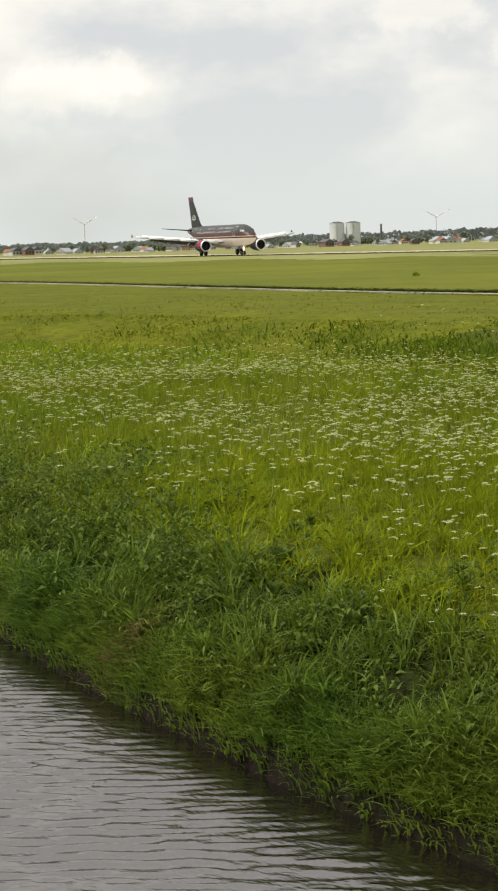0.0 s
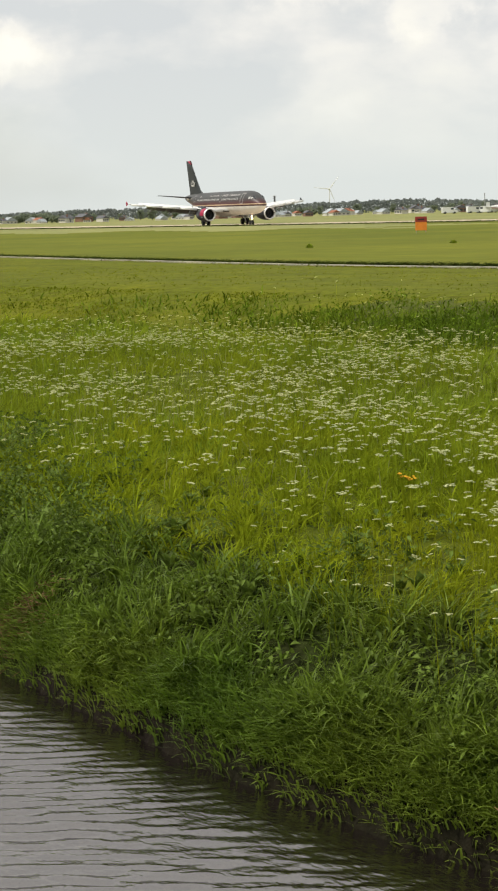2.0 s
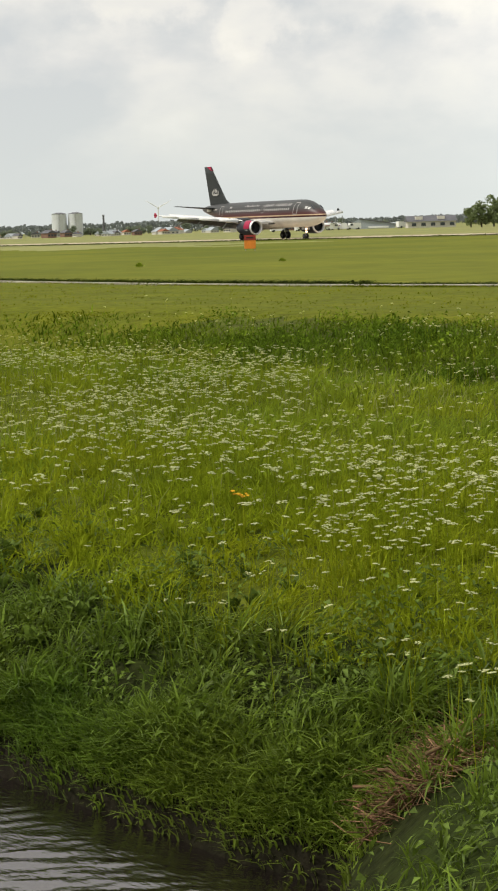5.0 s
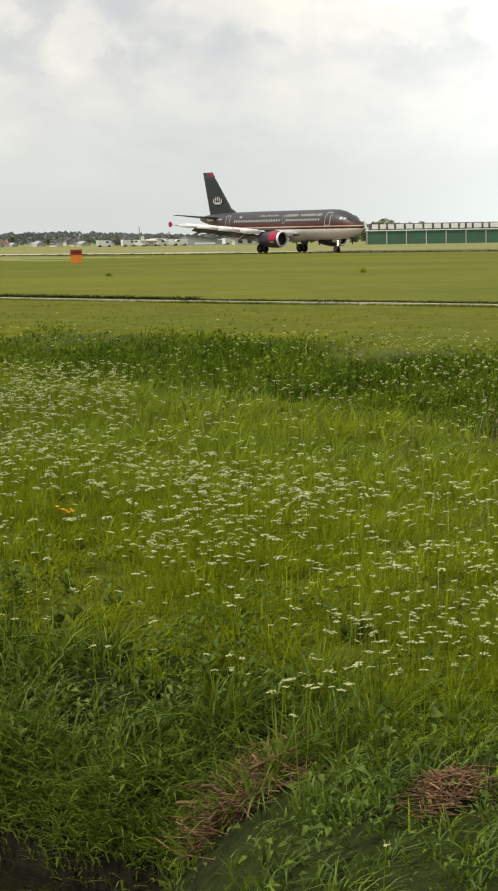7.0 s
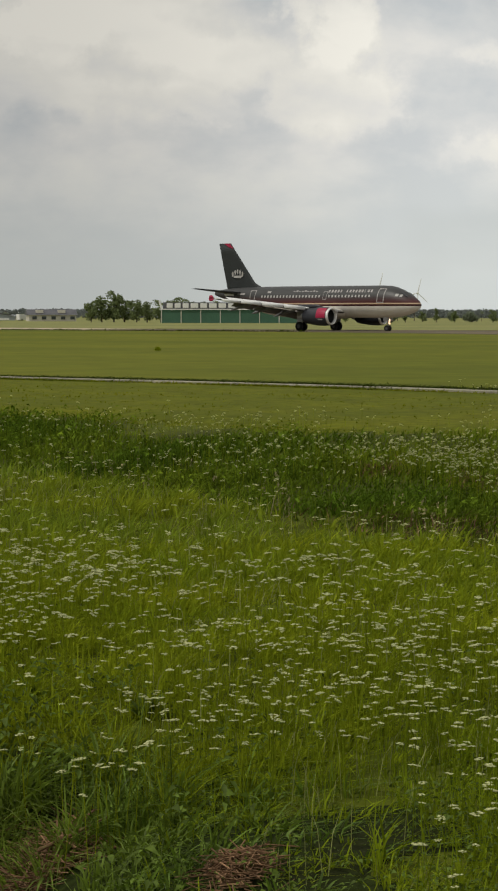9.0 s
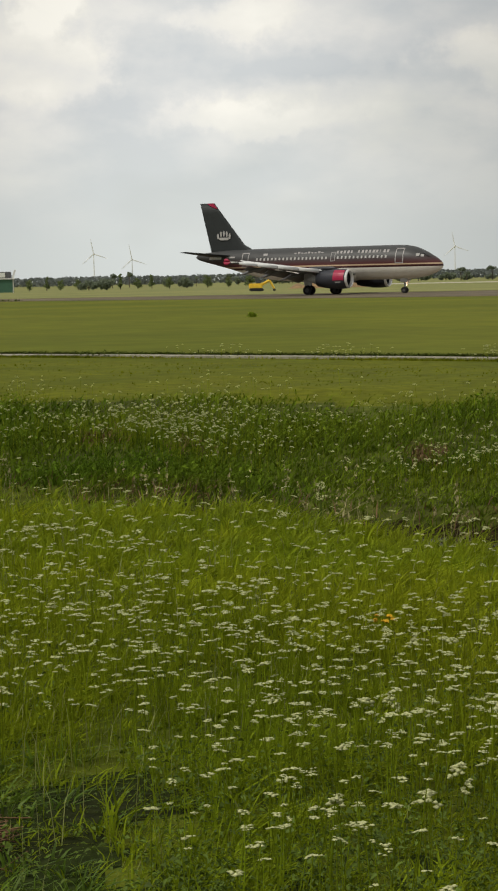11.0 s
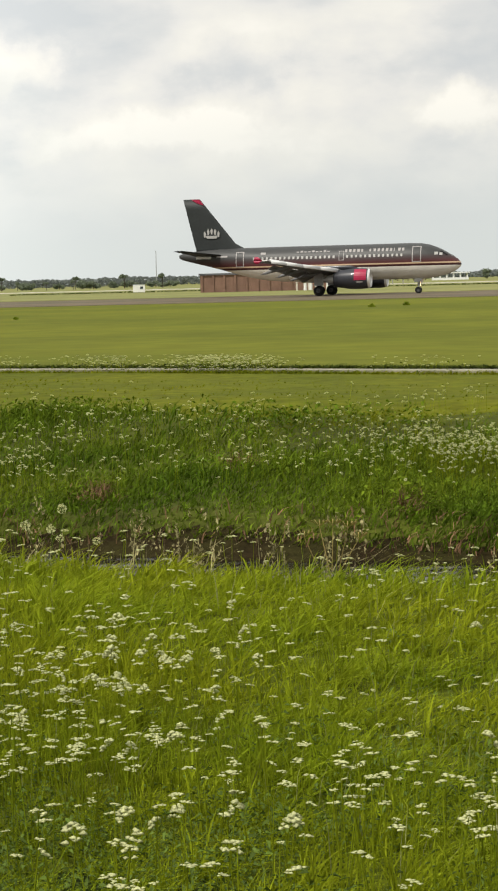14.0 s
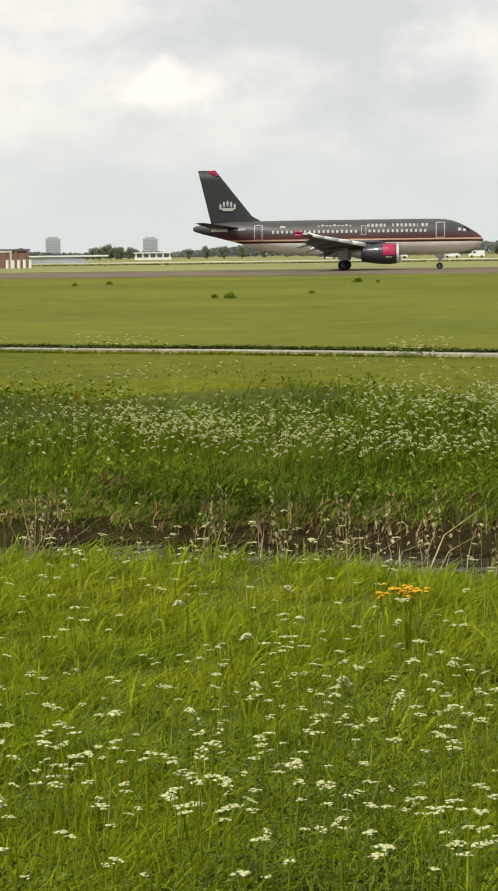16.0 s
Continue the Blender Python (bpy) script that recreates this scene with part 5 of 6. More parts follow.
def make_tree(kind, seed, leaf):
    g = random.Random(seed)
    tree = thing("tree", pose(0, -200 - seed * 15, 0), "leafy green tree at the airfield edge", "tree")
    bm = bmesh.new()
    if kind == "round":
        h = 8.0
        cs = [(g.uniform(-1.9, 1.9), g.uniform(-1.5, 1.5), 1.3 + 5.3 * (i + g.uniform(0, 1)) / 13) for i in range(13)]
        rs = [g.uniform(1.0, 1.7) for _ in cs]
        top = 4.5
    elif kind == "poplar":
        h = 9.0
        cs = [(g.uniform(-0.7, 0.7), g.uniform(-0.6, 0.6), 2.2 + i * 0.75) for i in range(9)]
        rs = [1.25 - 0.08 * i + g.uniform(-0.15, 0.15) for i in range(9)]
        top = 7.0
    elif kind == "umbrella":
        cs = [(g.uniform(-1.7, 1.7), g.uniform(-1.2, 1.2), g.uniform(5.2, 6.4)) for _ in range(8)]
        rs = [g.uniform(0.6, 1.0) for _ in cs]
        top = 5.4
    else:
        cs = [(g.uniform(-3.5, 3.5), g.uniform(-1.2, 1.2), g.uniform(0.7, 2.4)) for _ in range(12)]
        rs = [g.uniform(0.8, 1.35) for _ in cs]
        top = 1.5
    rod(bm, (0, 0, -0.3), (g.uniform(-0.2, 0.2), 0, top), 0.24, 0.09, 8)
    for c in cs[::2]:
        rod(bm, (0, 0, min(top * 0.6, c[2] * 0.6)), (c[0] * 0.8, c[1] * 0.8, c[2]), 0.09, 0.03, 6)
    part("trunk", bm, M_BARK, tree)
    V, F = leaf_cloud(cs, rs, 900 if kind != "umbrella" else 500, 0.31, seed)
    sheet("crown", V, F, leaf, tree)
    return tree


def plant_trees():
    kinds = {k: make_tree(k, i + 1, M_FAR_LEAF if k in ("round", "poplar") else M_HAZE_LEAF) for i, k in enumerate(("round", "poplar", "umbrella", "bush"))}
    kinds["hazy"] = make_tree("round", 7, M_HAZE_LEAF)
    base = {"round": 8.0, "hazy": 8.0, "poplar": 9.0, "umbrella": 7.0, "bush": 3.4}
    g = random.Random(5)
    rows = []

    def put(kind, az, r, height, label=""):
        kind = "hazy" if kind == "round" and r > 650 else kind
        rows.append((kind, az, r, height, label))

    # screen of trees round the green shed
    for az, h, k in ((-35.1, 7.4, "round"), (-34.8, 9.4, "round"), (-34.45, 10.0, "round"), (-34.15, 9.0, "round"), (-33.8, 7.6, "round"), (-33.5, 7.2, "round"), (-33.1, 7.9, "round"), (-32.75, 8.0, "round"), (-32.3, 7.8, "round"), (-31.9, 7.6, "round"), (-31.4, 7.2, "round"), (-30.9, 6.6, "round")):
        put(k, az, 520 + g.uniform(-6, 20), h)
    for az, h, k in ((-28.7, 5.4, "round"), (-28.2, 6.6, "poplar"), (-27.8, 5.2, "round"), (-27.3, 5.6, "round"), (-27.0, 4.6, "bush"), (-26.5, 5.0, "bush"), (-26.1, 7.0, "poplar"), (-25.6, 5.6, "round"), (-25.2, 6.8, "poplar"), (-24.7, 5.4, "round"), (-24.2, 5.0, "bush"), (-23.6, 6.4, "round"), (-23.0, 5.2, "round"), (-22.4, 6.2, "round")):
        put(k, az, 540 + g.uniform(-8, 30), h * 0.72)
    for az in (-26.4, -25.9, -24.9, -24.75, -23.9, -22.9, -22.75, -22.2, -19.3, -18.75, -18.6, -17.6, -16.4, -16.2, -15.4, -14.95, -14.2, -13.5, -13.35, -12.4, -11.9, -6.4, -10.9):
        put(g.choice(["umbrella", "umbrella", "round"]), az + g.uniform(-0.08, 0.08), 690 + g.uniform(-15, 60), g.uniform(3.4, 6.4))
    for az in np.arange(-21.6, -10.5, 0.55):
        put("bush", az + g.uniform(-0.2, 0.2), 760 + g.uniform(-20, 30), g.uniform(2.6, 4.4))
    for az in np.arange(-59, -36, 0.45):
        put(g.choice(["round", "round", "bush", "round"]), az + g.uniform(-0.15, 0.15), g.uniform(790, 1010), g.uniform(3.0, 6.4))
    for az, h in ((-9.2, 5.2), (-8.7, 6.0), (-8.2, 6.4), (-7.7, 5.4), (-6.5, 4.6), (-6.2, 5.4), (-5.9, 4.4), (-4.55, 6.0), (-4.35, 8.2), (-4.15, 9.4), (-4.0, 10.4), (-3.85, 10.8), (-3.7, 10.4), (-3.55, 9.6), (-3.35, 9.0), (-3.15, 8.2), (-2.95, 6.6), (-1.6, 7.2), (-1.1, 9.2), (-0.6, 9.6), (-0.1, 9.0), (0.5, 8.2), (1.2, 7.0)):
        put("round", az, 800 + g.uniform(-20, 30), h * 0.75)
    for az in np.arange(1.8, 12.5, 0.5):
        put(g.choice(["round", "bush"]), az + g.uniform(-0.2, 0.2), 1000 + g.uniform(-30, 40), g.uniform(4.6, 7.0))
    first = set()
    for kind, az, r, height, label in rows:
        k = 0.84 * height / base[kind]
        if kind not in first:
            ob = kinds[kind]
            first.add(kind)
            ob.matrix_basis = stand(az, r, 0, g.uniform(0, 360)) @ Matrix.Diagonal((k, k, k, 1))
        else:
            ob = copy_thing(kinds[kind], Matrix())
            ob.matrix_basis = stand(az, r, 0, g.uniform(0, 360)) @ Matrix.Diagonal((k * g.uniform(0.85, 1.25), k, k * g.uniform(0.92, 1.08), 1))
        ob["group"] = "trees at the airfield edge"


plant_trees()


def far_wood():
    g = np.random.default_rng(3)
    n = 60000
    az = g.uniform(-63, 15, n)
    top = np.interp(az, [-63, -55, -52, -48, -46, -42, -40, -38, -33, -26, -20, -15, -10, -7, -5, -2, 0, 5, 15], [0.15, 0.17, 0.19, 0.23, 0.22, 0.29, 0.20, 0.14, 0.17, 0.16, 0.15, 0.14, 0.15, 0.15, 0.06, 0.06, 0.25, 0.27, 0.25])
    r = 1200.0
    wave = 0.84 + 0.10 * np.sin(az * 7.3 + 2 * np.sin(az * 2.9)) * np.sin(az * 3.1) + 0.10 * np.abs(np.sin(az * 19 + np.sin(az * 5.3)))
    h = (2.2 + r * np.tan(np.radians(top))) * wave
    z = h * g.uniform(0, 1, n) ** 0.7
    rr = r + g.uniform(0, 40, n)
    x, y = at(az, rr)
    p = np.stack([x, y, z], 1)
    s = g.uniform(0.5, 1.0, n)[:, None]
    a = g.normal(size=(n, 3))
    a /= np.linalg.norm(a, axis=1)[:, None]
    b = np.cross(a, g.normal(size=(n, 3)))
    b /= np.linalg.norm(b, axis=1)[:, None]
    V = np.stack([p - a * s, p - b * s, p + a * s, p + b * s], 1)
    tagged(sheet("far_wood", V, np.arange(n * 4).reshape(-1, 4), M_FAR_WOOD), "distant belt of woodland along the horizon, greyed with haze in its colour", "woodland", kind="stuff")


far_wood()


def make_house(wall, roof, w, h, d, label, chimney=True):
    ho = thing("house", Matrix(), label, "house")
    bm = bmesh.new()
    box(bm, -w / 2, w / 2, 0, d, -0.3, h)
    part("wall", bm, wall, ho)
    bm = bmesh.new()
    rise = w * 0.32
    loft(bm, [[(-w / 2 - 0.4, y, h), (w / 2 + 0.4, y, h), (0, y, h + rise)] for y in (-0.4, d + 0.4)], smooth=False)
    bmesh.ops.recalc_face_normals(bm, faces=bm.faces)
    rf = part("roof", bm, roof, ho)
    if chimney:
        bm = bmesh.new()
        box(bm, w * 0.18, w * 0.18 + 0.7, d * 0.4, d * 0.4 + 0.7, h, h + rise + 0.5)
        part("chimney", bm, M_BRICKWALL, rf)
    for i in range(3):
        bm = bmesh.new()
        x = -w / 2 + w * (i + 0.5) / 3
        box(bm, x - 0.6, x + 0.6, -0.05, 0.05, h * 0.35, h * 0.75)
        part("window", bm, M_WINDOW, ho)
    return ho


def build_houses():
    g = random.Random(9)
    protos = [make_house(M_RENDER, M_BRICKRED, 6, 2.4, 6, "pale house with a red tiled roof"), make_house(M_RENDER, M_ROOFGREY, 5.5, 2.2, 6, "white house with a dark roof"),
              make_house(M_BRICKWALL, M_ROOFGREY, 5.5, 2.6, 6, "brown brick house with a grey roof"), make_house(M_RENDER, M_SHED, 8, 1.6, 7, "low white shed with a pale roof", False)]
    spots = []
    for az in np.arange(-58.0, -49.5, 0.3):
        spots.append((az + g.uniform(-0.2, 0.2), 830 + g.uniform(-60, 40)))
    for az in np.arange(-49.0, -36.2, 0.3):
        spots.append((az + g.uniform(-0.2, 0.2), 820 + g.uniform(-60, 40)))
    used = set()
    for az, r in spots:
        i = g.choice([0, 1, 1, 2, 3, 3])
        q = g.uniform(0.55, 1.0)
        m = stand(az + g.uniform(-0.2, 0.2), r, 0, g.uniform(-50, 50)) @ Matrix.Diagonal((q * g.uniform(0.8, 1.3), q, q, 1))
        if i in used:
            ob = copy_thing(protos[i], m)
        else:
            ob = protos[i]
            ob.matrix_basis = m
            used.add(i)
        ob["group"] = "houses along the horizon"
    for i, ob in enumerate(protos):
        if i not in used:
            ob.matrix_basis = stand(-44 - i, 735, 0)


build_houses()


def silo(az):
    s = thing("silo", stand(az, 1000), "tall pale grey concrete storage silo", "silo", "pair of silos")
    bm = bmesh.new()
    rod(bm, (0, 0, -0.3), (0, 0, 11.0), 3.7, 3.7, 28)
    part("shell", bm, M_SILO, s)
    bm = bmesh.new()
    rod(bm, (0, 0, 11.0), (0, 0, 11.7), 3.8, 1.2, 28)
    part("cap", bm, M_ROOFGREY, s)
    bm = bmesh.new()
    for x in (-0.25, 0.25):
        rod(bm, (x, -3.85, 0), (x, -3.85, 11.2), 0.05, 0.05, 6)
    for i in range(22):
        rod(bm, (-0.25, -3.85, 0.5 * i), (0.25, -3.85, 0.5 * i), 0.03, 0.03, 5)
    part("ladder", bm, M_STEEL, s)
    return s


silo(-46.83)
silo(-46.37)


def mast(name, az, r, h, rad, label, category, m):
    t = thing(name, stand(az, r), label, category)
    bm = bmesh.new()
    rod(bm, (0, 0, -0.3), (0, 0, h), rad, rad * 0.75, 10)
    part("shaft", bm, m, t)
    bm = bmesh.new()
    rod(bm, (0, 0, h - 0.35), (0, 0, h), rad * 1.2, rad * 1.2, 10)
    part("collar", bm, M_STEEL, t)
    return t


mast("chimney", -45.57, 1000, 10.0, 0.6, "slim dark factory chimney", "chimney", M_ROOFGREY)
for a, h in ((-39.6, 6.6), (-38.95, 4.6), (-38.75, 4.8)):
    mast("light_pole", a, 700, h, 0.16, "thin grey lighting pole", "pole", M_STEEL)
mast("light_pole", -11.05, 900, 16.0, 0.18, "thin red and grey radio mast", "pole", M_STEEL)


def slant_hangar():
    t = thing("hangar", stand(-37.85, 690), "grey hangar with a sloping dark roof and a bright streak", "hangar")
    bm = bmesh.new()
    loft(bm, [[(-7.5, y, -0.2), (7.0, y, -0.2), (7.0, y, 1.4), (-5.0, y, 3.4), (-7.5, y, 2.2)] for y in (0, 14)], smooth=False)
    bmesh.ops.recalc_face_normals(bm, faces=bm.faces)
    part("shell", bm, M_SHED, t)
    bm = bmesh.new()
    loft(bm, [[(-5.2, y, 3.42), (7.3, y, 1.42), (7.3, y, 1.62), (-5.2, y, 3.62)] for y in (-0.4, 14.4)], smooth=False)
    bmesh.ops.recalc_face_normals(bm, faces=bm.faces)
    part("roof", bm, M_ROOFGREY, t)
    bm = bmesh.new()
    box(bm, -2, 5, -0.08, -0.02, 0.2, 0.8)
    part("door_band", bm, M_WHITE, t, "white band over the doors")


slant_hangar()


def taxi_sign():
    t = thing("taxiway_sign", stand(-41.41, 176), "orange taxiway board with a dark red top on short legs", "sign")
    bm = bmesh.new()
    box(bm, -0.5, 0.5, -0.12, 0.12, 0.18, 0.92, 0.02)
    part("panel", bm, M_ORANGE, t)
    bm = bmesh.new()
    box(bm, -0.52, 0.52, -0.14, 0.14, 0.925, 1.38, 0.02)
    part("top_panel", bm, M_DARKRED, t, "dark red top panel")
    bm = bmesh.new()
    box(bm, -0.3, 0.3, -0.15, -0.142, 1.08, 1.2)
    part("mark", bm, M_FAN, t, "black unreadable mark")
    for x in (-0.4, 0.4):
        bm = bmesh.new()
        rod(bm, (x, 0, -0.1), (x, 0, 0.2), 0.035, 0.035, 8)
        part("leg", bm, M_STEEL, t)


taxi_sign()


def green_shed():
    r, w = 500.0, 34.8
    t = thing("shed", stand(-31.12, r), "long green shed with large white roof lettering", "shed")
    x0, x1 = -w / 2, w / 2
    bm = bmesh.new()
    box(bm, x0, x1, 0, 14, -0.2, 3.3)
    part("wall", bm, M_GREENWALL, t)
    bm = bmesh.new()
    box(bm, x0 - 0.3, x1 + 0.3, -0.3, 14.3, 3.304, 3.55)
    part("eaves_board", bm, M_WHITE, t, "white eaves board")
    bm = bmesh.new()
    box(bm, x0 + 0.6, x1 - 0.6, -0.04, 0.06, 3.554, 5.15)
    part("backing_board", bm, M_ROOFGREY, t, "dark board behind the lettering")
    bm = bmesh.new()
    loft(bm, [[(x, 0.2, 3.56), (x, 14.0, 3.56), (x, 7.0, 4.4)] for x in (x0, x1)], smooth=False)
    bmesh.ops.recalc_face_normals(bm, faces=bm.faces)
    part("roof", bm, M_SHED, t)
    n = 8
    for i in range(n):
        x = x0 + 0.2 + (w - 0.4) * i / (n - 1)
        bm = bmesh.new()
        box(bm, x - 0.1, x + 0.1, -0.14, -0.02, 0, 3.3)
        part("post", bm, M_RENDER, t)
    g = random.Random(2)
    x = x0 + 1.5
    while x < x1 - 3.0:
        lw = g.choice([1.5, 1.7, 1.9, 1.2])
        bm = bmesh.new()
        # each character is a plain bar
        box(bm, x, x + lw, -0.25, -0.05, 3.78, 4.95, 0.05)
        part("letter_block", bm, M_WHITE, t, "white unreadable roof letter")
        x += lw + 0.5
    for x, k in ((x0, 1), (x1, -1)):
        bm = bmesh.new()
        loft(bm, [[(x + k * 0.0, y, 3.56), (x + k * 0.5, y, 3.56), (x - k * 0.1, y, 5.6), (x - k * 0.6, y, 5.6)] for y in (-0.2, 0.1)], smooth=False)
        bmesh.ops.recalc_face_normals(bm, faces=bm.faces)
        part("end_board", bm, M_WHITE, t, "slanted white end board")


green_shed()
ROTORS = []


def turbine(az, hub_el, r=2500.0):
    h = EYE + r * math.tan(radians(hub_el))
    t = thing("wind_turbine", stand(az, r), "distant white three-bladed wind turbine", "wind turbine", "wind turbines")
    bm = bmesh.new()
    rod(bm, (0, 0, -0.5), (0, 0, h), 0.75, 0.4, 12)
    part("tower", bm, M_WHITE, t)
    bm = bmesh.new()
    box(bm, -1.2, 1.2, -3.0, 3.0, h - 1.2, h + 1.2, 0.3)
    part("nacelle", bm, M_WHITE, t)
    bm = bmesh.new()
    for k in range(3):
        a = 2 * math.pi * k / 3 + 0.5
        ca, sa = math.cos(a), math.sin(a)
        rings = []
        for q, c in ((0.8, 0.4), (4.0, 0.65), (12.0, 0.42), (19.0, 0.15)):
            rings.append([(ca * q - sa * u, d, sa * q + ca * u) for u, d in ((-c, 0), (0, -0.25), (c, 0), (0, 0.25))])
        loft(bm, rings, smooth=False)
    rod(bm, (0, -0.8, 0), (0, 0.6, 0), 0.5, 1.1, 12)
    bmesh.ops.recalc_face_normals(bm, faces=bm.faces)
    ro = part("rotor", bm, M_WHITE, t)
    ro.location = (0, -3.8, h)
    ROTORS.append((ro, h))


for a, e in ((-26.84, 0.80), (-25.75, 0.62), (-16.52, 0.80), (-54.04, 0.68), (-44.0, 0.60)):
    turbine(a, e)


def parked_aircraft():
    t = thing("light_aircraft", stand(-39.1, 640, 0, 25), "small white parked aircraft with a faded red stripe", "aircraft")
    bm = bmesh.new()
    loft(bm, [[(x, q * math.cos(a), 1.5 + 0.25 * (x < -3) + q * 1.1 * math.sin(a)) for a in [2 * math.pi * i / 14 for i in range(14)]] for x, q in ((4.2, 0.15), (3.6, 0.5), (1.8, 0.8), (-0.5, 0.8), (-3.2, 0.45), (-5.6, 0.15))])
    bmesh.ops.recalc_face_normals(bm, faces=bm.faces)
    body = part("fuselage", bm, M_WHITE, t)
    bm = bmesh.new()
    box(bm, -4.2, 3.0, -0.84, -0.8, 1.35, 1.55)
    part("stripe", bm, M_DARKRED, body, "faded red stripe")
    bm = bmesh.new()
    box(bm, 0.6, 2.0, -0.82, 0.82, 1.85, 2.25, 0.1)
    part("canopy", bm, M_WINDOW, body)
    bm = bmesh.new()
    box(bm, -0.4, 1.3, -5.4, 5.4, 2.26, 2.42, 0.05)
    part("wing", bm, M_WHITE, t)
    bm = bmesh.new()
    loft(bm, [[(-4.4 - u, v, z) for u, v in ((0, 0), (0.6, 0.06), (1.3, 0), (0.6, -0.06))] for z in (1.7, 3.3)], smooth=False)
    bmesh.ops.recalc_face_normals(bm, faces=bm.faces)
    part("fin", bm, M_WHITE, t)
    bm = bmesh.new()
    box(bm, -5.7, -4.7, -1.7, 1.7, 1.85, 1.93)
    part("tailplane", bm, M_WHITE, t)
    for x, y in ((2.9, 0), (0.2, -1.1), (0.2, 1.1)):
        bm = bmesh.new()
        rod(bm, (x, y - 0.09, 0.28), (x, y + 0.09, 0.28), 0.28, 0.28, 14)
        part("wheel", bm, M_TYRE, t)
        bm = bmesh.new()
        rod(bm, (x, y, 0.28), (x, y * 0.5, 1.1), 0.05, 0.06, 6)
        part("gear_leg", bm, M_STEEL, t)


parked_aircraft()


def club_house():
    t = thing("house", stand(-36.2, 630, 0, 8), "low pale club house with a dark grey roof", "house")
    bm = bmesh.new()
    box(bm, -7.5, 7.5, 0, 7, -0.2, 1.9)
    part("wall", bm, M_RENDER, t)
    bm = bmesh.new()
    loft(bm, [[(x, -0.5, 1.904), (x, 7.5, 1.904), (x, 3.5, 3.7)] for x in (-7.9, 7.9)], smooth=False)
    bmesh.ops.recalc_face_normals(bm, faces=bm.faces)
    roof = part("roof", bm, M_ROOFGREY, t)
    for x in (-4.0, 3.0):
        bm = bmesh.new()
        box(bm, x - 1.1, x + 1.1, 0.4, 3.2, 2.5, 3.5)
        part("dormer", bm, M_RENDER, roof)
    for i in range(5):
        bm = bmesh.new()
        box(bm, -6.4 + i * 3.0, -5.0 + i * 3.0, -0.06, -0.01, 0.5, 1.5)
        part("window", bm, M_WINDOW, t)


club_house()


def soil_mound():
    g = np.random.default_rng(4)
    n, k = 60, 22
    u = np.linspace(-1, 1, n)[:, None]
    v = np.linspace(-1, 1, k)[None]
    ridge = 0.55 + 0.3 * np.sin(u * 5.1 + 0.6) * np.cos(u * 2.2) + 0.18 * np.sin(u * 13)
    z = 2.5 * np.clip(1 - u ** 4, 0, 1) * np.clip(1 - v ** 2, 0, 1) ** 0.8 * ridge + g.normal(0, 0.05, (n, k))
    V = np.stack([9.0 * u + 0 * v, 3.5 * v + 0 * u, z - 0.1], -1)
    idx = np.arange(n * k).reshape(n, k)
    q = np.stack([idx[:-1, :-1], idx[1:, :-1], idx[1:, 1:], idx[:-1, 1:]], -1).reshape(-1, 4)
    ob = sheet("soil_mound", V.reshape(-1, 3), q, M_SOIL, smooth=True)
    ob.matrix_world = stand(-20.05, 410)
    tagged(ob, "long heap of freshly dug orange-brown soil", "soil heap")


soil_mound()


def digger():
    t = thing("excavator", stand(-22.2, 335), "small yellow excavator with its boom lowered", "excavator")
    for y in (-0.8, 0.8):
        bm = bmesh.new()
        box(bm, -1.2, 1.2, y - 0.22, y + 0.22, 0.0, 0.55, 0.15)
        part("track", bm, M_FAN, t, "black rubber track")
    bm = bmesh.new()
    box(bm, -1.3, 1.0, -0.85, 0.85, 0.56, 1.35, 0.1)
    part("body", bm, M_DIGGER, t)
    bm = bmesh.new()
    box(bm, -0.1, 0.8, -0.8, 0.1, 1.355, 2.0, 0.08)
    part("cab", bm, M_WINDOW, t)
    bm = bmesh.new()
    rod(bm, (0.8, 0.4, 1.1), (2.2, 0.4, 1.85), 0.24, 0.2, 8)
    rod(bm, (2.2, 0.4, 1.85), (3.0, 0.4, 0.4), 0.2, 0.14, 8)
    part("boom", bm, M_DIGGER, t)
    bm = bmesh.new()
    box(bm, 2.75, 3.2, 0.1, 0.7, 0.05, 0.45, 0.06)
    part("bucket", bm, M_FAN, t)


digger()


def site_cabin():
    t = thing("cabin", stand(-11.56, 400), "small white portable cabin on the grass", "cabin")
    bm = bmesh.new()
    box(bm, -1.2, 1.2, 0, 2.2, 0.1, 1.6, 0.04)
    part("body", bm, M_WHITE, t)
    bm = bmesh.new()
    box(bm, -1.25, 1.25, -0.05, 2.25, 1.604, 1.7)
    part("roof", bm, M_SHED, t)
    bm = bmesh.new()
    box(bm, 0.2, 0.8, -0.03, 0.03, 0.75, 1.25)
    part("window", bm, M_WINDOW, t)
    for x in (-1, 1):
        bm = bmesh.new()
        box(bm, x - 0.1, x + 0.1, 0.1, 2.1, -0.1, 0.1)
        part("skid", bm, M_STEEL, t)


site_cabin()


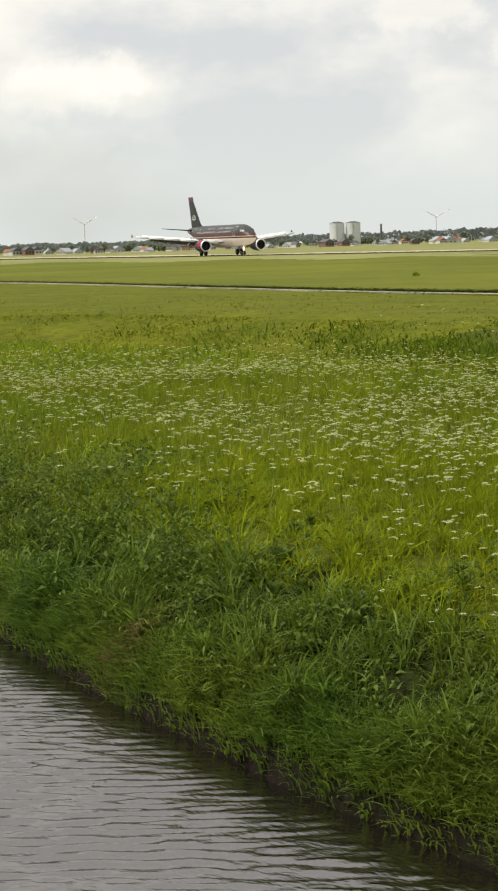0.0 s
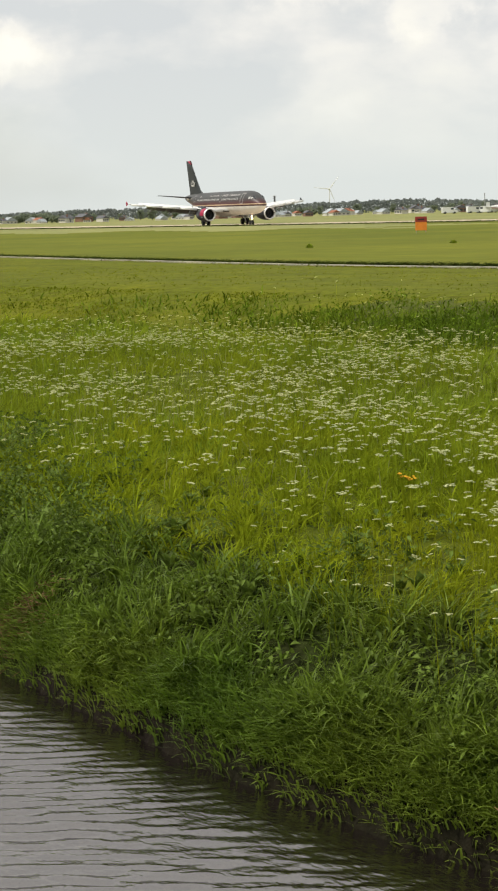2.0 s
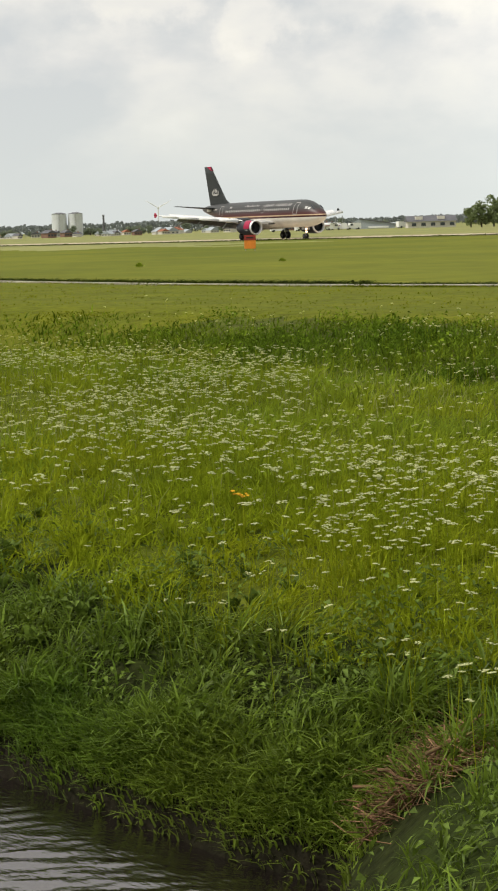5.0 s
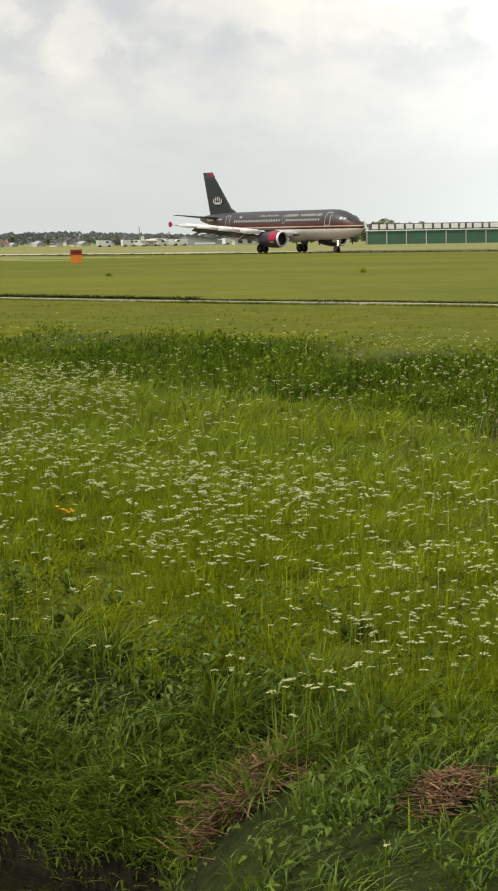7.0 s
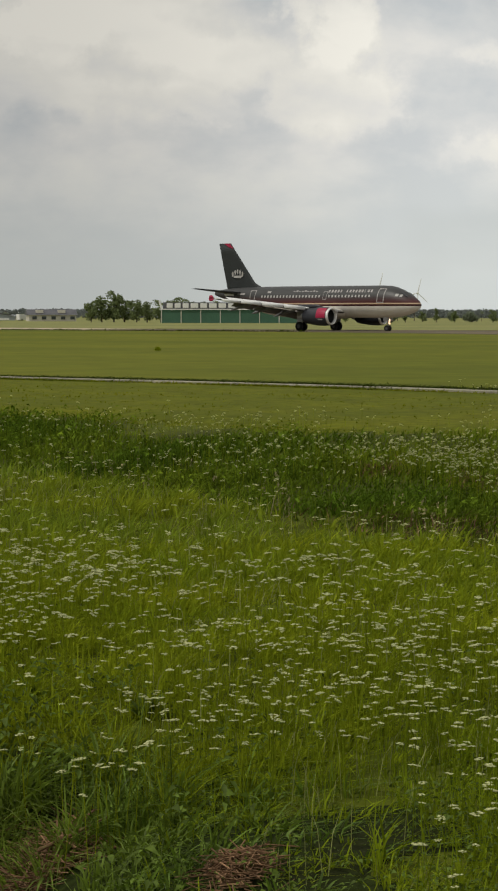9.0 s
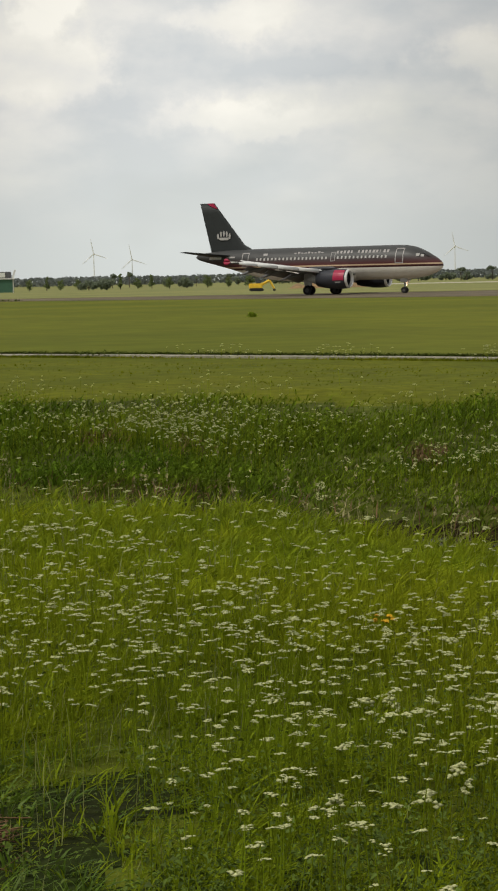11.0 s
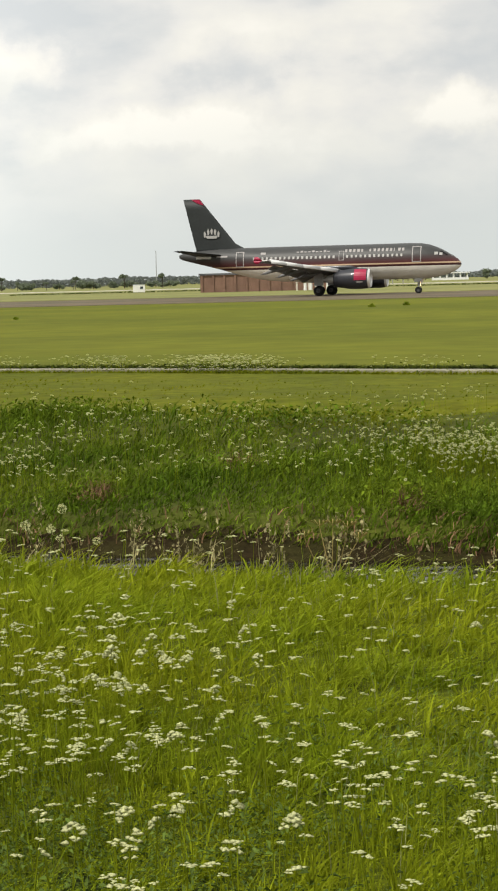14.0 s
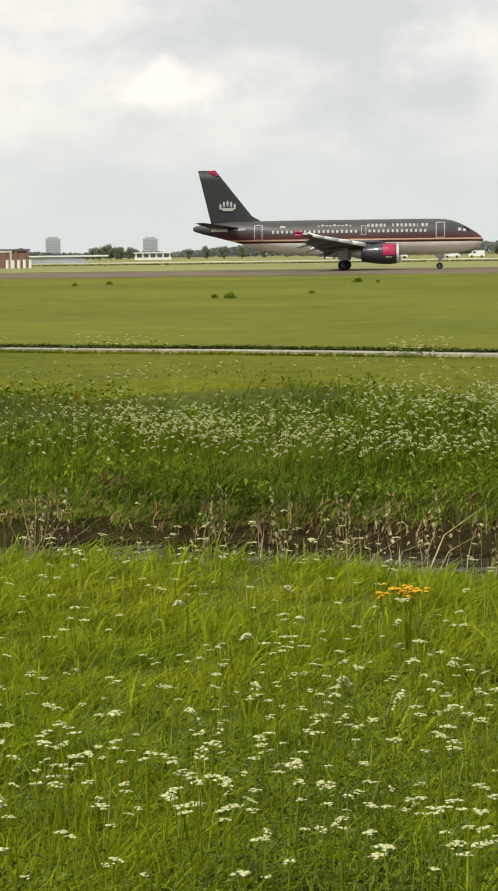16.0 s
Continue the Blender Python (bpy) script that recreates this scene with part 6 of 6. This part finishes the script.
def brick_block():
    r = 342.0
    w = 2 * r * math.tan(radians(1.81))
    t = thing("pump_building", stand(-7.99, r), "low brown brick building with a flat roof and wall piers", "building")
    bm = bmesh.new()
    box(bm, -w / 2, w / 2, 0, 9, -0.2, 3.0)
    part("wall", bm, M_BRICKWALL, t)
    bm = bmesh.new()
    box(bm, -w / 2 - 0.25, w / 2 + 0.25, -0.25, 9.25, 3.004, 3.3)
    part("roof", bm, M_ROOFGREY, t)
    for i in range(12):
        x = -w / 2 + 0.25 + (w - 0.5) * i / 11
        bm = bmesh.new()
        box(bm, x - 0.18, x + 0.18, -0.2, -0.004, 0, 2.95)
        part("pier", bm, M_BRICKWALL, t)
    for i in range(5):
        x = w / 2 - 3.8 + i * 0.95
        b = thing("concrete_post", stand(-7.99, r - 6) @ pose(x, 0, 0), "stubby white concrete bollard before the brick building", "bollard", "row of white bollards")
        bm = bmesh.new()
        rod(bm, (0, 0, -0.1), (0, 0, 1.35), 0.28, 0.24, 12)
        part("post", bm, M_WHITE, b)
        bm = bmesh.new()
        rod(bm, (0, 0, 1.354), (0, 0, 1.5), 0.30, 0.22, 12)
        part("cap", bm, M_RENDER, b)


brick_block()


def long_hall():
    t = thing("hall", stand(-5.3, 500), "long low grey hall with a white roof edge", "building")
    bm = bmesh.new()
    loft(bm, [[(-9.0, y, -0.2), (8.0, y, -0.2), (6.0, y, 1.0), (3.0, y, 1.75), (-9.0, y, 1.75)] for y in (0, 10)], smooth=False)
    bmesh.ops.recalc_face_normals(bm, faces=bm.faces)
    part("wall", bm, M_SHED, t)
    bm = bmesh.new()
    box(bm, -9.3, 12.0, -0.4, 10.4, 1.76, 2.1)
    part("roof", bm, M_WHITE, t, "white flat roof edge")
    for x in (8.8, 11.4):
        bm = bmesh.new()
        box(bm, x - 0.12, x + 0.12, 0.1, 0.34, -0.2, 1.758)
        part("post", bm, M_STEEL, t)


long_hall()


def gate_portal():
    t = thing("gate", stand(-7.99, 336) @ pose(6.6, 0, 0), "white gate frame before the brick building", "gate")
    for x in (-1.0, 1.0):
        bm = bmesh.new()
        box(bm, x - 0.14, x + 0.14, -0.14, 0.14, -0.1, 2.7, 0.03)
        part("post", bm, M_RENDER, t)
    bm = bmesh.new()
    box(bm, -1.25, 1.25, -0.16, 0.16, 2.704, 3.0, 0.03)
    part("beam", bm, M_RENDER, t)


gate_portal()


def tower_block(az, w, h):
    r = 1900.0
    t = thing("tower_block", stand(az, r), "distant grey apartment tower with haze put into its colour", "apartment tower", "distant towers")
    bm = bmesh.new()
    box(bm, -w / 2, w / 2, 0, 12, -1, h)
    part("wall", bm, M_BLOCK, t)
    bm = bmesh.new()
    box(bm, -w / 2 + 2, w / 2 - 2, 2, 10, h + 0.004, h + 1.6)
    part("roof_house", bm, M_BLOCK, t)
    for j in range(6):
        bm = bmesh.new()
        z = 1.5 + j * (h - 2) / 6
        box(bm, -w / 2 + 0.8, w / 2 - 0.8, -0.06, -0.01, z, z + 1.2)
        part("window_band", bm, M_HAZEGLASS, t)


tower_block(-5.49, 14, 18)
tower_block(-2.72, 14, 17)


def low_terminal():
    t = thing("station", stand(-2.65, 760), "low white building with columns beyond the runway", "building")
    bm = bmesh.new()
    box(bm, -7, 7, 0, 8, 0.0, 0.9)
    part("base", bm, M_WHITE, t)
    bm = bmesh.new()
    box(bm, -7.4, 7.4, -0.4, 8.4, 2.5, 2.9)
    part("roof", bm, M_WHITE, t)
    for i in range(6):
        bm = bmesh.new()
        x = -6.4 + 12.8 * i / 5
        box(bm, x - 0.3, x + 0.3, 0.1, 0.7, 0.904, 2.5)
        part("column", bm, M_WHITE, t)


low_terminal()


def van(az, r, turn):
    t = thing("van", stand(az, r, 0, turn), "white parked delivery van beyond the runway", "van", "parked white vans")
    bm = bmesh.new()
    loft(bm, [[(-2.4, y, 0.35), (2.5, y, 0.35), (2.5, y, 1.1), (1.7, y, 1.25), (1.2, y, 2.1), (-2.4, y, 2.15)] for y in (-0.95, 0.95)], smooth=False)
    bmesh.ops.recalc_face_normals(bm, faces=bm.faces)
    part("body", bm, M_WHITE, t)
    for y in (-0.97, 0.97):
        bm = bmesh.new()
        box(bm, 0.3, 1.2, y - 0.01, y + 0.01, 1.3, 1.85)
        part("side_window", bm, M_WINDOW, t)
        for x in (-1.5, 1.5):
            bm = bmesh.new()
            rod(bm, (x, y - 0.08, 0.34), (x, y + 0.08, 0.34), 0.34, 0.34, 14)
            part("wheel", bm, M_TYRE, t)


for a, q in ((2.4, 0), (3.1, 5), (3.4, 180), (4.4, 8), (5.9, 0), (6.6, 180), (-39.9, 20), (-39.6, 160), (-39.35, 40), (-39.0, 0), (-38.7, 90), (-38.45, 200), (-40.6, 10), (-37.0, 30)):
    van(a, 620 if a > 0 else 525 if a > -30 else 640, q)


# ---- weeds, dry stalks and flowers near by ----
def leaf_clump(name, x, y, size, count, material, label, category, seed, upright=0.6):
    """A plant of many pointed leaves rising from one root."""
    g = np.random.default_rng(seed)
    z0 = float(land(x, y))
    a = g.uniform(0, 2 * np.pi, count)
    q = g.uniform(0.2, 1.0, count)
    out = np.stack([np.cos(a), np.sin(a), 0 * a], 1)
    root = np.array([x, y, z0]) + out * ((0.12 if upright < 0.9 else 0.8) * size * q)[:, None]
    up = np.array([0, 0, 1.0]) * (size * upright * g.uniform(0.35, 1.0, count) * (1.15 - q * q if upright >= 0.9 else 1.0))[:, None]
    mid = root + up * 0.7 + out * (size * 0.25 * q)[:, None]
    tip = root + up + out * (size * 0.55 * q)[:, None]
    side = np.stack([-np.sin(a), np.cos(a), 0 * a], 1) * (size * g.uniform(0.10, 0.2, count))[:, None]
    V = np.stack([root, mid - side, mid + side, tip], 1)
    F = np.array([[0, 2, 1], [1, 2, 3]])[None] + (np.arange(count) * 4)[:, None, None]
    return tagged(sheet(name, V, F.reshape(-1, 3), material), label, category)


for i, (a, r, s) in enumerate(((-22.35, 112, 1.3), (-0.45, 96, 1.3), (-0.9, 97, 0.9), (1.9, 105, 0.8), (-4.9, 140, 1.1), (-3.9, 145, 1.2), (3.8, 140, 1.0), (3.2, 142, 1.6), (-40.5, 120, 0.9), (-44.6, 116, 1.0), (-33.2, 118, 1.0), (-15.1, 125, 0.9))):
    x, y = at(a, r)
    leaf_clump("weed", float(x), float(y), s * 0.28, 90, M_FIELDBLADE, "dark green weed clump standing in the mown grass", "weed", 40 + i, 0.95)
g0 = np.random.default_rng(12)
for i in range(60):
    # docks and burdocks on the near ditch bank
    x = float(-13.8 + 8.6 * g0.uniform(0, 1) ** 1.5)
    y = float(np.interp(x, POOL_X, POOL_Y) + g0.uniform(0.4, 1.9))
    leaf_clump("dock_plant", x, y, float(g0.uniform(0.10, 0.22)), 26, M_LEAF, "broad-leaved dock plant on the ditch bank", "dock plant", 80 + i, 0.7)


def dry_heap(name, x, y, spread, count, long, label, seed, sticks=0):
    g = np.random.default_rng(seed)
    d = g.normal(0, spread * 0.5, (count, 2))
    ux, uy = x / math.hypot(x, y), y / math.hypot(x, y)
    d += np.outer(d @ np.array([ux, uy]), [ux, uy]) * 0.5
    a = g.uniform(0, np.pi, count)
    ln = long * g.uniform(0.4, 1.0, count)
    px, py = x + d[:, 0], y + d[:, 1]
    z = 0.55 * land(px, py) + 0.45 * np.maximum(land(px, py), land(x, y) - 0.10 + 0.25 * (d @ np.array([ux, uy]))) + 0.04 + 0.07 * np.exp(-(d ** 2).sum(1) / spread ** 2) * g.uniform(0, 1.2, count)
    axis = np.stack([np.cos(a), np.sin(a), g.normal(0, 0.25, count)], 1) * ln[:, None] / 2
    c = np.stack([px, py, z], 1)
    w = 0.0022 * g.uniform(0.6, 1.6, count)[:, None]
    n1 = np.stack([-np.sin(a), np.cos(a), 0 * a], 1) * w
    n2 = np.array([0, 0, 1.0]) * w
    V = np.stack([c - axis + n1, c - axis - n1 * 0.5 + n2, c - axis - n1 * 0.5 - n2, c + axis + n1, c + axis - n1 * 0.5 + n2, c + axis - n1 * 0.5 - n2], 1)
    F = np.array([[0, 1, 4, 3], [1, 2, 5, 4], [2, 0, 3, 5]])[None] + (np.arange(count) * 6)[:, None, None]
    tagged(sheet(name, V, F.reshape(-1, 4), M_DRY), label, "hay", kind="stuff")
    for i in range(sticks):
        bm = bmesh.new()
        aa = g.uniform(0, 3.1)
        L = float(g.uniform(0.08, 0.24))
        cx, cy = x + float(g.normal(0, 0.12)), y + float(g.normal(0, 0.12))
        zz = float(land(cx, cy)) + 0.17
        rod(bm, (cx - L * math.cos(aa), cy - L * math.sin(aa), zz - 0.08), (cx + L * math.cos(aa), cy + L * math.sin(aa), zz + float(g.uniform(-0.08, 0.08))), 0.009, 0.005, 6)
        tagged(part("dry_stalk", bm, M_DRY), "thick pale dry stalk lying on the cut hay", "stalk", "dry stalks on the hay")


for i, (a, r, sp, c, ln, st) in enumerate(HAY):
    x, y = at(a, r)
    dry_heap("dry_hay", float(x), float(y), sp, c, ln, "heap of cut dry brown stalks on the bank", 60 + i, st)


def yellow_plant(x, y, seed):
    g = np.random.default_rng(seed)
    t = thing("ragwort", pose(x, y, float(land(x, y))), "yellow-flowered ragwort standing in the grass", "flower")
    for i in range(11):
        p = (float(g.normal(0, 0.05)), float(g.normal(0, 0.04)), float(g.uniform(0.34, 0.40)))
        bm = bmesh.new()
        rod(bm, (p[0] * 0.2, p[1] * 0.2, 0), p, 0.003, 0.002, 5)
        part("stem", bm, M_BLADE, t)
        bm = bmesh.new()
        k = float(g.uniform(0.012, 0.020))
        ring = [(p[0] + k * math.cos(q), p[1] + k * math.sin(q), p[2] + 0.004 * math.sin(3 * q)) for q in [2 * math.pi * m / 9 for m in range(9)]]
        low = bm.verts.new((p[0], p[1], p[2] - 0.006))
        top = bm.verts.new((p[0], p[1], p[2] + 0.008))
        vs = [bm.verts.new(q) for q in ring]
        for m in range(9):
            bm.faces.new((vs[m], vs[(m + 1) % 9], top))
            bm.faces.new((vs[(m + 1) % 9], vs[m], low))
        part("flower_head", bm, M_YELLOW, t, "deep yellow flower head")


for a, r in ((4.15, 10.2), (4.4, 10.3), (4.65, 10.3), (-41.9, 13.0), (-18.7, 10.0)):
    x, y = at(a, r)
    yellow_plant(float(x), float(y), int(abs(a) * 10))


def dry_hogweed(x, y, h, seed):
    g = random.Random(seed)
    t = thing("hogweed_skeleton", pose(x, y, float(land(x, y)) - 0.05), "dried yellow-brown branching hogweed by the water", "dry plant")
    bm = bmesh.new()
    tops = []
    for i in range(5):
        a = radians(-56 + 28 * i + g.uniform(-6, 6))
        q = (math.sin(a) * h * 0.45, g.uniform(-0.1, 0.1), h * (0.62 + 0.38 * math.cos(a)))
        rod(bm, (0, 0, h * 0.2 * (i % 3)), q, 0.006, 0.003, 6)
        tops.append(q)
    part("stem", bm, M_DRYWEED, t)
    for q in tops:
        bm = bmesh.new()
        hub = bm.verts.new(q)
        for k in range(11):
            b = 2 * math.pi * k / 11
            tip = Vector((q[0] + 0.07 * math.cos(b), q[1] + 0.07 * math.sin(b), q[2] + 0.045))
            ends = [bm.verts.new(tip + Vector(e)) for e in ((0.007, 0, 0), (-0.004, 0.006, 0), (-0.004, -0.006, 0.008))]
            for m in range(3):
                bm.faces.new((hub, ends[m], ends[(m + 1) % 3]))
            bm.faces.new(ends)
        part("seed_umbel", bm, M_DRYWEED, t)


for a, r, h in ((-6.2, 15.5, 0.58),):
    x, y = at(a, r)
    dry_hogweed(float(x), float(y), h, int(r * 10))


def reeds():
    """Tall pale seeding grass along the near edge of the far ditch."""
    g = np.random.default_rng(21)
    n = 1400
    az = g.uniform(-38, 11, n)
    keep = g.uniform(0, 1, n) < np.interp(az, [-38, -30, -20, -12, 11], [0.25, 0.45, 0.6, 0.8, 0.9]) * (0.12 + 0.88 * (np.sin(az * 2.1 + 2 * np.sin(az * 0.8)) > 0.1))
    az = az[keep]
    n = len(az)
    x, y = at(az, np.interp(az, AZ_T, CREST_T) + g.uniform(0.3, 2.2, n))
    hgt = g.uniform(0.35, 0.8, n)
    wid = 0.0055 * g.uniform(0.7, 1.3, n)
    blades("reed_stems", x, y, hgt, wid, g.uniform(0.25, 0.85, n), M_SEED, "tall pale seeding grass along the far ditch", wind=(0.9, 0.0))
    k = 10
    z = land(x, y) + hgt * 0.86
    c = np.stack([x + 0.12 * hgt, y, z], 1)[:, None] + g.normal(0, 1, (n, k, 3)) * np.array([0.009, 0.009, 0.05])
    s = 0.0095 * g.uniform(0.6, 1.4, (n, k, 1))
    a = g.normal(size=(n, k, 3)) * np.array([0.6, 0.6, 1.4])
    b = g.normal(size=(n, k, 3)) * 0.6
    V = np.stack([c - a * s, c - b * s, c + a * s, c + b * s], 2)
    tagged(sheet("reed_heads", V, np.arange(n * k * 4).reshape(-1, 4), M_SEED), "feathery pale grass seed heads by the ditch", "grass", kind="stuff")


reeds()


def round_hogweed(az, r, heads, seed):
    """A tall umbellifer with ball-shaped white heads."""
    g = np.random.default_rng(seed)
    x, y = at(az, r)
    z0 = float(land(x, y))
    t = thing("hogweed", pose(float(x), float(y), z0), "tall hogweed with round white flower balls by the ditch", "flower", "white hogweed by the ditch")
    for da, top, rad in heads:
        hx, hy = at(az + da, r)
        c = np.array([float(hx - x), float(hy - y), top - z0])
        bm = bmesh.new()
        rod(bm, (float(c[0]) * 0.2, float(c[1]) * 0.2, -0.05), tuple(c), 0.006, 0.004, 6)
        part("stem", bm, M_LEAF, t)
        n = 70
        d = g.normal(size=(n, 3))
        d /= np.linalg.norm(d, axis=1)[:, None]
        p = c + d * rad * g.uniform(0.75, 1.0, n)[:, None]
        a, b = g.normal(size=(n, 3)), g.normal(size=(n, 3))
        a /= np.linalg.norm(a, axis=1)[:, None]
        b /= np.linalg.norm(b, axis=1)[:, None]
        s = rad * 0.2
        V = np.stack([p - a * s, p - b * s, p + a * s, p + b * s], 1)
        sheet("flower_ball", V, np.arange(n * 4).reshape(-1, 4), M_UMBEL, t)


round_hogweed(-14.2, 16.6, ((-0.83, 0.15, 0.045), (0.23, 0.28, 0.042), (-0.1, 0.115, 0.04), (0.15, 0.03, 0.036), (1.2, 0.0, 0.035)), 51)
round_hogweed(-20.45, 17.9, ((0.0, 0.28, 0.04), (-0.05, 0.18, 0.04), (-1.2, 0.02, 0.036)), 52)


def path_flowers():
    """White clumps along the service path and on the mown edge."""
    g = np.random.default_rng(31)
    xs, ys = [], []
    for a0, n, sp in ((-12.6, 110, 0.7), (-10.0, 220, 0.8), (-8.8, 220, 0.7), (-15.4, 40, 0.5), (4.9, 60, 0.5), (-3.6, 40, 0.6), (-19.8, 40, 0.7), (-23.0, 30, 0.8)):
        az = a0 + g.normal(0, sp, n)
        r = np.interp(az, PATH_AZ, PATH_R) + g.normal(0, 0.7, n)
        x, y = at(az, r)
        xs.append(x)
        ys.append(y)
    for a0, n in ((-53.5, 8), (-50.2, 10), (-47.3, 8), (-44.8, 12), (-40.0, 8), (-38.2, 10), (-33.9, 10), (-30.6, 8), (-27.0, 8)):
        az = a0 + g.normal(0, 0.35, n)
        x, y = at(az, np.interp(az, PATH_AZ, PATH_R) + g.normal(0, 0.8, n))
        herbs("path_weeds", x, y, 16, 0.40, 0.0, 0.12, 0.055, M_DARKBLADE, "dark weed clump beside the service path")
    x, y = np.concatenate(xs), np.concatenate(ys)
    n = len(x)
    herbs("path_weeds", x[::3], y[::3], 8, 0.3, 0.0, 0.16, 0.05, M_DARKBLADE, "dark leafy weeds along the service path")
    umbels("path_flowers", x, y, g.uniform(0.12, 0.38, n), g.uniform(0.024, 0.042, n), "white flowers growing along the service path")


path_flowers()


# ---- what moves ----
# seconds, main gear position, heading
TAXI_ROWS = [
    (0, -301.10, 251.36, 107.71),
    (0.5, -290.17, 249.19, 108.45),
    (1, -279.87, 246.75, 108.90),
    (1.5, -269.76, 244.53, 109.09),
    (2, -259.86, 242.44, 109.04),
    (2.5, -250.36, 240.28, 108.80),
    (3, -240.56, 238.73, 108.38),
    (3.5, -231.07, 237.12, 107.83),
    (4, -221.61, 235.72, 107.16),
    (5, -202.73, 233.45, 105.56),
    (5.75, -187.59, 232.13, 104.14),
    (6.5, -174.33, 231.27, 102.84),
    (7, -164.73, 230.89, 101.91),
    (7.5, -154.91, 230.76, 100.99),
    (8, -145.18, 230.65, 100.10),
    (9, -125.61, 230.71, 98.40),
    (9.7, -111.68, 231.05, 97.30),
    (10.5, -95.63, 231.61, 96.16),
    (11, -85.80, 231.94, 95.51),
    (11.5, -75.57, 232.43, 94.89),
    (12, -65.11, 232.98, 94.8),
    (12.5, -55.55, 233.27, 94.8),
    (13, -45.16, 233.74, 94.9),
    (13.5, -35.33, 234.03, 95.0),
    (14, -25.48, 234.24, 95.1),
    (14.5, -15.79, 234.31, 95.2),
    (15, -8.18, 234.18, 95.3),
    (15.5, 2.85, 233.95, 95.4),
    (16, 11.58, 233.45, 95.5),
]


def rolling(ob, radius, steps):
    """Turns a wheel about its axle at the taxiing speed of 20 m/s."""
    x, y, z = ob.location
    walk(ob, [(16.0 * i / steps, pose(x, y, z, 0, math.degrees(20.0 * 16.0 * i / steps / radius) % 360, 0)) for i in range(steps + 1)])


def motions():
    walk(airliner, [(t, pose(x, y, 0.035, 0, 0, 90 - h)) for t, x, y, h in TAXI_ROWS])
    walk(pool, [(0, pose(0, 0, POOL_Z)), (8, pose(-0.25, -0.12, POOL_Z)), (16, pose(-0.5, -0.24, POOL_Z))])
    for ro, h in ROTORS:
        walk(ro, [(t, pose(0, -3.8, h, 0, 48.0 * t, 0)) for t in range(17)])
    for ob in MAIN_WHEELS:
        rolling(ob, 0.585, 400)
    for ob in NOSE_WHEELS:
        rolling(ob, 0.38, 620)


motions()
